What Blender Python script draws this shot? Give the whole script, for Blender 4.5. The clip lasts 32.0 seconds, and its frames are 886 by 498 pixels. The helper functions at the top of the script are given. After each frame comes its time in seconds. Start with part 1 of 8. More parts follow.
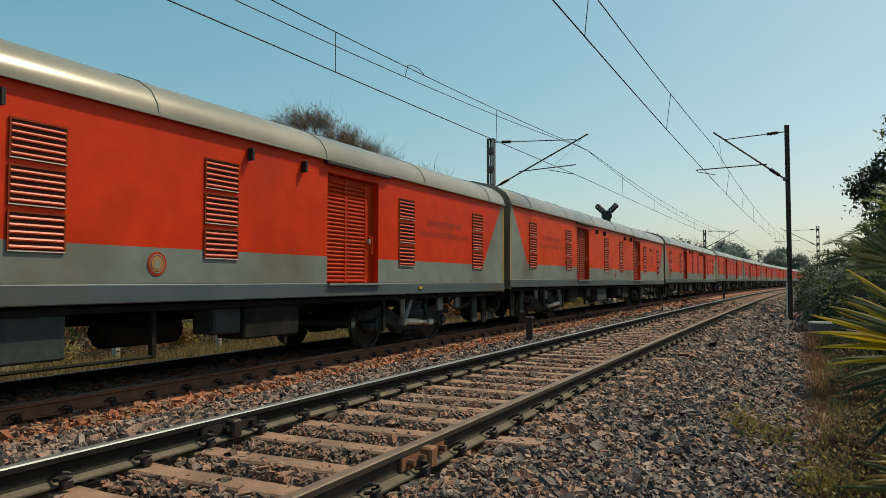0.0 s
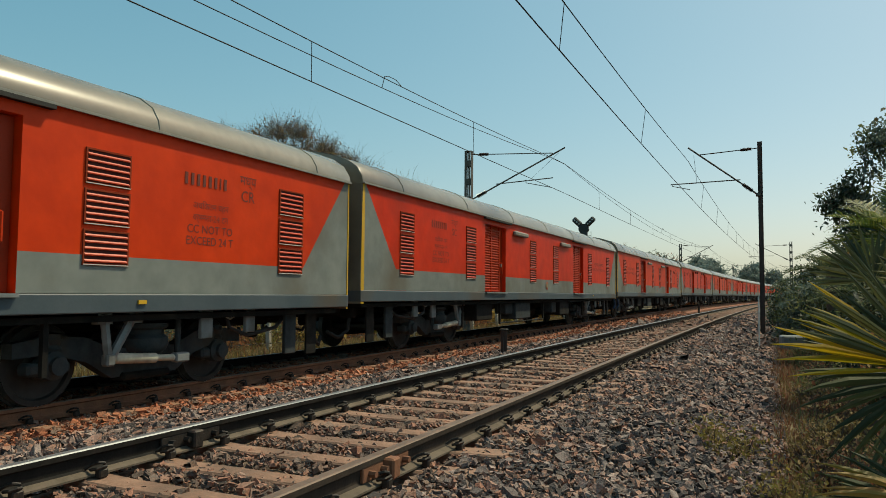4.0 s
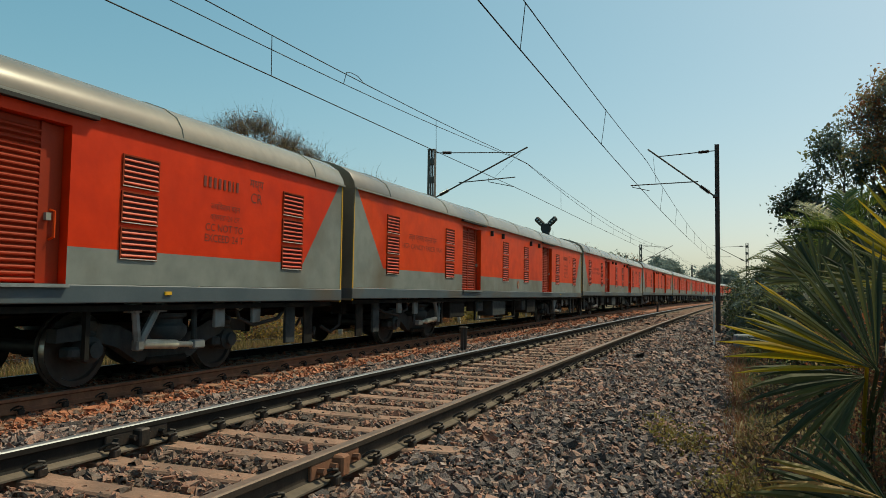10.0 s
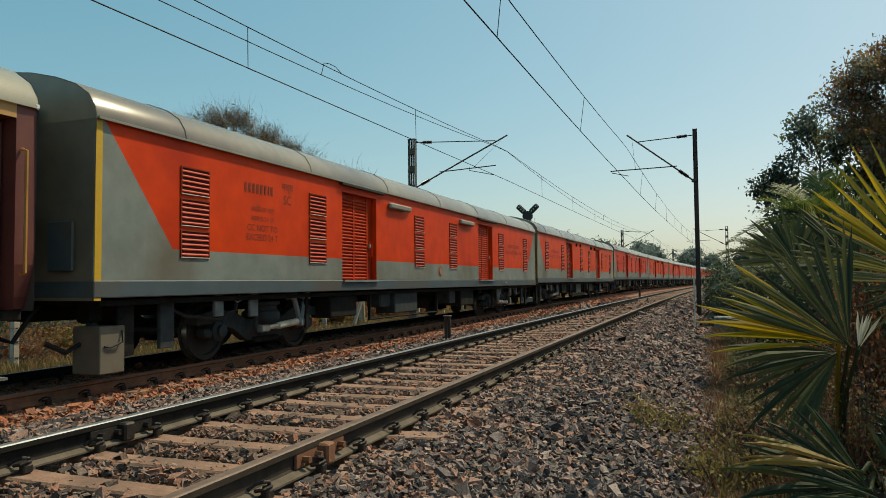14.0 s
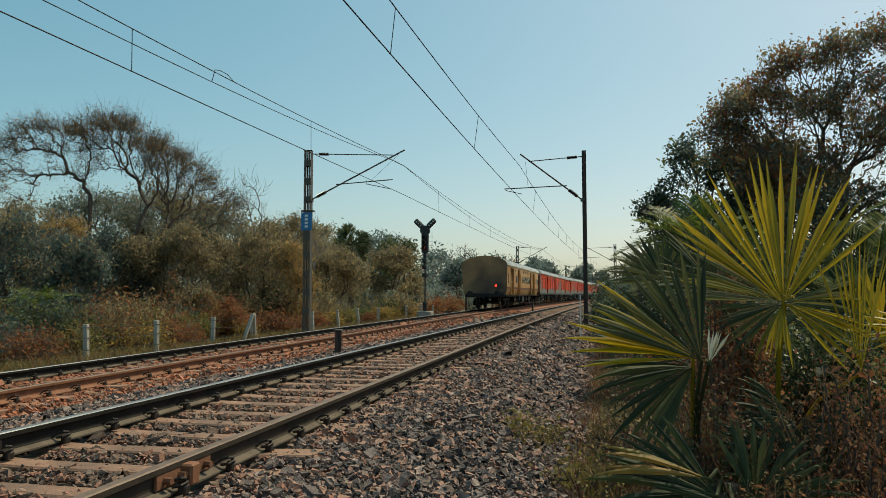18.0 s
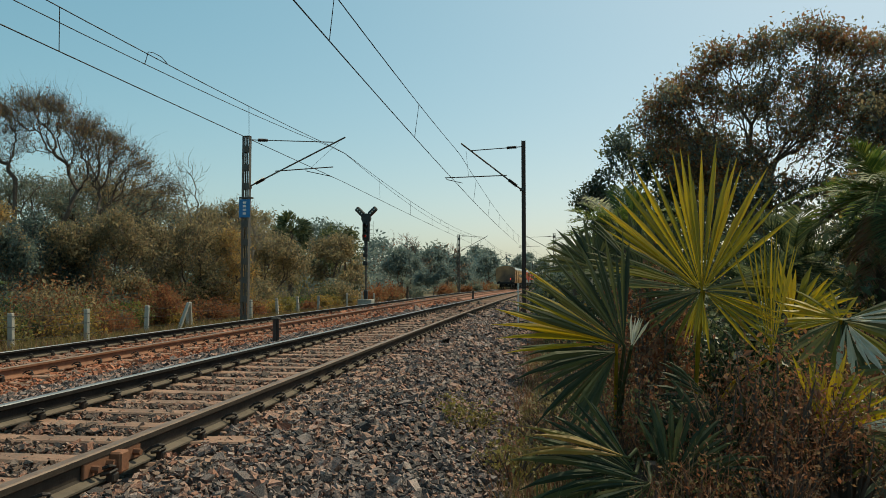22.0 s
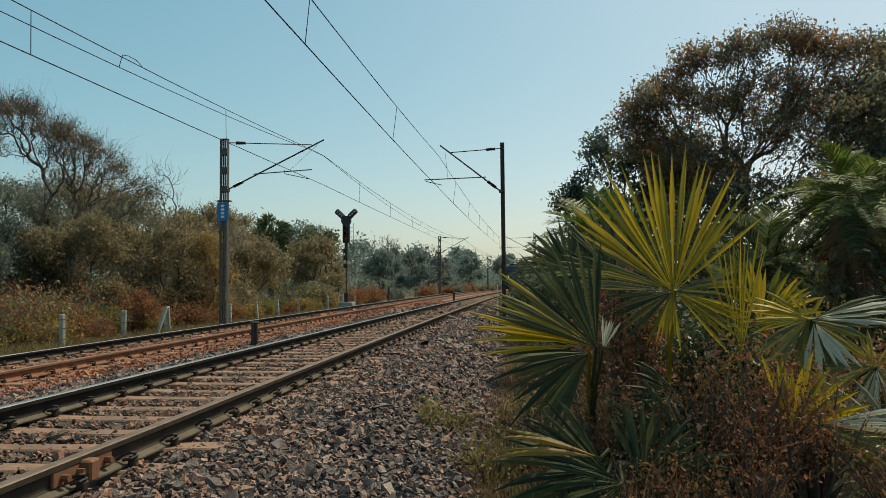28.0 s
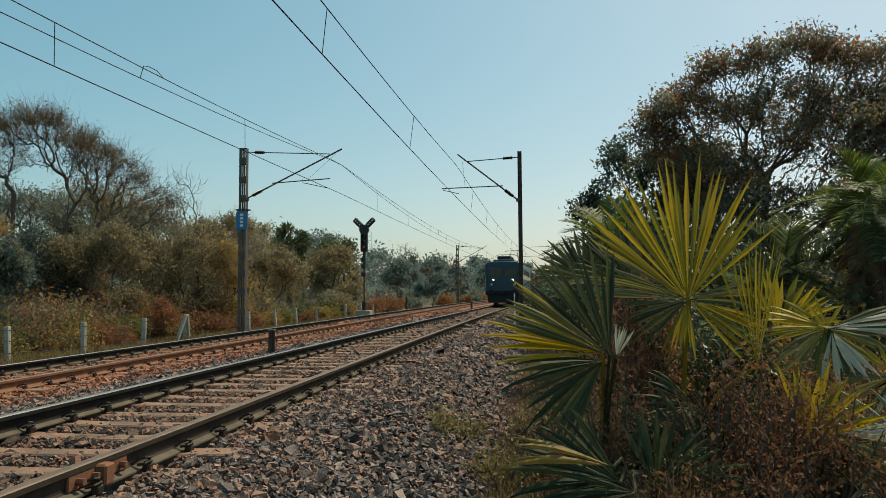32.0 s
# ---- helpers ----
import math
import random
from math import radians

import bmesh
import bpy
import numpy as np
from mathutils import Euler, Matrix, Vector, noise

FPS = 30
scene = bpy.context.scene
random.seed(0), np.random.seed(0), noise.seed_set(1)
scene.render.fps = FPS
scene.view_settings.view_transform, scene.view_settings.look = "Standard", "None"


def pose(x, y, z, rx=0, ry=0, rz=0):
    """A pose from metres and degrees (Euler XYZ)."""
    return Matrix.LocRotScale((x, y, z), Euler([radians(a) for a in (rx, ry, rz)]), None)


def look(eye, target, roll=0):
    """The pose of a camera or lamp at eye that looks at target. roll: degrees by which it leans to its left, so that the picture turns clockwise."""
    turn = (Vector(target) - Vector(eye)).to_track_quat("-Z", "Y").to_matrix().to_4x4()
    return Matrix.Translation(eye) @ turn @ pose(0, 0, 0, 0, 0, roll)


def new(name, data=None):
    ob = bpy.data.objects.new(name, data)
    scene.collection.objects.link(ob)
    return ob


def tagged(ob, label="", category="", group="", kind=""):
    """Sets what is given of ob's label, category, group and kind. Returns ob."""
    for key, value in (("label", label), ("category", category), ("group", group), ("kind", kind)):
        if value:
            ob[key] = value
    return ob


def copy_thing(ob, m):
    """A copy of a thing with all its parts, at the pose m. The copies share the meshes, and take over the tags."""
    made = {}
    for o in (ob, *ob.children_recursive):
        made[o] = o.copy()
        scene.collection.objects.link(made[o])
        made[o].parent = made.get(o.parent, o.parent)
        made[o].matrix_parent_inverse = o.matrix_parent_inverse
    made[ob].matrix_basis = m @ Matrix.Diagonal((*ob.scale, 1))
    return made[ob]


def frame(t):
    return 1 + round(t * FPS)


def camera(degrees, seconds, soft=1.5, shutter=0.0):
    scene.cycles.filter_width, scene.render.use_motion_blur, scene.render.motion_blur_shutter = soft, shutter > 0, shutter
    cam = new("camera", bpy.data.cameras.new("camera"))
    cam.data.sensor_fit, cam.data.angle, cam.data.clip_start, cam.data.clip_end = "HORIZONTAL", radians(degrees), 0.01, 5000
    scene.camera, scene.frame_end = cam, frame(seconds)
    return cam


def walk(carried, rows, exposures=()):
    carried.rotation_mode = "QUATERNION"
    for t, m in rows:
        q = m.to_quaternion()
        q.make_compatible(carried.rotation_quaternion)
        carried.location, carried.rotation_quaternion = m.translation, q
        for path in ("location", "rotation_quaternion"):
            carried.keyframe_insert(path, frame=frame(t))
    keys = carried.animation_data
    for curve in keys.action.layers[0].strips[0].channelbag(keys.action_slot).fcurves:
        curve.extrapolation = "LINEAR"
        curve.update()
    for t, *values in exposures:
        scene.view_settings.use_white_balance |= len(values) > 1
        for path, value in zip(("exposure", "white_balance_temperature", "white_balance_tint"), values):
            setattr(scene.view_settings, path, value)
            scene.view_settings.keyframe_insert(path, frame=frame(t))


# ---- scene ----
cam = camera(63.0, 32.0, soft=0.85)
# seconds, eye x y z, yaw, pitch, roll
ROWS = [
    (0.0, 3.057, 3.386, 1.022, 25.78, 2.54, -0.02),
    (0.5, 3.078, 3.437, 1.014, 25.75, 2.50, 0.45),
    (1.0, 3.083, 3.443, 1.001, 25.94, 2.54, 0.75),
    (1.5, 3.092, 3.436, 1.003, 26.06, 2.84, 0.96),
    (2.0, 3.102, 3.436, 0.996, 26.23, 2.89, 0.17),
    (2.5, 3.104, 3.440, 0.999, 26.77, 3.06, -0.48),
    (3.0, 3.111, 3.440, 0.995, 25.68, 3.36, -0.41),
    (3.5, 3.119, 3.451, 0.997, 24.80, 3.54, -0.47),
    (4.0, 3.125, 3.449, 1.003, 24.09, 3.51, -0.47),
    (4.5, 3.139, 3.460, 0.994, 23.90, 3.69, -0.52),
    (6.5, 3.136, 3.488, 0.991, 23.59, 3.91, 0.20),
    (7.0, 3.147, 3.490, 0.991, 23.32, 3.81, -0.46),
    (7.5, 3.150, 3.494, 0.990, 23.01, 3.23, -0.87),
    (8.0, 3.154, 3.487, 0.989, 22.28, 3.31, -0.71),
    (8.5, 3.159, 3.495, 0.987, 22.24, 3.07, -0.66),
    (9.0, 3.175, 3.492, 0.991, 21.59, 3.27, -0.50),
    (9.5, 3.183, 3.494, 0.990, 21.03, 3.32, -0.83),
    (10.0, 3.191, 3.493, 0.991, 21.22, 3.42, -0.80),
    (10.5, 3.186, 3.495, 0.988, 21.50, 2.93, -0.67),
    (11.0, 3.172, 3.500, 0.982, 21.78, 2.58, -0.47),
    (11.5, 3.162, 3.510, 0.981, 21.76, 2.62, -0.32),
    (12.0, 3.162, 3.520, 0.982, 21.45, 2.71, -0.19),
    (12.5, 3.175, 3.515, 0.982, 21.26, 2.89, -0.03),
    (13.0, 3.186, 3.508, 0.983, 21.13, 2.97, -0.02),
    (13.5, 3.209, 3.500, 0.971, 21.57, 2.54, 0.92),
    (14.0, 3.228, 3.458, 0.975, 19.94, 2.61, 0.55),
    (14.5, 3.239, 3.440, 0.975, 19.57, 2.63, 0.62),
    (16.5, 3.349, 3.524, 0.975, 18.29, 2.68, 0.11),
    (17.0, 3.384, 3.517, 0.986, 17.03, 2.88, 0.24),
    (17.5, 3.398, 3.494, 0.987, 14.21, 3.14, 0.34),
    (18.0, 3.397, 3.462, 0.994, 11.96, 3.63, 0.05),
    (18.5, 3.398, 3.450, 0.996, 11.37, 3.34, 0.13),
    (19.0, 3.406, 3.423, 0.989, 10.60, 3.45, -0.31),
    (19.5, 3.425, 3.417, 0.989, 10.02, 2.78, -0.17),
    (20.0, 3.437, 3.408, 0.990, 9.65, 2.74, 0.04),
    (20.5, 3.435, 3.410, 0.994, 9.45, 2.64, 0.06),
    (21.0, 3.433, 3.401, 0.985, 9.46, 2.61, -0.08),
    (21.5, 3.462, 3.389, 0.989, 8.71, 2.49, 0.11),
    (22.0, 3.482, 3.370, 0.991, 7.37, 2.70, -0.00),
    (22.5, 3.495, 3.352, 0.996, 6.85, 2.82, 0.06),
    (23.0, 3.500, 3.335, 1.001, 6.93, 2.98, 0.14),
    (23.5, 3.498, 3.335, 0.997, 7.08, 2.77, 0.23),
    (24.0, 3.511, 3.332, 0.994, 7.01, 2.70, 0.28),
    (24.5, 3.520, 3.326, 0.986, 5.85, 2.64, -0.12),
    (25.0, 3.512, 3.328, 0.994, 5.71, 2.77, -0.01),
    (25.5, 3.510, 3.342, 1.002, 5.97, 2.84, 0.53),
    (27.5, 3.532, 3.351, 1.007, 6.07, 2.84, 0.67),
    (28.0, 3.550, 3.347, 1.007, 5.92, 2.81, 0.53),
    (28.5, 3.562, 3.350, 1.010, 6.29, 3.06, 0.52),
    (29.0, 3.593, 3.342, 0.996, 6.24, 2.92, 0.40),
    (29.5, 3.621, 3.332, 0.993, 6.14, 3.21, 0.19),
    (30.0, 3.622, 3.329, 0.996, 6.38, 3.17, 0.15),
    (30.5, 3.614, 3.327, 0.997, 6.61, 3.26, 0.50),
    (31.0, 3.602, 3.336, 0.996, 6.73, 3.26, 0.66),
    (31.5, 3.600, 3.337, 1.002, 6.86, 3.42, 0.68),
    (32.0, 3.596, 3.336, 0.995, 7.36, 3.53, 0.39),
]
walk(cam, [(t, pose(x, y, z, 90 + p, r, w)) for t, x, y, z, w, p, r in ROWS], exposures=[(0.0, -0.07, 7250, -9), (32.0, -0.07, 7250, -9)])

# ---- light ----
SUN = Vector((0.32, 0.46, 0.825)).normalized()
world = bpy.data.worlds.new("world")
scene.world = world
world.use_nodes = True
wn = world.node_tree
sky = wn.nodes.new("ShaderNodeTexSky")
sky.sky_type, sky.sun_disc = "NISHITA", False
sky.sun_elevation, sky.sun_rotation = math.asin(SUN.z), math.atan2(SUN.x, SUN.y)
sky.dust_density, sky.air_density, sky.ozone_density, sky.altitude = 1.7, 1.0, 1.7, 0
tint = wn.nodes.new("ShaderNodeMixRGB")
tint.blend_type, tint.inputs[0].default_value, tint.inputs[2].default_value = "MULTIPLY", 1.0, (0.91, 1.0, 1.0, 1)
wn.links.new(sky.outputs[0], tint.inputs[1])
# a hazy sky: deeper blue overhead, paler and less green towards the horizon
parts, whole = wn.nodes.new("ShaderNodeSeparateColor"), wn.nodes.new("ShaderNodeCombineColor")
wn.links.new(tint.outputs[0], parts.inputs[0])
for k, (gain, power) in enumerate(((0.815, 1.13), (1.36, 0.745), (1.50, 0.735))):
    up, by = wn.nodes.new("ShaderNodeMath"), wn.nodes.new("ShaderNodeMath")
    up.operation, by.operation = "POWER", "MULTIPLY"
    up.inputs[1].default_value, by.inputs[1].default_value = power, gain
    wn.links.new(parts.outputs[k], up.inputs[0])
    wn.links.new(up.outputs[0], by.inputs[0])
    wn.links.new(by.outputs[0], whole.inputs[k])
wn.links.new(whole.outputs[0], wn.nodes["Background"].inputs[0])
wn.nodes["Background"].inputs[1].default_value = 0.145
sun = new("sun", bpy.data.lights.new("sun", "SUN"))
sun.data.energy, sun.data.angle, sun.data.color = 3.9, radians(0.6), (1.0, 0.90, 0.74)
sun.matrix_world = look(SUN * 60, (0, 0, 0))

# ---- plan ----
CURVE = 2.23e-4      # the line bends to the right
GAUGE = 0.87         # half the distance of the rail heads
FAR = -5.10          # middle of the far track
SLEEPER = 0.58


def bend(x, y, z=0.0):
    return Vector((x + CURVE * y * y, y, z))


def heading(y):
    return -math.degrees(math.atan(2 * CURVE * y))


def far_level(y):
    """Height of the far track's rail heads over those of the near one."""
    return -0.285 + 0.0036 * min(max(y, -20.0), 78.0)


def rng(seed):
    return np.random.default_rng(seed)


# ---- materials ----
def material(name, colors, scale=4.0, rough=0.8, metal=0.0, bump=0.2, fine=40.0, vary=0.12, stretch=(1, 1, 1), island=False, spec=0.5, coat=0.0, translucent=0.0, spots=None, hue=0.0):
    """Colours blended by two scales of noise, with relief. island: vary by loose piece. spots: (colour, amount) of a third, patchy tone. hue: how far the tone drifts from object to object."""
    m = bpy.data.materials.new(name)
    m.use_nodes = True
    n, l = m.node_tree.nodes, m.node_tree.links
    bs = n["Principled BSDF"]
    co = n.new("ShaderNodeTexCoord")
    mp = n.new("ShaderNodeMapping")
    mp.inputs["Scale"].default_value = stretch
    l.new(co.outputs["Object"], mp.inputs[0])
    big = n.new("ShaderNodeTexNoise")
    big.inputs["Scale"].default_value, big.inputs["Detail"].default_value, big.inputs["Roughness"].default_value = scale, 6, 0.6
    small = n.new("ShaderNodeTexNoise")
    small.inputs["Scale"].default_value, small.inputs["Detail"].default_value = fine, 4
    for t in (big, small):
        l.new(mp.outputs[0], t.inputs["Vector"])
    ramp = n.new("ShaderNodeValToRGB")
    while len(ramp.color_ramp.elements) < len(colors):
        ramp.color_ramp.elements.new(0.5)
    for i, (e, c) in enumerate(zip(ramp.color_ramp.elements, colors)):
        e.position = 0.32 + 0.36 * i / max(1, len(colors) - 1)
        e.color = (*c, 1)
    if island:
        src = n.new("ShaderNodeNewGeometry").outputs["Random Per Island"]
        mx = n.new("ShaderNodeMath")
        mx.operation = "MULTIPLY_ADD"
        mx.inputs[1].default_value, mx.inputs[2].default_value = 0.62, 0.0
        l.new(src, mx.inputs[0])
        ad = n.new("ShaderNodeMath")
        ad.operation = "MULTIPLY_ADD"
        ad.inputs[1].default_value = 0.4
        l.new(big.outputs[0], ad.inputs[0])
        l.new(mx.outputs[0], ad.inputs[2])
        l.new(ad.outputs[0], ramp.inputs[0])
    else:
        l.new(big.outputs[0], ramp.inputs[0])
    hsv = n.new("ShaderNodeHueSaturation")
    l.new(ramp.outputs[0], hsv.inputs["Color"])
    v = n.new("ShaderNodeMath")
    v.operation = "MULTIPLY_ADD"
    v.inputs[1].default_value, v.inputs[2].default_value = 2 * vary, 1 - vary
    l.new(small.outputs[0], v.inputs[0])
    obj = n.new("ShaderNodeObjectInfo")
    v2 = n.new("ShaderNodeMath")
    v2.operation = "MULTIPLY_ADD"
    v2.inputs[1].default_value = vary * 0.8
    l.new(obj.outputs["Random"], v2.inputs[0])
    l.new(v.outputs[0], v2.inputs[2])
    l.new(v2.outputs[0], hsv.inputs["Value"])
    if hue:
        shade = n.new("ShaderNodeMath")
        shade.operation = "MULTIPLY_ADD"
        shade.inputs[1].default_value, shade.inputs[2].default_value = hue, 0.5
        l.new(obj.outputs["Random"], shade.inputs[0])
        l.new(shade.outputs[0], hsv.inputs["Hue"])
    out = hsv.outputs[0]
    if spots:
        sn = n.new("ShaderNodeTexNoise")
        sn.inputs["Scale"].default_value, sn.inputs["Detail"].default_value = scale * 0.35, 8
        l.new(mp.outputs[0], sn.inputs["Vector"])
        sr = n.new("ShaderNodeValToRGB")
        sr.color_ramp.elements[0].position, sr.color_ramp.elements[1].position = 0.62 - 0.2 * spots[1], 0.72
        mix = n.new("ShaderNodeMixRGB")
        l.new(sn.outputs[0], sr.inputs[0])
        l.new(sr.outputs[0], mix.inputs[0])
        l.new(out, mix.inputs[1])
        mix.inputs[2].default_value = (*spots[0], 1)
        out = mix.outputs[0]
    l.new(out, bs.inputs["Base Color"])
    bs.inputs["Roughness"].default_value, bs.inputs["Metallic"].default_value = rough, metal
    bs.inputs["Specular IOR Level"].default_value, bs.inputs["Coat Weight"].default_value = spec, coat
    if bump:
        bp = n.new("ShaderNodeBump")
        bp.inputs["Strength"].default_value, bp.inputs["Distance"].default_value = bump, 0.02
        l.new(small.outputs[0], bp.inputs["Height"])
        l.new(bp.outputs[0], bs.inputs["Normal"])
    if translucent:
        tr = n.new("ShaderNodeBsdfTranslucent")
        l.new(out, tr.inputs[0])
        ms = n.new("ShaderNodeMixShader")
        ms.inputs[0].default_value = translucent
        l.new(bs.outputs[0], ms.inputs[1])
        l.new(tr.outputs[0], ms.inputs[2])
        l.new(ms.outputs[0], n["Material Output"].inputs[0])
    return m


def glow(name, color, strength):
    m = bpy.data.materials.new(name)
    m.use_nodes = True
    b = m.node_tree.nodes["Principled BSDF"]
    b.inputs["Base Color"].default_value = (*color, 1)
    b.inputs["Emission Color"].default_value, b.inputs["Emission Strength"].default_value = (*color, 1), strength
    return m


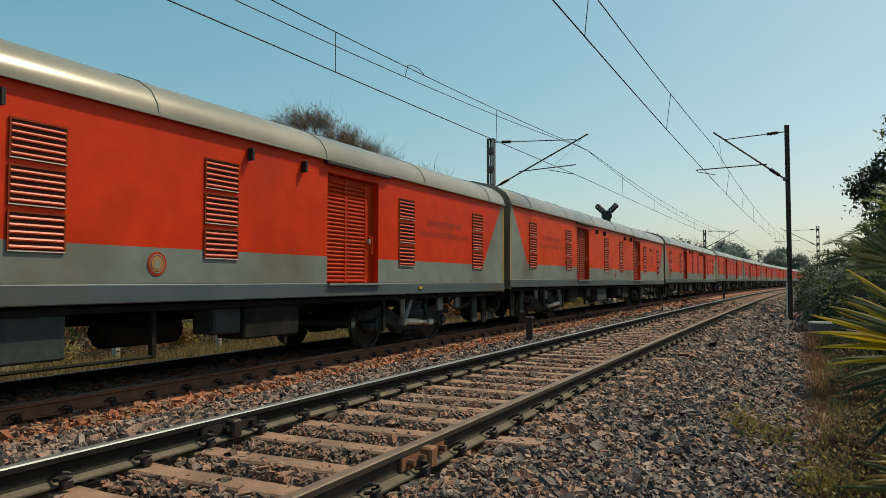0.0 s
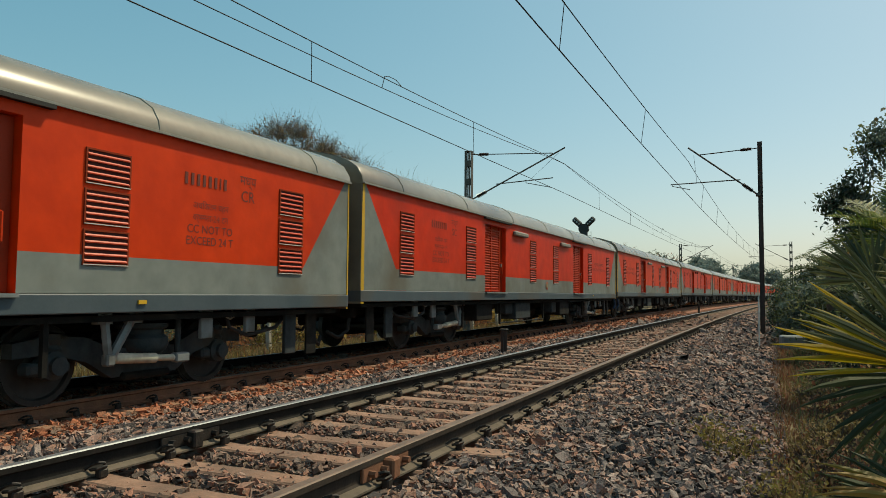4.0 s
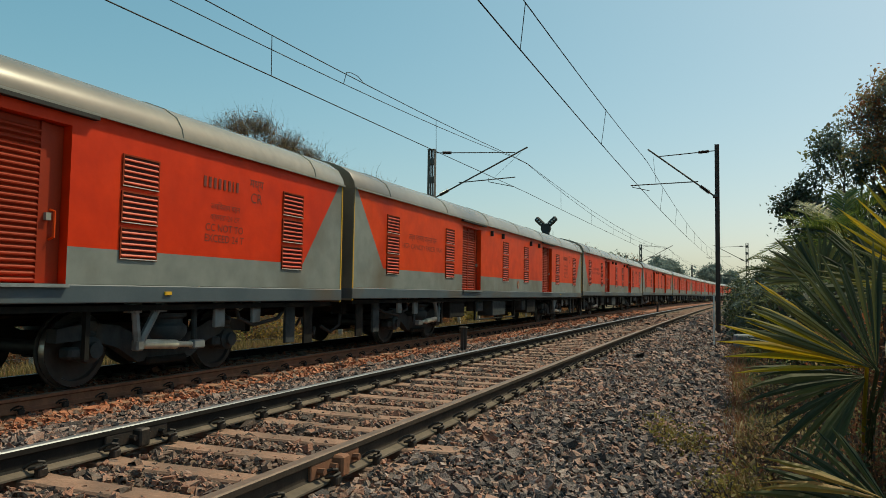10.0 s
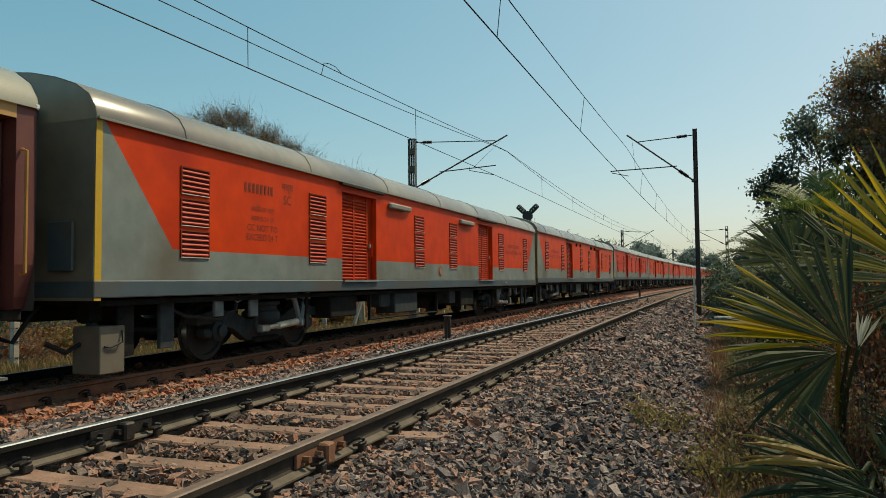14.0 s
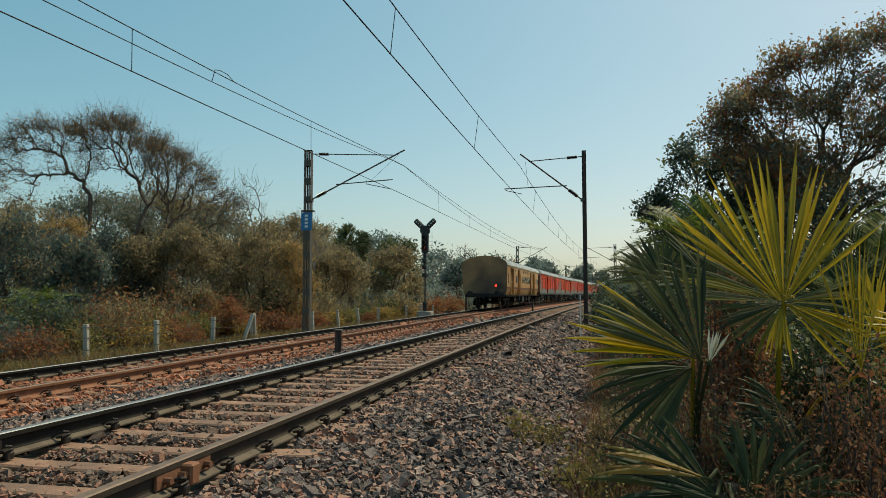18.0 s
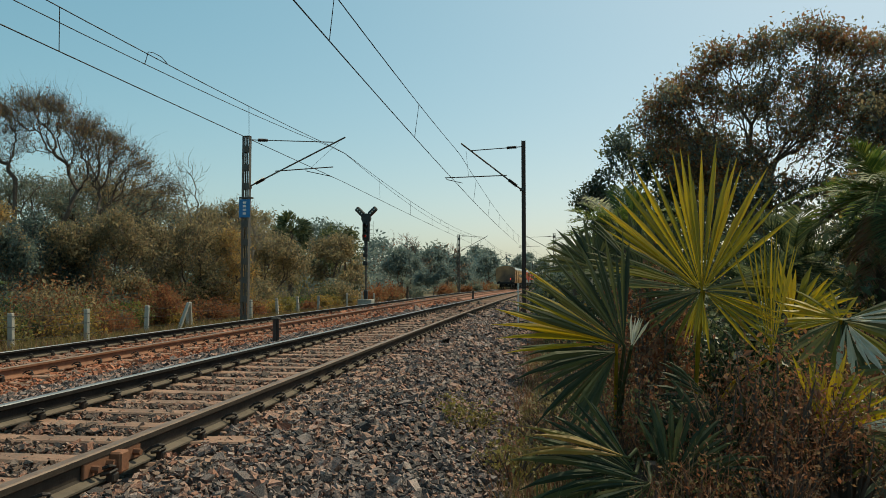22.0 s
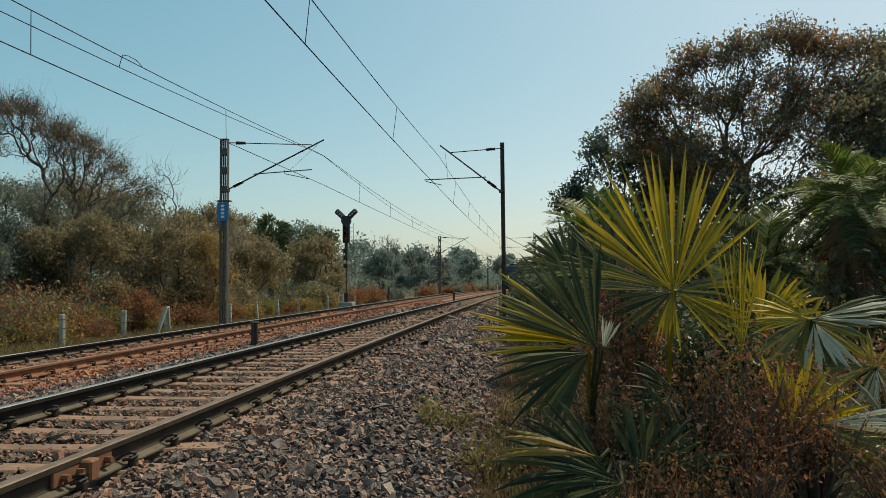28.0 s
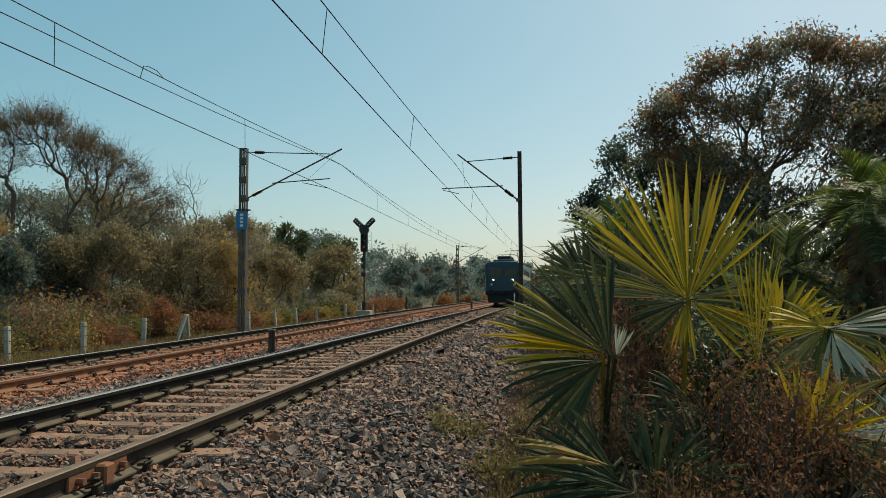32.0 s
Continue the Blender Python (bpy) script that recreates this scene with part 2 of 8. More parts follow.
M = dict(
    red=material("red_paint", [(0.55, 0.024, 0.0035), (0.64, 0.034, 0.005)], 1.6, 0.5, bump=0.32, vary=0.12, fine=3.2, spec=0.2, spots=((0.40, 0.024, 0.006), 0.5), hue=0.007),
    grey=material("grey_paint", [(0.17, 0.183, 0.172), (0.22, 0.232, 0.213)], 1.6, 0.58, bump=0.26, vary=0.14, fine=3.2, spec=0.22, spots=((0.14, 0.122, 0.095), 0.55)),
    sill=material("sill_paint", [(0.05, 0.07, 0.085), (0.075, 0.095, 0.11)], 1.4, 0.55, bump=0.04, spots=((0.09, 0.07, 0.05), 0.3)),
    roof=material("roof_paint", [(0.19, 0.162, 0.118), (0.255, 0.218, 0.162)], 0.8, 0.27, metal=0.0, bump=0.02, vary=0.18, fine=5.0, spec=0.7, spots=((0.125, 0.108, 0.085), 0.5)),
    roof_silver=material("roof_silver", [(0.30, 0.27, 0.20), (0.38, 0.345, 0.265)], 0.8, 0.27, metal=0.2, bump=0.05, vary=0.14, spots=((0.24, 0.21, 0.16), 0.4)),
    yellow=material("yellow_paint", [(0.55, 0.30, 0.02), (0.60, 0.36, 0.03)], 4, 0.5, bump=0.03),
    black=material("black_grime", [(0.006, 0.006, 0.006), (0.016, 0.014, 0.013)], 5, 0.75, bump=0.2),
    # dirty underframe, darkened further by putting the shade below coaches into colour
    under=material("underframe_dirt_shade", [(0.006, 0.006, 0.0055), (0.017, 0.015, 0.0135)], 5, 0.85, bump=0.25, spec=0.2, spots=((0.035, 0.027, 0.02), 0.25)),
    bogie=material("bogie_paint", [(0.022, 0.028, 0.031), (0.048, 0.054, 0.057)], 6, 0.7, bump=0.2, spec=0.25, spots=((0.055, 0.042, 0.03), 0.35)),
    bracket=material("bracket_paint", [(0.15, 0.16, 0.165), (0.21, 0.22, 0.22)], 6, 0.6, bump=0.1, spots=((0.08, 0.065, 0.05), 0.45)),
    pale=material("pale_metal", [(0.45, 0.44, 0.40), (0.58, 0.56, 0.50)], 6, 0.45, bump=0.08),
    wheel=material("wheel_steel", [(0.022, 0.021, 0.02), (0.045, 0.04, 0.037)], 6, 0.6, metal=0.3, bump=0.1),
    tread=material("wheel_tread", [(0.30, 0.29, 0.28), (0.42, 0.41, 0.40)], 6, 0.3, metal=0.9, bump=0.02),
    # shade inside vents and barred windows, painted as a dark sheet
    opening_shade=material("opening_shade", [(0.05, 0.006, 0.003), (0.075, 0.009, 0.004)], 6, 0.8, bump=0.1),
    end_brown=material("end_wall_brown", [(0.13, 0.105, 0.078), (0.19, 0.155, 0.115)], 1.2, 0.7, bump=0.05, fine=10, spots=((0.075, 0.06, 0.045), 0.5)),
    cream=material("cream_paint", [(0.43, 0.232, 0.085), (0.50, 0.28, 0.11)], 0.9, 0.5, bump=0.03, vary=0.12, fine=12, spec=0.3, spots=((0.28, 0.14, 0.05), 0.45)),
    # end wall and its fittings: a darker, blotched cream than the sides
    cream_end=material("dark_cream", [(0.24, 0.145, 0.07), (0.35, 0.22, 0.105)], 0.9, 0.7, bump=0.05, fine=12, spots=((0.07, 0.055, 0.045), 0.5)),
    maroon=material("maroon_paint", [(0.10, 0.028, 0.025), (0.14, 0.04, 0.03)], 2, 0.5, bump=0.03),
    ink=material("faded_ink", [(0.035, 0.03, 0.035), (0.07, 0.055, 0.05)], 12, 0.7, bump=0),
    ink_red=material("faded_lettering", [(0.16, 0.022, 0.012), (0.24, 0.026, 0.012)], 12, 0.7, bump=0),
    ink_faint=material("worn_lettering", [(0.10, 0.02, 0.013), (0.17, 0.025, 0.014)], 12, 0.7, bump=0),
    rail_brown=material("rail_brown", [(0.026, 0.019, 0.015), (0.05, 0.036, 0.028)], 6, 0.8, metal=0.0, bump=0.15, spec=0.25),
    rail_foot=material("rail_foot", [(0.09, 0.07, 0.053), (0.14, 0.11, 0.085)], 6, 0.85, bump=0.15, spec=0.2),
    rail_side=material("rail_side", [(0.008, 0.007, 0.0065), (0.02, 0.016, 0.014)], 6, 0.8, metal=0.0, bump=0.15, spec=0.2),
    rail_rust=material("rail_rust", [(0.15, 0.06, 0.032), (0.24, 0.10, 0.05)], 6, 0.8, bump=0.2),
    rail_head=material("rail_head", [(0.13, 0.135, 0.145), (0.21, 0.215, 0.225)], 3, 0.48, metal=0.5, bump=0.04, stretch=(6, 0.3, 6)),
    rail_head_rusty=material("rail_head_rusty", [(0.11, 0.07, 0.05), (0.18, 0.12, 0.088)], 5, 0.6, metal=0.2, bump=0.05),
    sleeper=material("sleeper_concrete", [(0.19, 0.105, 0.07), (0.30, 0.172, 0.118)], 5, 0.9, bump=0.35, spots=((0.12, 0.075, 0.056), 0.55)),
    sleeper_far=material("stained_concrete", [(0.20, 0.10, 0.06), (0.29, 0.155, 0.10)], 5, 0.9, bump=0.35, spots=((0.12, 0.06, 0.04), 0.5)),
    clip=material("clip_steel", [(0.018, 0.016, 0.015), (0.05, 0.035, 0.028)], 20, 0.6, metal=0.4, bump=0.2),
    stone_grey=material("stone_grey", [(0.042, 0.032, 0.031), (0.185, 0.138, 0.125), (0.09, 0.064, 0.057), (0.30, 0.225, 0.198), (0.27, 0.148, 0.108)], 9, 0.85, bump=0.6, fine=60, island=True),
    stone_brown=material("stone_brown", [(0.075, 0.05, 0.04), (0.19, 0.115, 0.082), (0.13, 0.095, 0.08), (0.265, 0.165, 0.125), (0.25, 0.115, 0.075)], 9, 0.85, bump=0.5, fine=60, island=True),
    stone_red=material("stone_red", [(0.20, 0.07, 0.035), (0.36, 0.11, 0.05), (0.28, 0.12, 0.07), (0.42, 0.15, 0.075), (0.17, 0.11, 0.085)], 9, 0.9, bump=0.5, fine=60, island=True),
    # grey bed kept near black: shade between the loose stones is painted in
    bed_gap_shade=material("ballast_gap_shade", [(0.018, 0.015, 0.014), (0.05, 0.04, 0.036), (0.03, 0.024, 0.021)], 14, 0.95, bump=1.0, fine=28),
    bed_brown=material("ballast_brown", [(0.06, 0.04, 0.028), (0.15, 0.095, 0.06), (0.09, 0.065, 0.05)], 14, 0.95, bump=1.0, fine=28),
    bed_red=material("ballast_red", [(0.14, 0.055, 0.03), (0.27, 0.10, 0.055), (0.18, 0.10, 0.07)], 14, 0.95, bump=1.0, fine=28),
    soil=material("dry_soil", [(0.085, 0.06, 0.032), (0.15, 0.108, 0.055), (0.07, 0.055, 0.028)], 0.5, 0.95, bump=0.8, fine=18, spots=((0.06, 0.06, 0.024), 0.6)),
    mast_dark=material("mast_steel_rusty", [(0.045, 0.03, 0.026), (0.085, 0.05, 0.04)], 4, 0.7, bump=0.1, stretch=(3, 3, 0.6)),
    mast_grey=material("mast_steel", [(0.055, 0.05, 0.045), (0.10, 0.085, 0.07)], 4, 0.65, bump=0.1, stretch=(3, 3, 0.6)),
    wire=material("wire_copper", [(0.018, 0.021, 0.024), (0.03, 0.033, 0.036)], 4, 0.7, metal=0.0, bump=0, spec=0.2),
    insulator=material("insulator", [(0.03, 0.02, 0.018), (0.05, 0.03, 0.025)], 8, 0.3, bump=0.02),
    white=material("white_paint", [(0.62, 0.62, 0.60), (0.74, 0.73, 0.70)], 5, 0.6, bump=0.05),
    plate_blue=material("plate_blue", [(0.015, 0.15, 0.36), (0.02, 0.18, 0.42)], 5, 0.5, bump=0.03),
    concrete=material("old_concrete", [(0.30, 0.27, 0.23), (0.42, 0.39, 0.34)], 4, 0.9, bump=0.3, spots=((0.15, 0.13, 0.11), 0.5)),
    signal=material("signal_black", [(0.012, 0.012, 0.013), (0.025, 0.025, 0.026)], 5, 0.5, bump=0.05),
    bark=material("bark", [(0.06, 0.045, 0.035), (0.12, 0.09, 0.07)], 3, 0.95, bump=0.6, stretch=(2, 2, 0.5)),
    twig=material("twigs", [(0.07, 0.053, 0.043), (0.12, 0.09, 0.073)], 3, 0.95, bump=0.2),
    twig_pale=material("pale_twigs", [(0.15, 0.125, 0.105), (0.23, 0.195, 0.165)], 3, 0.95, bump=0.2),
    leaf_dark=material("leaves_dark", [(0.045, 0.065, 0.032), (0.09, 0.115, 0.055), (0.16, 0.165, 0.075)], 0.6, 0.65, bump=0, island=True, translucent=0.5, spec=0.2),
    # darker copy of the dark leaves: shade of the hollows put into colour
    leaf_shade=material("leaves_shade_green", [(0.018, 0.03, 0.016), (0.04, 0.058, 0.03), (0.07, 0.085, 0.04)], 0.6, 0.5, bump=0, island=True, translucent=0.35),
    # grey-green paled and blued: the woods' haze put into the leaf colour
    leaf_dusty=material("leaves_hazed", [(0.125, 0.155, 0.14), (0.19, 0.225, 0.195), (0.22, 0.215, 0.16)], 0.6, 0.9, bump=0, island=True, translucent=0.6, spec=0.05),
    leaf_teak=material("leaves_teak", [(0.13, 0.11, 0.062), (0.22, 0.155, 0.075), (0.33, 0.195, 0.085), (0.17, 0.155, 0.095)], 0.6, 0.8, bump=0, island=True, translucent=0.75, spec=0.12),
    # olive-brown woodland leaves, lightened so the colour includes some haze
    leaf_wood=material("leaves_woodland", [(0.16, 0.15, 0.095), (0.25, 0.205, 0.12), (0.32, 0.235, 0.13)], 0.6, 0.9, bump=0, island=True, translucent=0.62, spec=0.12),
    # blue-green that holds the bluish, hazy shade of the wood's edge
    leaf_blue=material("leaves_blue_haze", [(0.07, 0.10, 0.098), (0.115, 0.155, 0.145), (0.155, 0.18, 0.145)], 0.6, 0.9, bump=0, island=True, translucent=0.6, spec=0.05),
    # distance haze painted in: far leaves paler and bluer than near ones
    leaf_far=material("leaves_far_haze", [(0.125, 0.165, 0.158), (0.185, 0.235, 0.225), (0.21, 0.235, 0.20)], 0.6, 0.85, bump=0, island=True, translucent=0.5, spec=0.08),
    leaf_tan=material("leaves_tan", [(0.27, 0.205, 0.085), (0.42, 0.29, 0.11), (0.36, 0.205, 0.07)], 0.6, 0.65, bump=0, island=True, translucent=0.6),
    leaf_olive=material("leaves_olive", [(0.19, 0.155, 0.05), (0.30, 0.215, 0.06), (0.40, 0.245, 0.065)], 0.6, 0.6, bump=0, island=True, translucent=0.55),
    leaf_green=material("leaves_green", [(0.05, 0.085, 0.018), (0.10, 0.15, 0.028), (0.19, 0.20, 0.04)], 0.6, 0.55, bump=0, island=True, translucent=0.4),
    leaf_rust=material("leaves_rust", [(0.19, 0.075, 0.04), (0.31, 0.125, 0.062), (0.26, 0.15, 0.075)], 0.6, 0.8, bump=0, island=True, translucent=0.5, spec=0.12),
    leaf_yellow=material("leaves_yellow", [(0.19, 0.15, 0.045), (0.29, 0.22, 0.06), (0.18, 0.17, 0.05)], 0.6, 0.65, bump=0, island=True, translucent=0.45),
    dry=material("dry_stems", [(0.15, 0.065, 0.038), (0.25, 0.11, 0.062), (0.21, 0.135, 0.085)], 3, 0.9, bump=0, island=True, translucent=0.35),
    straw=material("straw", [(0.16, 0.115, 0.045), (0.25, 0.18, 0.075), (0.13, 0.105, 0.04)], 1.2, 0.9, bump=0, island=True, translucent=0.35),
    fan=material("fan_leaf", [(0.20, 0.17, 0.012), (0.36, 0.265, 0.014), (0.45, 0.30, 0.018)], 1.6, 0.42, bump=0.05, fine=30, island=True, translucent=0.45),
    # fan leaf darkened: shade on lower and inner fronds put into the colour
    fan_shade=material("fan_leaf_shade", [(0.032, 0.044, 0.022), (0.06, 0.073, 0.034), (0.10, 0.10, 0.035)], 1.6, 0.55, bump=0.05, fine=30, island=True, translucent=0.38, spec=0.25),
    fan_white=material("fan_leaf_white", [(0.42, 0.40, 0.33), (0.58, 0.55, 0.46), (0.50, 0.44, 0.30)], 1.6, 0.45, bump=0.05, fine=30, island=True, translucent=0.3),
    fan_grey=material("fan_leaf_grey", [(0.075, 0.088, 0.04), (0.15, 0.155, 0.085), (0.20, 0.17, 0.03)], 1.6, 0.6, bump=0.05, fine=30, island=True, translucent=0.4, spec=0.2),
    fan_dry=material("fan_leaf_dry", [(0.30, 0.14, 0.03), (0.40, 0.22, 0.05), (0.25, 0.17, 0.03)], 1.6, 0.5, bump=0.05, fine=30, island=True, translucent=0.35),
    fan_pale=material("fan_leaf_pale", [(0.16, 0.17, 0.07), (0.34, 0.32, 0.20), (0.26, 0.22, 0.03)], 1.6, 0.5, bump=0.05, fine=30, island=True, translucent=0.35),
    loco=material("loco_green", [(0.014, 0.05, 0.08), (0.024, 0.068, 0.10)], 2, 0.5, bump=0.03),
    loco_band=material("loco_cream", [(0.42, 0.38, 0.28), (0.52, 0.47, 0.35)], 2, 0.5, bump=0.03),
    wagon=material("wagon_brown", [(0.16, 0.085, 0.055), (0.23, 0.13, 0.085)], 1, 0.7, bump=0.05, spots=((0.28, 0.22, 0.16), 0.4)),
    glass=material("dark_glass", [(0.012, 0.016, 0.018), (0.02, 0.024, 0.026)], 2, 0.12, bump=0),
    blue_hose=material("blue_paint", [(0.012, 0.05, 0.12), (0.02, 0.07, 0.16)], 6, 0.6, bump=0.08),
    shutter=material("shutter_red", [(0.36, 0.028, 0.006), (0.44, 0.035, 0.007)], 1.5, 0.45, bump=0.03, spec=0.2, spots=((0.28, 0.028, 0.012), 0.3)),
    slat=material("slat_red", [(0.44, 0.038, 0.012), (0.54, 0.052, 0.018)], 5, 0.4, bump=0.03, spec=0.4),
    vent_frame=material("vent_frame", [(0.20, 0.03, 0.012), (0.26, 0.045, 0.02)], 5, 0.8, bump=0.05, spec=0.1),
    door_dark=material("door_shade_red", [(0.24, 0.024, 0.008), (0.31, 0.03, 0.009)], 1.5, 0.5, bump=0.03, spec=0.2, spots=((0.17, 0.022, 0.012), 0.3)),
    emblem_gold=material("emblem_gold", [(0.30, 0.16, 0.05), (0.38, 0.20, 0.06)], 12, 0.6, bump=0.02),
    handrail=material("handrail_orange", [(0.36, 0.16, 0.03), (0.44, 0.21, 0.04)], 4, 0.5, bump=0.03),
    damper=material("damper_cream", [(0.38, 0.34, 0.26), (0.50, 0.46, 0.36)], 8, 0.55, bump=0.05, spots=((0.24, 0.20, 0.15), 0.4)),
    cover=material("cover_grey", [(0.18, 0.17, 0.15), (0.26, 0.25, 0.22)], 3, 0.7, bump=0.1),
    lamp_red=glow("lamp_red", (1.0, 0.04, 0.03), 2.5),
    signal_red=glow("signal_red", (0.6, 0.02, 0.015), 0.5),
    lamp_white=glow("lamp_white", (1.0, 0.97, 0.9), 2.2),
)


# ---- building helpers ----
class Build:
    """Collects vertices and faces of one mesh."""

    def __init__(self):
        self.v, self.f, self.m = [], [], []

    def add(self, verts, faces, slot=0):
        o = len(self.v)
        self.v += [tuple(p) for p in verts]
        self.f += [tuple(i + o for i in f) for f in faces]
        self.m += [slot] * len(faces)
        return self

    def box(self, x0, x1, y0, y1, z0, z1, slot=0, c=0.0):
        """A box, its upright and lying edges chamfered by c."""
        if not c:
            p = [(x, y, z) for z in (z0, z1) for y in (y0, y1) for x in (x0, x1)]
            return self.add(p, [(0, 2, 3, 1), (4, 5, 7, 6), (0, 1, 5, 4), (2, 6, 7, 3), (0, 4, 6, 2), (1, 3, 7, 5)], slot)
        ring = lambda k: [(x0 + k, y0, 0), (x1 - k, y0, 0), (x1, y0 + k, 0), (x1, y1 - k, 0), (x1 - k, y1, 0), (x0 + k, y1, 0), (x0, y1 - k, 0), (x0, y0 + k, 0)]
        small = [(x0 + c, y0 + c), (x1 - c, y0 + c), (x1 - c, y0 + c), (x1 - c, y1 - c), (x1 - c, y1 - c), (x0 + c, y1 - c), (x0 + c, y1 - c), (x0 + c, y0 + c)]
        v = [(x, y, z0) for x, y in small] + [(x, y, z0 + c) for x, y, _ in ring(c)] + [(x, y, z1 - c) for x, y, _ in ring(c)] + [(x, y, z1) for x, y in small]
        f = [tuple(range(7, -1, -1)), tuple(range(24, 32))]
        for k in range(3):
            f += [(8 * k + i, 8 * k + (i + 1) % 8, 8 * k + 8 + (i + 1) % 8, 8 * k + 8 + i) for i in range(8)]
        return self.add(v, f, slot)

    def tube(self, points, r, n=8, slot=0, caps=True):
        """A round bar through points; r: one radius or one for each point."""
        pts = [Vector(p) for p in points]
        rs = [r] * len(pts) if isinstance(r, (int, float)) else r
        v, f, side = [], [], None
        for i, p in enumerate(pts):
            d = (pts[min(i + 1, len(pts) - 1)] - pts[max(i - 1, 0)]).normalized()
            ref = Vector((0, 0, 1)) if abs(d.z) < 0.9 else Vector((1, 0, 0))
            side = d.cross(ref).normalized() if side is None else (side - d * side.dot(d)).normalized()
            up = side.cross(d)
            v += [p + rs[i] * (math.cos(2 * math.pi * k / n) * side + math.sin(2 * math.pi * k / n) * up) for k in range(n)]
        for i in range(len(pts) - 1):
            f += [(i * n + k, i * n + (k + 1) % n, (i + 1) * n + (k + 1) % n, (i + 1) * n + k) for k in range(n)]
        if caps:
            f += [tuple(range(n - 1, -1, -1)), tuple(range(len(v) - n, len(v)))]
        return self.add(v, f, slot)

    def lathe(self, profile, axis="x", at=(0, 0, 0), n=24, slot=0):
        """profile: (along, radius) turned round an axis through at."""
        v, f = [], []
        for a, r in profile:
            for k in range(n):
                c, s = r * math.cos(2 * math.pi * k / n), r * math.sin(2 * math.pi * k / n)
                q = {"x": (a, c, s), "y": (c, a, s), "z": (c, s, a)}[axis]
                v.append((q[0] + at[0], q[1] + at[1], q[2] + at[2]))
        for i in range(len(profile) - 1):
            f += [(i * n + k, i * n + (k + 1) % n, (i + 1) * n + (k + 1) % n, (i + 1) * n + k) for k in range(n)]
        return self.add(v, f, slot)

    def sweep(self, section, path, slot=0, closed=True):
        """section: (x, z) points, carried along path: (y, level) and bent with the line."""
        v, f, n = [], [], len(section)
        for y, lv in path:
            v += [bend(x, y, z + lv) for x, z in section]
        for i in range(len(path) - 1):
            for k in range(n if closed else n - 1):
                f.append((i * n + k, i * n + (k + 1) % n, (i + 1) * n + (k + 1) % n, (i + 1) * n + k))
        return self.add(v, f, slot)

    def mesh(self, name, mats, smooth=None):
        me = bpy.data.meshes.new(name)
        me.from_pydata(self.v, [], self.f)
        for m in mats if isinstance(mats, (list, tuple)) else [mats]:
            me.materials.append(m)
        me.polygons.foreach_set("material_index", self.m)
        me.update()
        if smooth:
            bm = bmesh.new()
            bm.from_mesh(me)
            bmesh.ops.recalc_face_normals(bm, faces=bm.faces)
            bm.to_mesh(me)
            bm.free()
            me.polygons.foreach_set("use_smooth", [True] * len(me.polygons))
            me.set_sharp_from_angle(angle=radians(smooth))
        return me


def part(name, data, mats, parent, label="", m=None, smooth=35):
    """Links a Build, or a mesh, as one object under a thing or under a part."""
    ob = new(name, data.mesh(name, mats, smooth) if isinstance(data, Build) else data)
    ob.parent = parent
    if m is not None:
        ob.matrix_basis = m
    return tagged(ob, label) if label else ob


def thing(name, label, category, group="", m=None, kind=""):
    ob = tagged(new(name), label, category, group, kind)
    ob.empty_display_size = 0.2
    if m is not None:
        ob.matrix_basis = m
    return ob


def array_mesh(name, verts, faces, mats):
    """A mesh from numpy arrays; all faces have the same number of corners."""
    me = bpy.data.meshes.new(name)
    nf, k = faces.shape
    me.vertices.add(len(verts))
    me.vertices.foreach_set("co", verts.astype(np.float32).ravel())
    me.loops.add(nf * k)
    me.loops.foreach_set("vertex_index", faces.astype(np.int32).ravel())
    me.polygons.add(nf)
    me.polygons.foreach_set("loop_start", np.arange(0, nf * k, k, dtype=np.int32))
    for m in mats if isinstance(mats, (list, tuple)) else [mats]:
        me.materials.append(m)
    me.update(calc_edges=True)
    me.shade_flat()
    return me


# ---- ground, ballast, tracks ----
def profile(x, knots):
    return float(np.interp(x, [k[0] for k in knots], [k[1] for k in knots]))


GROUND = [(-1500, -3.0), (-60, -1.5), (-16, -1.15), (-11, -0.95), (-8.6, -0.72), (-7.0, -0.80), (2.6, -0.80), (3.1, -0.66), (6, -0.72), (15, -0.85), (60, -1.2), (1500, -3.0)]


def ground_at(x, y):
    """Height of the ground, x counted from the near track's middle line."""
    wild = 0.0 if -8.8 < x < 3.6 else min(1.0, (abs(x + 2.6) - 6.2) / 6)
    return profile(x, GROUND) + wild * 0.22 * (noise.noise(Vector((x * 0.21, y * 0.21, 0))) + 0.5 * noise.noise(Vector((x * 0.7, y * 0.7, 3))))


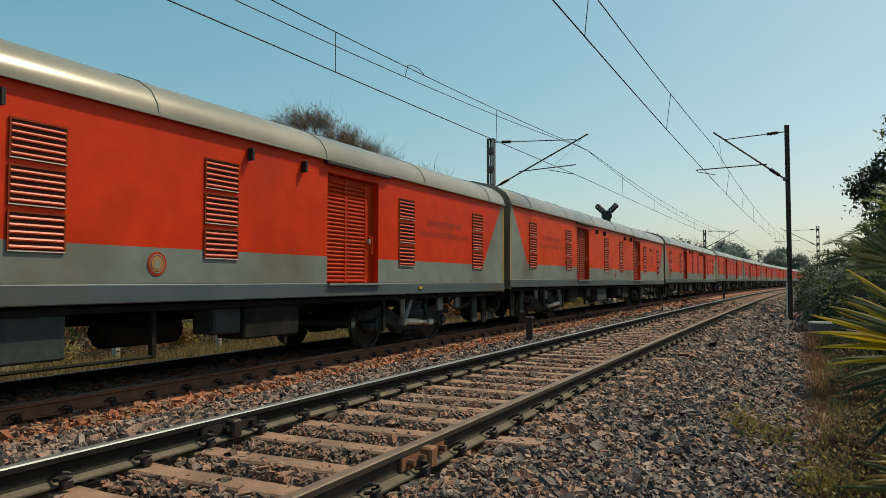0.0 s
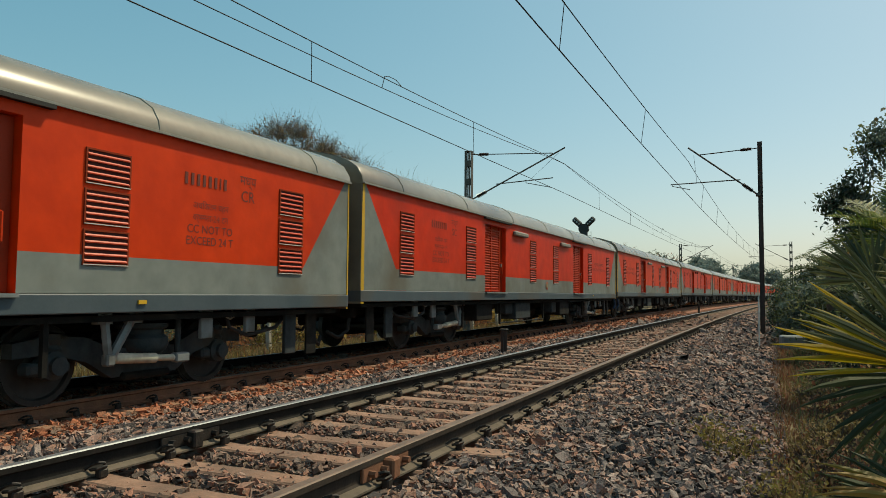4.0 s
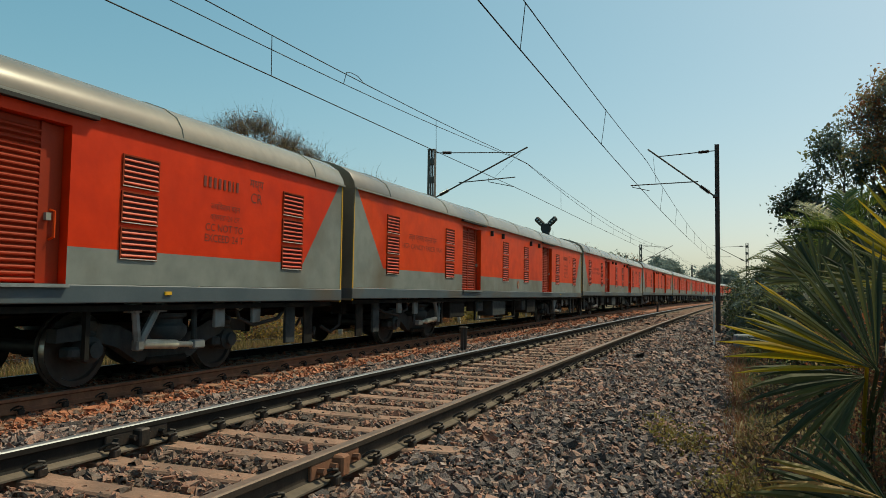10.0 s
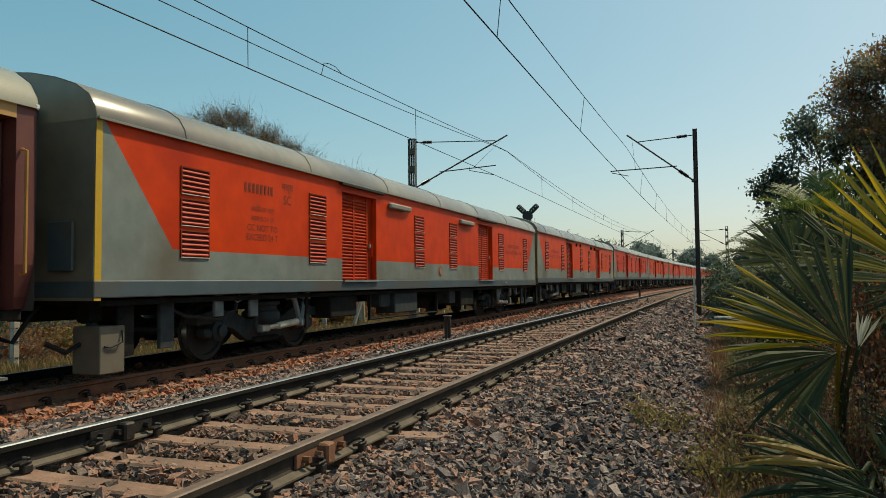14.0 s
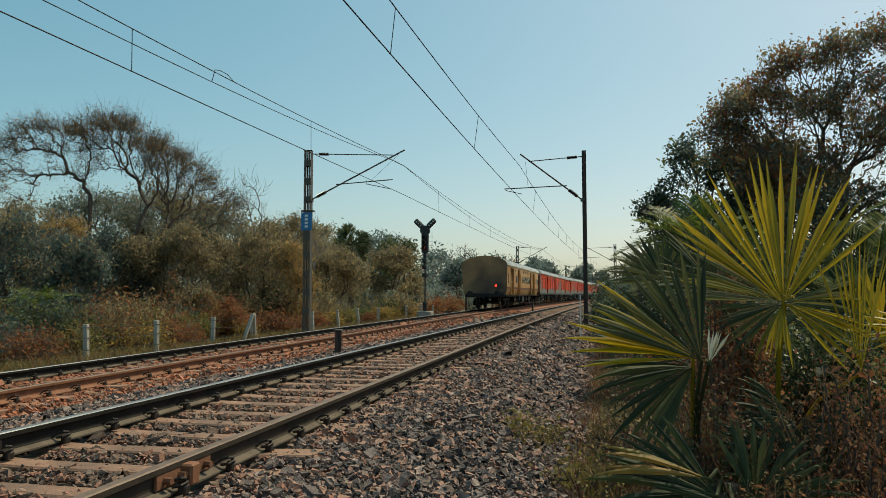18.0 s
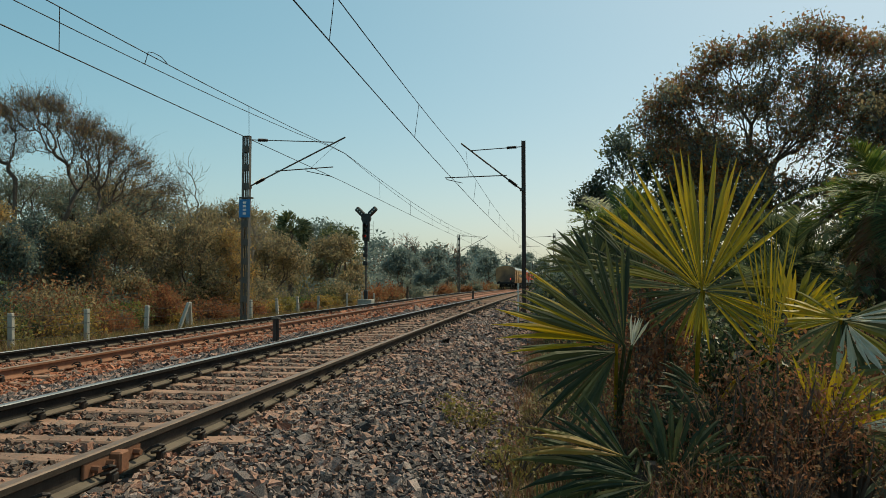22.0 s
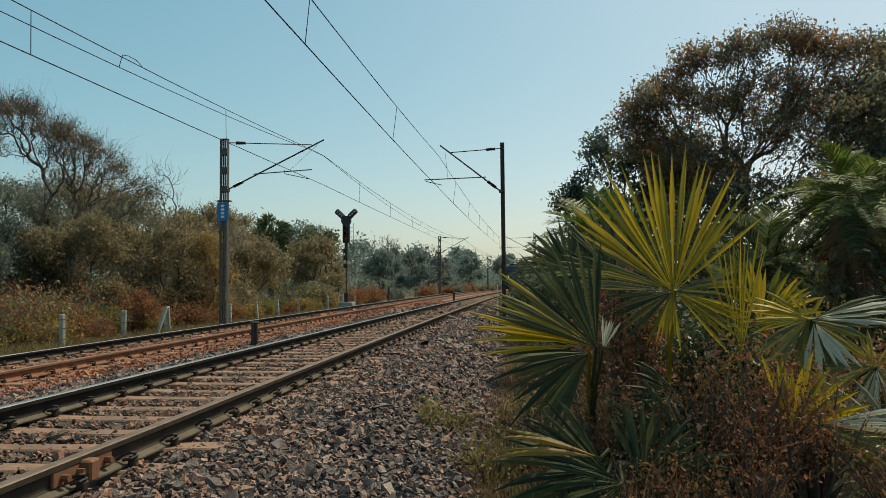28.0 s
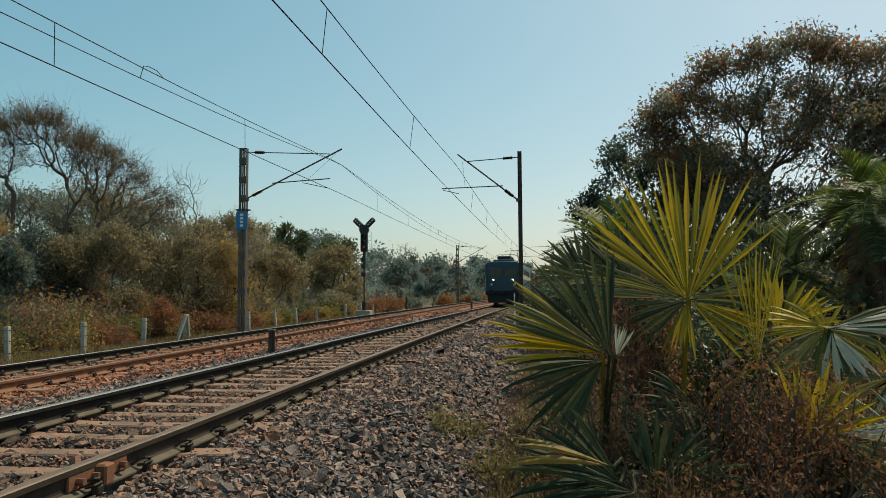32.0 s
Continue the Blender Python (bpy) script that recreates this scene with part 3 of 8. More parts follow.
def build_ground():
    xs = [-1500, -700, -300, -140, -80, -60, -45, -36, -30, -26, -23, -20, -18, -16, -14.5, -13, -12, -11, -10.3, -9.6, -9.1, -8.6, -7.8, -7.0, -4, -1, 2.0, 2.6, 2.85, 3.1, 3.4, 3.8, 4.3, 5, 6, 7, 8.5, 10, 12, 15, 20, 28, 40, 60, 120, 300, 700, 1500]
    ys = [-300, -120, -60, -30, -15] + list(np.arange(-8, 40, 1.0)) + list(np.arange(40, 80, 3.0)) + list(np.arange(80, 200, 12.0)) + [200, 240, 300, 380, 480, 620, 800, 1100, 1600, 2600]
    b = Build()
    b.v = [tuple(bend(x, min(y, 700), ground_at(x, y)) + Vector((0, max(0, y - 700), 0))) for y in ys for x in xs]
    n = len(xs)
    b.f = [(j * n + i, j * n + i + 1, (j + 1) * n + i + 1, (j + 1) * n + i) for j in range(len(ys) - 1) for i in range(n - 1)]
    b.m = [0] * len(b.f)
    ob = new("ground", b.mesh("ground", M["soil"], 60))
    tagged(ob, "dry sandy soil with patches of withered grass", "ground", kind="structure")
    return ob


PATH = list(np.arange(-14, 60, 2.0)) + list(np.arange(60, 160, 5.0)) + list(np.arange(160, 720, 14.0))
NEAR_PATH = [(y, 0.0) for y in PATH]
FAR_PATH = [(y, far_level(y)) for y in PATH]


def build_beds():
    grey = Build().sweep([(1.35, -0.235), (1.75, -0.235), (2.3, -0.36), (3.15, -0.66), (2.8, -0.95), (1.35, -0.95)], NEAR_PATH)
    brown = Build().sweep([(-1.35, -0.95), (-1.35, -0.245), (1.345, -0.245), (1.345, -0.95)], NEAR_PATH)
    mid = Build().sweep([(-3.05, -0.95), (-3.05, -0.42), (-2.3, -0.36), (-1.75, -0.24), (-1.355, -0.235), (-1.355, -0.95)], NEAR_PATH)
    red = Build().sweep([(FAR - 2.6, -0.9), (FAR - 2.5, -0.42), (FAR - 1.5, -0.24), (FAR + 1.45, -0.24), (FAR + 2.03, -0.26), (FAR + 2.03, -0.9)], FAR_PATH)
    out = []
    for name, b, m, lab in (("ballast_shoulder", grey, "bed_gap_shade", "grey crushed stone ballast shoulder beside the track"), ("ballast_four_foot", brown, "bed_brown", "rust-stained crushed stone between the rails"),
                            ("ballast_between_tracks", mid, "bed_gap_shade", "grey crushed stone between the two tracks"), ("ballast_far", red, "bed_red", "rust-red crushed stone under the far track")):
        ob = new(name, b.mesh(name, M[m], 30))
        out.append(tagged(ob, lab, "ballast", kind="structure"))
    return out


RAIL = [(-0.075, -0.172), (0.075, -0.172), (0.075, -0.160), (0.02, -0.140), (0.009, -0.125), (0.009, -0.055), (0.036, -0.040), (0.036, -0.008), (0.028, 0.0), (-0.028, 0.0), (-0.036, -0.008), (-0.036, -0.040), (-0.009, -0.055), (-0.009, -0.125), (-0.02, -0.140), (-0.075, -0.160)]


def rail_mesh(x, path, side, head):
    b = Build()
    b.sweep([(x + a, z) for a, z in RAIL], path)
    n = len(RAIL)
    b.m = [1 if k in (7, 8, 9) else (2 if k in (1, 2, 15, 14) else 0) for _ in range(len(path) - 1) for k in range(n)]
    return b.mesh("rail", [M[side], M[head], M["rail_foot" if side != "rail_rust" else "rail_rust"]])


def sleeper_mesh(m):
    b = Build()
    sec = [(-1.37, 0.115, 0.0), (-1.30, 0.12, 0.0), (-0.55, 0.105, -0.02), (0.55, 0.105, -0.02), (1.30, 0.12, 0.0), (1.37, 0.115, 0.0)]
    v, f = [], []
    for x, w, dz in sec:
        v += [(x, -w - 0.025, -0.40), (x, -w, -0.185 + dz), (x, -w + 0.015, -0.172 + dz), (x, w - 0.015, -0.172 + dz), (x, w, -0.185 + dz), (x, w + 0.025, -0.40)]
    for i in range(5):
        f += [(i * 6 + k, i * 6 + (k + 1) % 6, i * 6 + 6 + (k + 1) % 6, i * 6 + 6 + k) for k in range(6)]
    f += [tuple(range(5, -1, -1)), tuple(range(30, 36))]
    return b.add(v, f).mesh("sleeper", m)


def clip_mesh():
    """An elastic rail clip on its shoulder, bent from round bar; the rail lies towards -x."""
    b = Build()
    pts = [(0.055, 0.05, -0.135), (0.09, 0.04, -0.125), (0.11, 0.02, -0.095), (0.095, -0.012, -0.085), (0.05, -0.025, -0.10), (0.015, -0.05, -0.13), (0.02, -0.06, -0.145)]
    b.tube(pts, 0.0105, 5)
    b.tube([(0.06, -0.045, -0.13), (0.115, -0.04, -0.12), (0.135, -0.01, -0.11), (0.12, 0.025, -0.115)], 0.0105, 5)
    b.box(0.085, 0.135, -0.035, 0.035, -0.18, -0.125, c=0.008)
    return b.mesh("rail_clip", M["clip"])


def joined(name, base, mats, mat):
    """One mesh out of many copies of a base mesh."""
    v = np.empty(len(base.vertices) * 3)
    base.vertices.foreach_get("co", v)
    v = v.reshape(-1, 3)
    V = np.concatenate([v @ np.array(m.to_3x3()).T + np.array(m.translation) for m in mats])
    b = Build()
    polys = [tuple(p.vertices) for p in base.polygons]
    b.v = [tuple(p) for p in V]
    b.f = [tuple(i + k * len(v) for i in p) for k in range(len(mats)) for p in polys]
    b.m = [0] * len(b.f)
    return b.mesh(name, mat)


def fishplate(parent, x, y, level, outer):
    """A bolted joint on a rail."""
    b = Build()
    for s in (-1, 1):
        b.box(s * 0.02 - 0.012, s * 0.02 + 0.012, -0.30, 0.30, -0.135, -0.045, c=0.006)
        for k in (-0.22, -0.07, 0.07, 0.22):
            b.lathe([(0.0, 0.0), (0.0, 0.022), (0.05, 0.022), (0.05, 0.0)], "x", (0.03 if s > 0 else -0.08, k, -0.09), 6)
    b.box(0.03 * outer - 0.015, 0.03 * outer + 0.06 * outer + 0.015, -0.05, 0.05, -0.16, -0.03, c=0.012)
    part("fishplate", b, M["rail_rust"] if outer > 0 and x > 0 else M["clip"], parent, m=Matrix.Translation(bend(x, y, level)))


def build_track(name, mid, path, level, sides, sleeper_mat, label, first, last, singles, clips):
    track = thing(name, label, "railway track", kind="structure")
    for s, (side, head) in zip((1, -1), sides):
        part("rail", rail_mesh(mid + s * GAUGE, path, side, head), None, track)
    me, cl = sleeper_mesh(M[sleeper_mat]), clip_mesh()
    r, rest, rest_clips, y, k = rng(len(name)), [], [], first, 0
    while y < last:
        m = Matrix.Translation(bend(mid, y, level(y))) @ pose(0, 0, r.normal(0, 0.006), 0, r.normal(0, 0.25), heading(y) + r.normal(0, 0.7))
        if k < singles:
            part("sleeper", me, None, track, m=m)
        else:
            rest.append(m)
        if y < 45:
            for s in (1, -1):
                for o in (0, 180):
                    cm = Matrix.Translation(bend(mid + s * GAUGE, y, level(y))) @ pose(0, 0, 0, 0, 0, heading(y) + o + r.normal(0, 4))
                    if k < clips:
                        part("rail_clip", cl, None, track, m=cm)
                    else:
                        rest_clips.append(cm)
        y += SLEEPER + r.normal(0, 0.012)
        k += 1
    for nm, base, ms, mt in (("sleepers", me, rest, sleeper_mat), ("rail_clips", cl, rest_clips, "clip")):
        if ms:
            tagged(part(nm, joined(nm, base, ms, M[mt]), None, track), kind="stuff")
    return track


def stone_bases(n, seed):
    """Broken stone shapes: flat slabs pushed out of shape."""
    r = rng(seed)
    v = np.array([(x, y, z) for z in (-1, 1) for y in (-1, 1) for x in (-1, 1)], float)
    f = np.array([(4, 5, 7), (4, 7, 6), (0, 1, 5), (0, 5, 4), (2, 6, 7), (2, 7, 3), (0, 4, 6), (0, 6, 2), (1, 3, 7), (1, 7, 5)])
    return [(v * r.uniform(0.5, 1.1, (8, 3)) + r.normal(0, 0.15, (8, 3))) * np.array([1.0, r.uniform(0.6, 0.9), r.uniform(0.32, 0.62)]) for _ in range(n)], f


def turns(r, n, tilt):
    """n random turning matrices: any heading, tilted by about tilt radians."""
    a, b, c = r.uniform(0, 2 * np.pi, n), r.normal(0, tilt, n), r.normal(0, tilt, n)
    ca, sa, cb, sb, cc, sc = np.cos(a), np.sin(a), np.cos(b), np.sin(b), np.cos(c), np.sin(c)
    return np.stack([np.stack([ca * cb, ca * sb * sc - sa * cc, ca * sb * cc + sa * sc], 1), np.stack([sa * cb, sa * sb * sc + ca * cc, sa * sb * cc - ca * sc], 1), np.stack([-sb, cb * sc, cb * cc], 1)], 1)


def stones(name, parent, mat, xs, zs, level, bands, seed, skip=None):
    """Loose stones on a strip: xs, zs its cross profile; bands of (from, to, stones to the square metre, size)."""
    bases, faces = stone_bases(16, seed)
    r, V, F, o = rng(seed + 1), [], [], 0
    for y0, y1, dens, size in bands:
        n = int((xs[-1] - xs[0]) * (y1 - y0) * dens)
        x, y = r.uniform(xs[0], xs[-1], n), r.uniform(y0, y1, n)
        if skip:
            keep = skip(x, y)
            x, y = x[keep], y[keep]
            n = len(x)
        z = np.interp(x, xs, zs) + np.vectorize(level)(y) + r.uniform(-0.02, 0.034, n)
        s = size * r.lognormal(0, 0.36, n)
        R, pick = turns(r, n, 0.5), r.integers(0, len(bases), n)
        P = np.stack([x + CURVE * y * y, y, z], 1)
        for k, base in enumerate(bases):
            q = pick == k
            v = np.einsum("nij,vj->nvi", R[q], base) * s[q][:, None, None] + P[q][:, None, :]
            V.append(v.reshape(-1, 3))
            F.append((faces[None] + (np.arange(q.sum()) * 8)[:, None, None]).reshape(-1, 3) + o)
            o += q.sum() * 8
    ob = new(name, array_mesh(name, np.concatenate(V), np.concatenate(F), mat))
    ob.parent = parent
    return tagged(ob, kind="stuff")


def single_stones(parent, mat, count, seed, xs, zs, y0, y1, size):
    bases, faces = stone_bases(8, seed)
    meshes = [array_mesh("stone", b, faces, mat) for b in bases]
    r = rng(seed + 2)
    for _ in range(count):
        x, y = r.uniform(xs[0], xs[-1]), r.uniform(y0, y1)
        ob = new("stone", meshes[int(r.integers(0, 8))])
        ob.parent = parent
        z = float(np.interp(x, xs, zs)) + 0.03
        ob.matrix_basis = Matrix.Translation(bend(x, y, z)) @ pose(0, 0, 0, r.normal(0, 25), r.normal(0, 25), r.uniform(0, 360)) @ Matrix.Scale(size * r.lognormal(0, 0.25), 4)


# ---- overhead line ----
def bar(b, p, q, r, n=8, slot=0):
    return b.tube([p, q], r, n, slot)


def lattice_mast(parent, w, d, h, z0):
    """Two channels joined by batten plates."""
    for s in (-1, 1):
        b = Build()
        b.box(s * w / 2 - 0.012, s * w / 2 + 0.012, -d / 2, d / 2, z0, h)
        for e in (-1, 1):
            b.box(s * w / 2 - s * 0.06 - 0.03, s * w / 2 - s * 0.06 + 0.03, e * d / 2 - 0.008, e * d / 2 + 0.008, z0, h)
        part("channel", b, M["mast_grey"], parent)
    z = z0 + 0.35
    while z < h - 0.1:
        for e in (-1, 1):
            part("batten_plate", Build().box(-w / 2 - 0.004, w / 2 + 0.004, e * (d / 2 + 0.012) - 0.005, e * (d / 2 + 0.012) + 0.005, z, z + 0.26), M["mast_grey"], parent)
        z += 0.78
    part("mast_cap", Build().box(-w / 2 - 0.02, w / 2 + 0.02, -d / 2 - 0.02, d / 2 + 0.02, h, h + 0.015), M["mast_grey"], parent)


def beam_mast(parent, w, d, h, z0):
    t, a, e = 0.014, w / 2, d / 2
    sec = [(-a, -e), (-a + t, -e), (-a + t, -0.006), (a - t, -0.006), (a - t, -e), (a, -e), (a, e), (a - t, e), (a - t, 0.006), (-a + t, 0.006), (-a + t, e), (-a, e)]
    b = Build().add([(x, y, z) for z in (z0, h) for x, y in sec], [(k, (k + 1) % 12, 12 + (k + 1) % 12, 12 + k) for k in range(12)] + [tuple(range(11, -1, -1)), tuple(range(12, 24))])
    part("column", b, M["mast_dark"], parent, "dark rusty rolled steel column")


def sheds(p, q, at, length, r):
    """Insulator discs on a bar from p to q, beginning at a fraction of it."""
    b, p, q = Build(), Vector(p), Vector(q)
    d = (q - p).normalized()
    c = p + (q - p) * at
    pts, rs = [], []
    for k in range(9):
        pts += [c + d * length * (k / 9), c + d * length * ((k + 0.5) / 9)]
        rs += [r, r * 0.55]
    return b.tube(pts, rs, 10)


def cantilever(parent, mast, top, strut, tip, tie, arm, steady, contact):
    """The bracket in the mast's plane: (x, z) of the strut's foot and tip, the tie's ends, the register arm's and the steady arm's ends."""
    P = lambda q: (q[0], 0.0, q[1])
    part("strut", bar(Build(), P(strut), P(tip), 0.033), M["mast_grey"], parent)
    part("tie", bar(Build(), P(tie[0]), P(tie[1]), 0.02), M["mast_grey"], parent)
    part("register_arm", bar(Build(), P(arm[0]), P(arm[1]), 0.022), M["mast_grey"], parent)
    b = Build()
    b.tube([P((steady[0][0], arm[1][1])), P(steady[0]), P(steady[1])], 0.016, 6)
    part("steady_arm", b, M["mast_grey"], parent)
    part("insulator", sheds(P(strut), P(tip), 0.06, 0.45, 0.085), M["insulator"], parent)
    part("insulator", sheds(P(tie[0]), P(tie[1]), 0.10, 0.42, 0.075), M["insulator"], parent)
    part("dropper_stay", bar(Build(), P(((tie[1][0] + tip[0]) / 2, tie[1][1])), P(((arm[0][0] + arm[1][0]) / 2 + 0.3 * (1 if arm[1][0] > arm[0][0] else -1), arm[1][1])), 0.006, 5), M["wire"], parent)
    part("clamp", Build().box(min(strut[0], mast) - 0.02, max(strut[0], mast) + 0.02, -0.14, 0.14, strut[1] - 0.10, strut[1] + 0.02, c=0.01), M["mast_grey"], parent)


def right_mast(x, y, lattice):
    m = thing("catenary_mast", "tall dark rusty steel catenary mast with its bracket" if not lattice else "lattice steel catenary mast with a bracket", "catenary mast", "catenary masts", Matrix.Translation(bend(x, y)) @ pose(0, 0, 0, 0, 0, heading(y)))
    z0 = ground_at(x, y) - 0.2
    if lattice:
        lattice_mast(m, 0.30, 0.22, 7.0, z0)
    else:
        beam_mast(m, 0.17, 0.16, 6.93, z0)
    cantilever(m, 0, 6.9, (-0.14, 4.92), (0.10 - x, 6.89), ((-0.08, 6.68), (0.52 - x, 6.57)), ((-x + 2.02, 5.49), (-0.58 - x, 5.44)), ((-0.52 - x, 5.37), (0.16 - x, 5.20)), None)
    part("foundation", Build().box(-0.35, 0.35, -0.35, 0.35, z0, z0 + 0.32, c=0.03), M["concrete"], m)
    return m


def left_mast(x, y, plate):
    m = thing("catenary_mast", "tall lattice steel catenary mast carrying a bracket and a blue plate" if plate else "lattice steel catenary mast with a bracket", "catenary mast", "catenary masts", Matrix.Translation(bend(x, y)) @ pose(0, 0, 0, 0, 0, heading(y)))
    z0 = ground_at(x, y) - 0.2
    lattice_mast(m, 0.29, 0.22, 7.10, z0)
    far = FAR - x
    cantilever(m, 0, 7.4, (0.17, 5.02), (far + 0.63, 6.95), ((0.15, 6.96), (far + 0.11, 6.76)), ((far - 2.35, 5.62), (far + 0.12, 5.74)), ((far - 1.03, 5.60), (far + 0.05, 5.35)), None)
    if plate:
        p = part("number_plate", Build().box(-0.24, 0.24, -0.165, -0.15, 3.70, 4.45, c=0.005), M["plate_blue"], m, "blue enamel plate")
        for k in range(4):
            part("mark", Build().box(-0.07, 0.07, -0.172, -0.166, 3.82 + 0.15 * k, 3.91 + 0.15 * k), M["white"], p)
        part("clamp", Build().box(-0.26, 0.26, -0.14, 0.14, 4.5, 4.56), M["mast_grey"], m)
    part("foundation", Build().box(-0.35, 0.35, -0.35, 0.35, z0, z0 + 0.3, c=0.03), M["concrete"], m)
    return m


SPAN, SUPPORT = 62.0, 33.5


def hang(y, low, high):
    """A messenger wire's height between its supports; its sag past the first of them is lessened to fit the camera's
    view.
    """
    k = ((y - SUPPORT) % SPAN) / SPAN * 2 - 1
    low += 0.30 if y > SUPPORT else 0.0
    return low + (high - low) * k * k


def stagger(y):
    return math.cos(math.pi * (y - SUPPORT) / SPAN)


def wire(name, label, f, y0, y1, r, step=2.0):
    ys = list(np.arange(y0, min(y1, 110), step)) + list(np.arange(110, y1, step * 4))
    b = Build().tube([bend(f(y)[0], y, f(y)[1]) for y in ys], r, 5)
    return tagged(new(name, b.mesh(name, M["wire"])), label, "overhead wire")


def build_line(mid, contact, low, high, extra, sway):
    cw = lambda y: (mid + sway * stagger(y), contact(y))
    mw = lambda y: (mid + 0.042 * stagger(y), hang(y, low, high))
    wire("contact_wire", "thin dark copper contact wire over the track", cw, -30, 420, 0.012)
    wire("messenger_wire", "thin dark messenger wire hung over the track", mw, -30, 420, 0.011)
    if extra:
        xw = lambda y: (mid + 0.042 * stagger(y) - 0.02 * (1 - abs(((y - SUPPORT) % SPAN) / SPAN * 2 - 1) ** 2), mw(y)[1] - 0.33 * (1 - (((y - SUPPORT) % SPAN) / SPAN * 2 - 1) ** 2))
        wire("auxiliary_wire", "thin dark auxiliary wire below the messenger wire", xw, -30, 300, 0.010)
        for y in (18.5, 62.0, 80.5):
            a, c = xw(y - 0.45), mw(y + 0.5)
            mz = max(a[1], c[1]) + 0.09
            b = Build().tube([bend(a[0], y - 0.45, a[1]), bend(a[0], y - 0.32, mz - 0.05), bend(a[0], y - 0.1, mz), bend(c[0], y + 0.2, mz), bend(c[0], y + 0.42, mz - 0.06), bend(c[0], y + 0.5, c[1])], 0.009, 5)
            tagged(new("jumper_wire", b.mesh("jumper_wire", M["wire"])), "short arched jumper wire joining two overhead wires", "overhead wire")
    y = -18.6
    while y < 150:
        if hang(y, low, high) - contact(y) > 0.3 and abs((y - SUPPORT + SPAN / 2) % SPAN - SPAN / 2) > 1.5:
            b = bar(Build(), bend(cw(y)[0], y, contact(y)), bend(mw(y)[0], y, mw(y)[1]), 0.008, 5)
            tagged(new("dropper", b.mesh("dropper", M["wire"])), "thin vertical dropper between overhead wires", "overhead wire", "droppers")
        y += 8.45


def build_signal():
    x, y = -8.75, 52.0
    s = thing("signal_post", "black railway signal on a grey post with a V-shaped route indicator", "railway signal", m=Matrix.Translation(bend(x, y)) @ pose(0, 0, 0, 0, 0, heading(y) - 3))
    z0 = ground_at(x, y)
    part("base", Build().box(-0.5, 0.5, -0.35, 0.35, z0 - 0.2, -0.12, c=0.04), M["concrete"], s)
    part("foot", Build().box(-0.13, 0.13, -0.13, 0.13, -0.14, 0.5, c=0.03), M["signal"], s)
    part("post", bar(Build(), (0, 0, 0.4), (0, 0, 5.0), 0.06, 12), M["mast_grey"], s)
    part("head", Build().box(-0.24, 0.24, -0.14, 0.14, 3.9, 5.25, c=0.05), M["signal"], s)
    for k, lit in enumerate((0, 0, 1)):
        z = 4.95 - 0.37 * k
        hood = part("hood", Build().lathe([(-0.42, 0.13), (-0.14, 0.13), (-0.14, 0.11), (-0.42, 0.11)], "y", (0, 0, z), 14), M["signal"], s)
        part("lens", Build().lathe([(-0.155, 0.0), (-0.15, 0.05), (-0.141, 0.055)], "y", (0, 0, z), 14), M["signal_red"] if lit else M["glass"], hood)
    part("indicator_box", Build().lathe([(-0.12, 0.0), (-0.12, 0.34), (0.12, 0.34), (0.12, 0.0)], "y", (0, 0, 5.45), 18), M["signal"], s)
    for side in (-1, 1):
        b = Build().box(-0.19, 0.19, -0.1, 0.1, 0.25, 1.0, c=0.08)
        a = part("indicator_arm", b, M["signal"], s, m=pose(0, 0, 5.5, 0, side * 47, 0))
        for k in range(3):
            part("lens", Build().lathe([(-0.112, 0.0), (-0.11, 0.05), (-0.10, 0.055)], "y", (0, 0, 0.42 + 0.2 * k), 10), M["pale"], a)
    part("neck", Build().box(-0.10, 0.10, -0.1, 0.1, 3.0, 3.9, c=0.03), M["signal"], s)
    b = Build()
    for e in (-0.14, 0.14):
        bar(b, (0.30 + e, 0.2, 3.6), (0.30 + e, 0.2, 5.3), 0.014, 5)
    for k in range(5):
        bar(b, (0.16, 0.2, 3.8 + 0.3 * k), (0.44, 0.2, 3.8 + 0.3 * k), 0.01, 5)
    part("ladder", b, M["mast_grey"], s)
    for z in (2.2, 2.75, 3.2):
        part("junction_box", Build().box(-0.17, 0.12, -0.16, 0.1, z, z + 0.3, c=0.03), M["signal"], s)


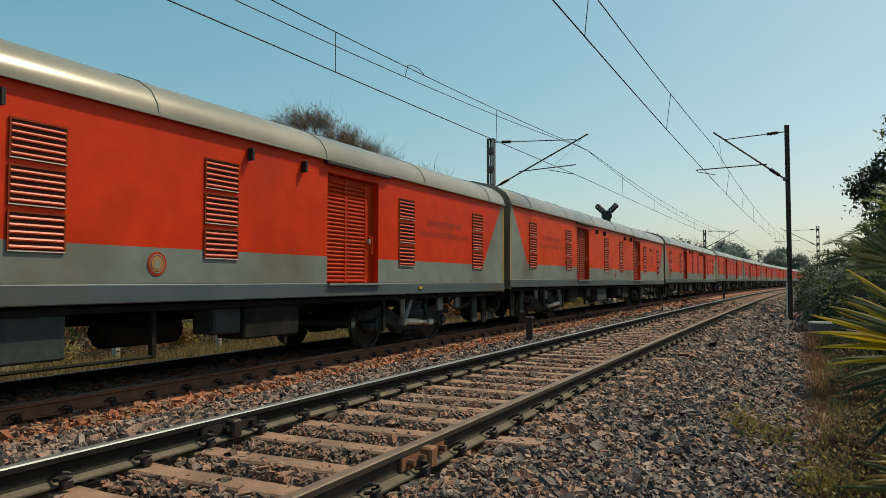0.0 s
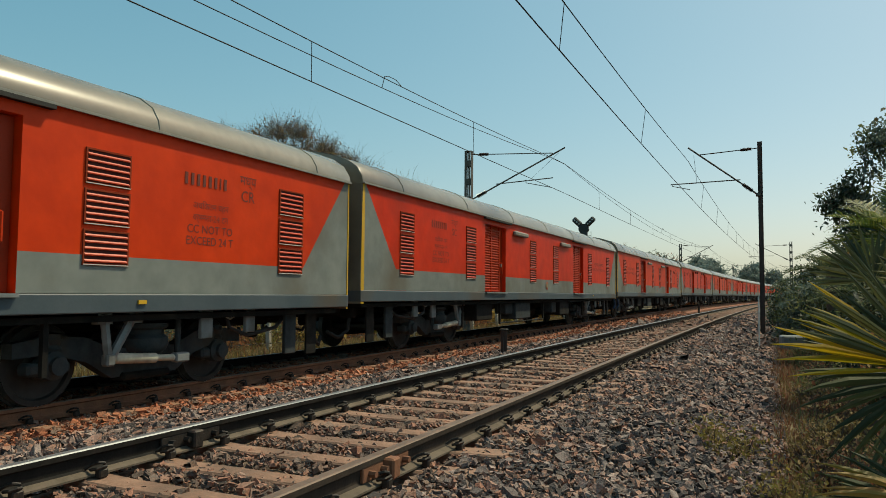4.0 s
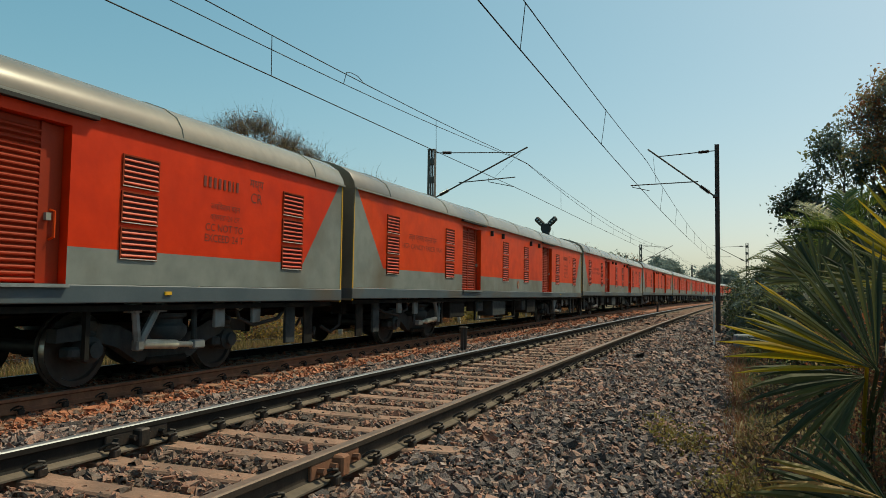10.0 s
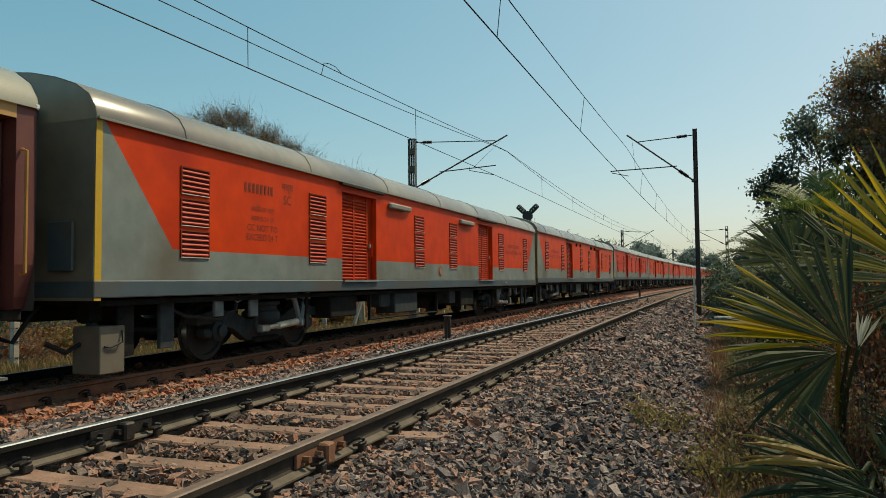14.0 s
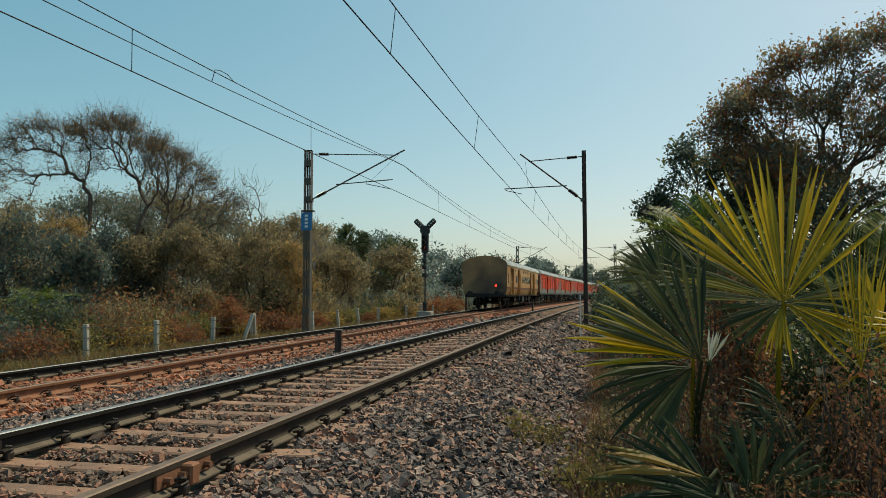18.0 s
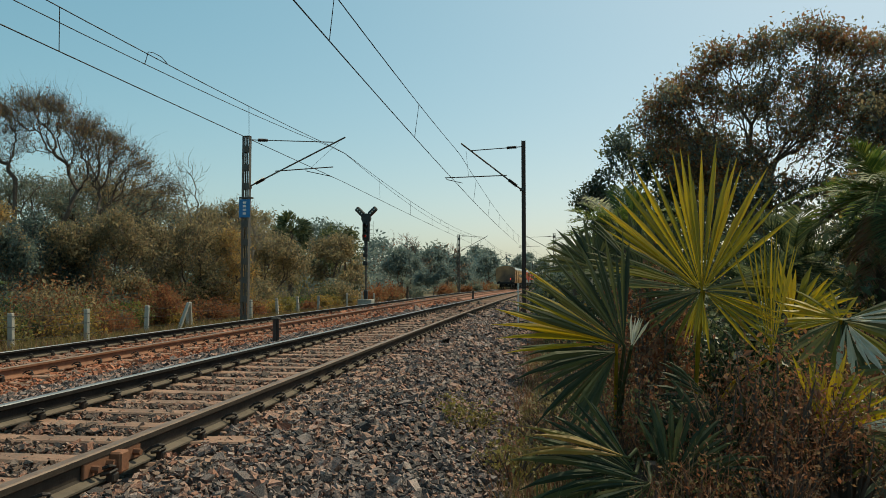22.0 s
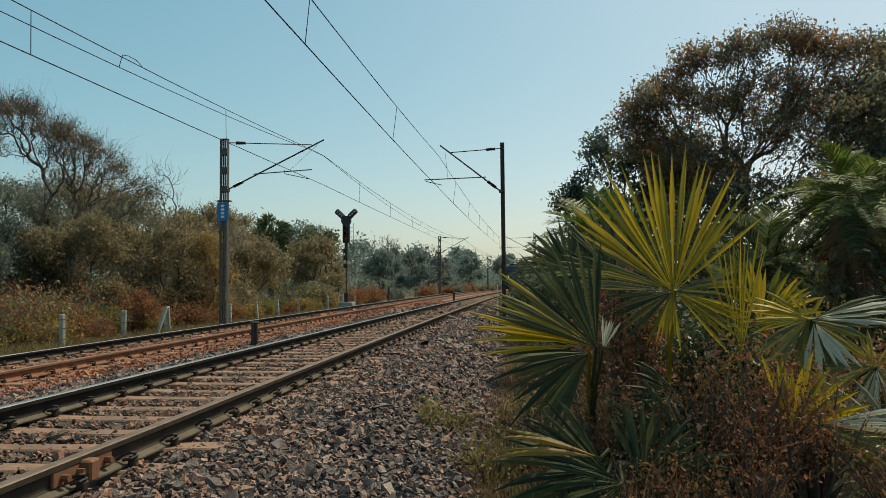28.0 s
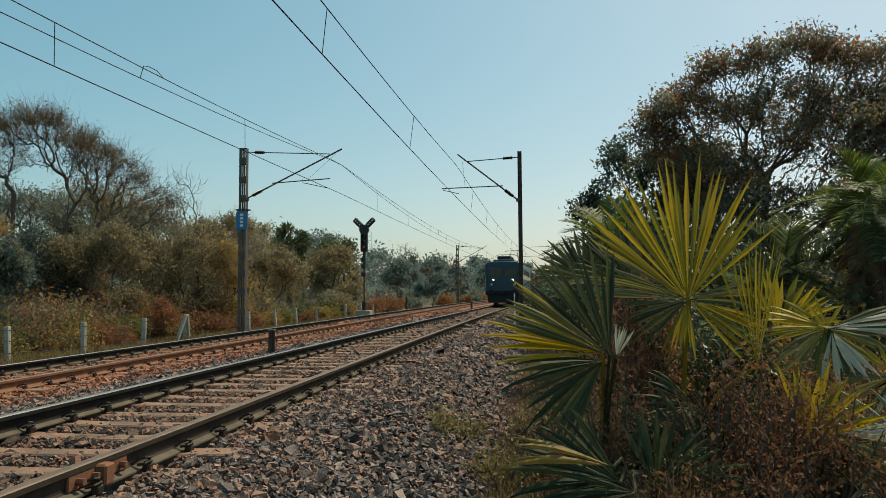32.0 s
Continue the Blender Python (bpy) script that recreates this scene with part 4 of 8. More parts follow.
def build_fence():
    r = rng(5)
    for k, y in enumerate((12.2, 15.3, 18.6, 22.1, 25.4, 28.8, 32.2, 38.6, 42, 45.5, 49, 56, 60, 64)):
        x = -11.2 + r.normal(0, 0.06)
        z = ground_at(x, y)
        m = thing("fence_post", "weathered concrete fence post in dry grass", "fence post", "trackside fence posts", Matrix.Translation(bend(x, y, z)) @ pose(0, 0, 0, r.normal(0, 2), r.normal(0, 2), r.uniform(-8, 8)))
        h = 1.15 + r.normal(0, 0.04)
        part("post", Build().box(-0.07, 0.07, -0.07, 0.07, -0.3, h, c=0.015), M["concrete"], m)
        for zz in (0.35, 0.7, 1.0):
            part("staple", Build().box(0.072, 0.078, -0.03, 0.03, zz, zz + 0.02), M["clip"], m)
    for tilt, dx in ((-24, -0.5), (22, 0.55)):
        m = thing("fence_strut", "leaning concrete fence strut beside a fence post", "fence strut", "fence struts", Matrix.Translation(bend(-11.0, 31.4 + dx, ground_at(-11, 31.4))) @ pose(0, 0, 0, tilt, 8, 0))
        part("strut", Build().box(-0.06, 0.06, -0.06, 0.06, -0.3, 1.25, c=0.012), M["concrete"], m)
    for zz in (0.36, 0.71, 1.01):
        b = Build().tube([bend(-11.12, y, ground_at(-11.1, y) + zz + 0.03 * math.sin(y)) for y in np.arange(8, 66, 1.7)], 0.006, 4)
        tagged(new("fence_wire", b.mesh("fence_wire", M["wire"])), "thin rusty fence wire between concrete posts", "fence wire", "fence wires")


def build_posts():
    m = thing("track_post", "short dark steel rail post between the tracks", "marker post", m=Matrix.Translation(bend(-2.5, 19.3, -0.45)))
    b = Build().box(-0.075, 0.075, -0.012, 0.012, -0.2, 0.62)
    b.box(-0.012, 0.012, -0.07, 0.07, -0.2, 0.62)
    part("post", b, M["mast_dark"], m)
    part("cap", Build().box(-0.085, 0.085, -0.08, 0.08, 0.62, 0.65, c=0.008), M["mast_grey"], m)
    m = thing("track_post", "short dark steel rail post between the tracks", "marker post", m=Matrix.Translation(bend(-2.5, 62, -0.45)))
    part("post", Build().box(-0.075, 0.075, -0.05, 0.05, -0.2, 0.8, c=0.01), M["mast_dark"], m)
    z = ground_at(3.75, 28)
    m = thing("concrete_block", "squat grey concrete block beside the line", "concrete block", m=Matrix.Translation(bend(3.85, 28.0, z)) @ pose(0, 0, 0, 0, 0, 8))
    # grey-blue instead of concrete: the block's shade is put into its colour
    part("block", Build().box(-0.55, 0.55, -0.3, 0.3, -0.2, 0.48, c=0.04), M["bracket"], m)
    z = ground_at(2.75, 26.5)
    m = thing("marker_rod", "thin white painted rod standing beside the ballast", "marker rod", m=Matrix.Translation(bend(2.75, 26.3, z)))
    part("rod", bar(Build(), (0, 0, -0.2), (0, 0, 1.75), 0.02, 8), M["white"], m)
    part("foot", Build().box(-0.08, 0.08, -0.08, 0.08, -0.1, 0.06, c=0.01), M["concrete"], m)


build_ground()
SHOULDER, FOUR_FOOT, BETWEEN, FAR_BED = build_beds()
for bx, by, pl in ((-8.70, 32.0, True), (-8.2, 94.0, False), (-8.2, 156.0, False), (-8.2, 218.0, False)):
    left_mast(bx, by, pl)
for bx, by, la in ((2.72, 33.5, False), (3.75, 92.0, True), (3.75, 154.0, True), (3.75, 216.0, True)):
    right_mast(bx, by, la)
build_line(0.0, lambda y: 5.06 + 0.0045 * min(y, 33.5), 5.83, 6.45, False, -0.10)
build_line(FAR, lambda y: 4.98 + 0.0115 * min(y, 33.6), 5.82, 6.68, True, 0.06)
build_signal()
build_fence()
build_posts()



# ---- trains ----
def lettering(parent, text, size, u, z, x, mat, label="", squeeze=1.0):
    """Flat painted letters on a side wall that faces +x; u: middle along the wall, z: base line."""
    cu = bpy.data.curves.new("lettering", "FONT")
    cu.body, cu.size, cu.align_x, cu.extrude, cu.resolution_u = text, size, "CENTER", 0.0, 3
    tmp = bpy.data.objects.new("lettering", cu)
    scene.collection.objects.link(tmp)
    me = bpy.data.meshes.new_from_object(tmp.evaluated_get(bpy.context.evaluated_depsgraph_get()))
    bpy.data.objects.remove(tmp)
    me.materials.clear()
    me.materials.append(M[mat])
    me.transform(Matrix.Diagonal((squeeze, 1, 1, 1)))
    me.transform(pose(x, u, z, 90, 0, 90))
    return part("lettering", me, None, parent, label)


def bars(parent, u, z, x, widths, h, mat, gap=0.03):
    """Unreadable lettering as a row of plain bars."""
    b, total = Build(), sum(widths) + gap * (len(widths) - 1)
    p = u - total / 2
    for w in widths:
        b.box(x, x + 0.003, p, p + w, z, z + h)
        p += w + gap
    return part("lettering", b, M[mat], parent, smooth=None)


def wheelset(parent, u, r=0.4575):
    for s in (-1, 1):
        x = s * 0.87
        b = Build()
        b.lathe([(x - s * 0.075, 0.0), (x - s * 0.075, r + 0.028), (x - s * 0.045, r + 0.028), (x - s * 0.04, r), (x + s * 0.06, r - 0.006), (x + s * 0.062, r - 0.07), (x + s * 0.02, r - 0.085), (x + s * 0.012, 0.16), (x + s * 0.05, 0.13), (x + s * 0.05, 0.0)], "x", (0, u, r), 24)
        w = part("wheel", b, M["wheel"], parent)
        if s > 0:
            part("tyre", Build().lathe([(x - s * 0.03, r + 0.0015), (x + s * 0.058, r - 0.0035)], "x", (0, u, r), 24), M["tread"], w)
    part("axle", Build().tube([(-0.8, u, r), (0.8, u, r)], 0.085, 12), M["wheel"], parent)


def modern_bogie(coach, u, flip):
    """A welded bogie with air springs, dampers and axle boxes. flip: which way its damper points."""
    g = part("bogie", Build().box(-0.9, 0.9, u - 0.22, u + 0.22, 0.42, 0.62, c=0.04), M["bogie"], coach)
    for s in (-1, 1):
        b, x = Build(), s * 1.06
        sec = [(-1.75, 0.64, 0.16), (-1.3, 0.68, 0.20), (-0.85, 0.60, 0.28), (-0.5, 0.42, 0.34), (0.5, 0.42, 0.34), (0.85, 0.60, 0.28), (1.3, 0.68, 0.20), (1.75, 0.64, 0.16)]
        v, f = [], []
        for du, zc, h in sec:
            v += [(x - 0.08, u + du, zc - h / 2), (x + 0.08, u + du, zc - h / 2), (x + 0.08, u + du, zc + h / 2), (x - 0.08, u + du, zc + h / 2)]
        for i in range(7):
            f += [(i * 4 + k, i * 4 + (k + 1) % 4, i * 4 + 4 + (k + 1) % 4, i * 4 + 4 + k) for k in range(4)]
        f += [(3, 2, 1, 0), (28, 29, 30, 31)]
        part("side_frame", b.add(v, f), M["bogie"], g)
        part("air_spring", Build().lathe([(0.50, 0.0), (0.50, 0.24), (0.55, 0.30), (0.62, 0.33), (0.70, 0.32), (0.74, 0.27), (0.80, 0.27), (0.83, 0.32), (0.88, 0.32), (0.88, 0.0)], "z", (x, u, 0), 20), M["bogie"], g)
        part("spring_plank", Build().box(x - 0.1, x + 0.14, u - 0.38, u + 0.38, 0.20, 0.30, c=0.03), M["under"], g)
        for e in (-1, 1):
            a = Build().lathe([(0, 0.0), (0, 0.16), (0.16, 0.16), (0.19, 0.10), (0.24, 0.10), (0.24, 0.0)], "x", (s * 1.02 if s > 0 else s * 1.02 - 0.24, u + e * 1.28, 0.4575), 14)
            a.box(x - 0.1, x + 0.1, u + e * 1.28 - 0.30, u + e * 1.28 + 0.22, 0.36, 0.50, c=0.03)
            part("axle_box", a, M["bogie"], g)
            part("coil_spring", Build().lathe([(0.5, 0.0), (0.5, 0.12), (0.56, 0.125), (0.60, 0.10), (0.66, 0.125), (0.70, 0.10), (0.76, 0.125), (0.82, 0.11), (0.82, 0.0)], "z", (x, u + e * 1.28 + 0.02, -0.02), 12), M["bogie"], g)
        if s < 0:
            continue
        part("yaw_damper", Build().tube([(s * 1.36, u - flip * 0.70, 0.50), (s * 1.36, u - flip * 0.66, 0.50), (s * 1.36, u - flip * 0.06, 0.46), (s * 1.36, u - flip * 0.04, 0.46), (s * 1.36, u + flip * 0.32, 0.44)], [0.03, 0.062, 0.062, 0.040, 0.040], 12), M["damper"], g, "dusty cream damper")
        part("damper_clevis", Build().box(s * 1.36 - 0.06, s * 1.36 + 0.06, u + flip * 0.36 - 0.12, u + flip * 0.36 + 0.12, 0.38, 0.50, c=0.02), M["bracket"], g)
        b = Build()
        for d in (-0.88, -0.44):
            b.tube([(s * 1.42, u + flip * d, 1.02), (s * 1.38, u - flip * 0.76, 0.46)], 0.05, 6)
            b.box(s * 1.40 - 0.05, s * 1.40 + 0.05, u + flip * d - 0.1, u + flip * d + 0.1, 0.90, 1.04)
        b.box(s * 1.38 - 0.06, s * 1.38 + 0.06, u - flip * 0.76 - 0.06, u - flip * 0.76 + 0.06, 0.42, 0.56, c=0.02)
        part("damper_bracket", b, M["bracket"], g, "grey V-shaped damper bracket")
        part("vertical_damper", Build().tube([(s * 1.25, u + flip * 0.42, 0.45), (s * 1.25, u + flip * 0.42, 0.95)], 0.04, 8), M["bogie"], g)
        part("hanger", Build().box(s * 1.42 - 0.03, s * 1.42 + 0.03, u + flip * 0.74 - 0.11, u + flip * 0.74 + 0.11, 0.66, 1.04, c=0.01), M["bracket"], g)
        part("hanger", Build().box(s * 1.42 - 0.03, s * 1.42 + 0.03, u + flip * 1.62 - 0.10, u + flip * 1.62 + 0.10, 0.70, 1.04, c=0.01), M["bracket"], g)
        part("hanger", Build().box(s * 1.36 - 0.03, s * 1.36 + 0.03, u + flip * 2.66 - 0.14, u + flip * 2.66 + 0.14, 0.32, 1.02, c=0.01), M["bogie"], g)
        part("cable", Build().tube([(s * 1.40, u + flip * 1.15, 1.0), (s * 1.42, u + flip * 1.2, 0.78), (s * 1.40, u + flip * 1.6, 0.66), (s * 1.36, u + flip * 2.3, 0.74), (s * 1.3, u + flip * 2.6, 0.9)], 0.03, 6), M["black"], g)
        part("cable_loop", Build().tube([(s * 1.43, u + flip * 1.12, 1.02), (s * 1.45, u + flip * 1.10, 0.93), (s * 1.45, u + flip * 1.18, 0.90), (s * 1.45, u + flip * 1.26, 0.93), (s * 1.43, u + flip * 1.24, 1.02)], 0.014, 5), M["cover"], g, "pale cable loop")
    for e in (-1, 1):
        wheelset(g, u + e * 1.28)


ROOF = [(1.655, 3.16), (1.655, 3.195), (1.63, 3.30), (1.53, 3.46), (1.32, 3.60), (1.00, 3.715), (0.60, 3.81), (0.20, 3.86)]
ROOF = ROOF + [(-x, z) for x, z in reversed(ROOF)]


def roof_part(parent, half, mat, crown=0.0, seams=3.3):
    """An arched roof with raised seams."""
    b, n = Build(), len(ROOF)
    stations, y = [(-half, -0.012), (-half + 0.05, 0.0)], -half + 1.55
    while y < half - 0.5:
        stations += [(y - 0.022, 0.0), (y - 0.016, 0.009), (y + 0.016, 0.009), (y + 0.022, 0.0)]
        y += seams
    stations += [(half - 0.05, 0.0), (half, -0.012)]
    for y, up in stations:
        b.v += [(x * (1 + up * 0.6), y, z + up) for x, z in ROOF]
    last = len(stations) - 1
    b.f = [(i * n + k, i * n + k + 1, (i + 1) * n + k + 1, (i + 1) * n + k) for i in range(last) for k in range(n - 1)] + [tuple(range(n - 1, -1, -1)), tuple(range(last * n, (last + 1) * n))]
    b.m = [0] * len(b.f)
    return part("roof", b, M[mat], parent)


VAN, VAN_PITCH = 22.56, 22.80
H = VAN / 2
LOUVRES = [1.86, 5.21, 10.11, 12.59, 17.45, 20.80]
DOORS = [(6.15, 7.68), (14.90, 16.43)]
DOOR_TOP = 2.98
GAP = 0.09
STOPS = (8.57, 9.70, 13.08, 14.25)


def van_wall(b, s):
    """One painted side wall with door openings; slot 0 red, 1 grey. s: +1 or -1, the side."""
    x = s * 1.62

    def quad(p, slot):
        p = [(x, u - H, z) for u, z in p]
        b.add(p if s > 0 else p[::-1], [tuple(range(len(p)))], slot)
    low, mid, top = 1.245, 1.655, 3.19
    e0, e1 = 0.22, 1.42
    cuts = [GAP] + [c for d in DOORS for c in d] + [VAN - GAP]
    for i in range(0, len(cuts), 2):
        quad([(cuts[i], low), (cuts[i + 1], low), (cuts[i + 1], mid), (cuts[i], mid)], 1)
    quad([(e1, mid), (DOORS[0][0], mid), (DOORS[0][0], top), (e0, top)], 0)
    quad([(GAP, mid), (e1, mid), (e0, top), (GAP, top)], 1)
    quad([(DOORS[0][1], mid), (DOORS[1][0], mid), (DOORS[1][0], top), (DOORS[0][1], top)], 0)
    quad([(DOORS[1][1], mid), (VAN - e1, mid), (VAN - e0, top), (DOORS[1][1], top)], 0)
    quad([(VAN - e1, mid), (VAN - GAP, mid), (VAN - GAP, top), (VAN - e0, top)], 1)
    for d0, d1 in DOORS:
        quad([(d0, DOOR_TOP), (d1, DOOR_TOP), (d1, top), (d0, top)], 0)
        xi = x - s * 0.20
        a, c = d0 - H, d1 - H
        for p in ([(x, a, low), (xi, a, low), (xi, a, DOOR_TOP), (x, a, DOOR_TOP)], [(x, c, low), (x, c, DOOR_TOP), (xi, c, DOOR_TOP), (xi, c, low)], [(x, a, DOOR_TOP), (xi, a, DOOR_TOP), (xi, c, DOOR_TOP), (x, c, DOOR_TOP)], [(x, a, low), (x, c, low), (xi, c, low), (xi, a, low)], [(xi, a, low), (xi, c, low), (xi, c, DOOR_TOP), (xi, a, DOOR_TOP)]):
            b.add(p, [(0, 1, 2, 3)], 0)


def vent_meshes():
    """A pressed louvre: its frame and slats over a sheet coloured as the shade behind them."""
    f, w, h = Build(), 0.60, 0.388
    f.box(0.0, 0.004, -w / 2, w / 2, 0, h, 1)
    for y0, y1, z0, z1 in ((-w / 2, w / 2, 0, 0.02), (-w / 2, w / 2, h - 0.02, h), (-w / 2, -w / 2 + 0.02, 0.02, h - 0.02), (w / 2 - 0.02, w / 2, 0.02, h - 0.02)):
        f.box(0.004, 0.016, y0, y1, z0, z1, 2)
    f.box(0.016, 0.019, -w / 2 + 0.004, w / 2 - 0.004, 0.004, 0.014, 0)
    s = Build()
    for k in range(5):
        z = 0.036 + 0.068 * k
        s.add([(0.006, -w / 2 + 0.022, z + 0.008), (0.020, -w / 2 + 0.022, z), (0.022, -w / 2 + 0.022, z + 0.013), (0.008, -w / 2 + 0.022, z + 0.030), (0.006, w / 2 - 0.022, z + 0.008), (0.020, w / 2 - 0.022, z), (0.022, w / 2 - 0.022, z + 0.013), (0.008, w / 2 - 0.022, z + 0.030)], [(0, 1, 5, 4), (1, 2, 6, 5), (2, 3, 7, 6), (0, 3, 2, 1), (4, 5, 6, 7)])
    return f.mesh("vent", [M["pale"], M["opening_shade"], M["vent_frame"]]), s.mesh("slats", M["slat"])


def van_door(coach, d0, d1, s, paint="shutter"):
    """A sliding door of pressed ribs, standing back in its opening."""
    x, a, c = s * 1.485, d0 - H + 0.01, d1 - H - 0.24
    b = Build()
    b.box(x - 0.02, x + 0.02, a, c, 1.25, DOOR_TOP - 0.01)
    mid = (a + c) / 2
    for y in (a, mid - 0.035, c - 0.07):
        b.box(x + s * 0.02 - 0.02, x + s * 0.02 + 0.03, y, y + 0.07, 1.21, DOOR_TOP - 0.01)
    door = part("door", b, M[paint], coach, "red sliding door of pressed steel ribs")
    b, z = Build(), 1.25
    while z < DOOR_TOP - 0.09:
        for y0, y1 in ((a + 0.07, mid - 0.035), (mid + 0.035, c - 0.07)):
            b.add([(x + s * 0.021, y0, z), (x + s * 0.05, y0, z + 0.022), (x + s * 0.05, y0, z + 0.036), (x + s * 0.021, y0, z + 0.062), (x + s * 0.021, y1, z), (x + s * 0.05, y1, z + 0.022), (x + s * 0.05, y1, z + 0.036), (x + s * 0.021, y1, z + 0.062)], [(0, 1, 5, 4), (1, 2, 6, 5), (2, 3, 7, 6), (0, 3, 2, 1), (4, 5, 6, 7)])
        z += 0.066
    part("ribs", b, M[paint], door)
    part("handle", Build().tube([(x + s * 0.02, c + 0.10, 1.72), (x + s * 0.09, c + 0.10, 1.74), (x + s * 0.09, c + 0.10, 2.02), (x + s * 0.02, c + 0.10, 2.04)], 0.016, 6), M["red"], door, "red grab handle")
    part("latch", Build().box(x, x + s * 0.09, c, c + 0.06, 1.92, 2.00, c=0.0), M["cover"], door, "dull metal latch")
    part("jamb", Build().box(x - 0.02, x + 0.02, c, d1 - H - 0.01, 1.25, DOOR_TOP - 0.01), M[paint], door)
    part("threshold", Build().box(s * 1.6 - 0.06, s * 1.6 + 0.08, d0 - H, d1 - H, 1.205, 1.243), M["bracket"], door)


def end_fittings(coach, half, e, end_mat):
    """End wall, gangway bellows, buffers' plate, coupler and hoses at one end; e: +1 or -1."""
    y = e * half
    b = Build().add([(x * 0.995, y - e * 0.004, z) for x, z in [(1.62, 1.0)] + ROOF + [(-1.62, 1.0)]], [tuple(range(len(ROOF) + 2))])
    part("end_wall", b, end_mat, coach, "brown-grey end wall")
    part("gangway", Build().box(-0.75, 0.75, y if e > 0 else y - 0.18, y + 0.18 if e > 0 else y, 1.15, 3.35, c=0.05), M["black"], coach, "black rubber gangway bellows")
    part("cabinet", Build().box(0.95, 1.35, y if e > 0 else y - 0.05, y + 0.05 if e > 0 else y, 1.35, 1.95, c=0.015), M["sill"], coach)
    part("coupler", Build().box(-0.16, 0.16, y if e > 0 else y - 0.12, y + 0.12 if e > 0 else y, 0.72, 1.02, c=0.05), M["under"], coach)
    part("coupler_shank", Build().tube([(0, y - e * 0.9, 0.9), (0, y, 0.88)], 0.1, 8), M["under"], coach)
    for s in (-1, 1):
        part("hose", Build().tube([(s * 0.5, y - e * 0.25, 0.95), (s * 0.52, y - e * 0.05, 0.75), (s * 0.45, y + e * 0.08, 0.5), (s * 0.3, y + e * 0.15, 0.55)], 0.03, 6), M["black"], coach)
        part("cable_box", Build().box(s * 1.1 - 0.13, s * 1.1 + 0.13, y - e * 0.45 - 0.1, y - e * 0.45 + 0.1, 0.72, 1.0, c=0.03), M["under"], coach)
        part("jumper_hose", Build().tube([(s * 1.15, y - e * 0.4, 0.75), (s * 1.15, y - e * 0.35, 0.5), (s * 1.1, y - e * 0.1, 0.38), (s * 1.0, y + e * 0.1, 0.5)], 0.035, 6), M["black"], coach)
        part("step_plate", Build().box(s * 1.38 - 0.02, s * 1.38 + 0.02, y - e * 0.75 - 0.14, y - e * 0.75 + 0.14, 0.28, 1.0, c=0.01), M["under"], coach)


def underframe(coach, half, seed):
    """Boxes, tanks, pipes and frames hung between the bogies."""
    r = rng(seed)
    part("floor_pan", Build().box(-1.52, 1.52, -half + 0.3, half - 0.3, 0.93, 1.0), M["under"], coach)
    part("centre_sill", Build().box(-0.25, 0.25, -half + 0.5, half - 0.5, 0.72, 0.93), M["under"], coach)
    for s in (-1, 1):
        # lit boxes take a lighter paint: light falling on them is in the colour
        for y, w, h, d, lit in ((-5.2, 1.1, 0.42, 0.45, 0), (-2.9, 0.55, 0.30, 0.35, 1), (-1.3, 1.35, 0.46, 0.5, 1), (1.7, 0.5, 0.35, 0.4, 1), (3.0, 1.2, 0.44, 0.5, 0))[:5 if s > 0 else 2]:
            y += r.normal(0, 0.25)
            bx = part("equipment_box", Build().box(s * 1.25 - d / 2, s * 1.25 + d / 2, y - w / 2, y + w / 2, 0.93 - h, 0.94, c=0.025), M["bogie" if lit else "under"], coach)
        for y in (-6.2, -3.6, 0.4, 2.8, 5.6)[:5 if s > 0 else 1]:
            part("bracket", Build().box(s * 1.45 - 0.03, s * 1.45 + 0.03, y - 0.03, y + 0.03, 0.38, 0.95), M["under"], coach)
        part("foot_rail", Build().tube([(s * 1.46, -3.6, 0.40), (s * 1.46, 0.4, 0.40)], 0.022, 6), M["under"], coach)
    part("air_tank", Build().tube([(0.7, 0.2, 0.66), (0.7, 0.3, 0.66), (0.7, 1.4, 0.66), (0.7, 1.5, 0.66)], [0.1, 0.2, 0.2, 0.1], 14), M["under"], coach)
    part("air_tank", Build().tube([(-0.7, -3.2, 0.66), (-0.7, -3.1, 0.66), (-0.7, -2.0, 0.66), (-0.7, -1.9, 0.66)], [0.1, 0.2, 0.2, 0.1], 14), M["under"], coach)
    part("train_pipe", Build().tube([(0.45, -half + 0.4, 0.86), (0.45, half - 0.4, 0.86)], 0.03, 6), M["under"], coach)


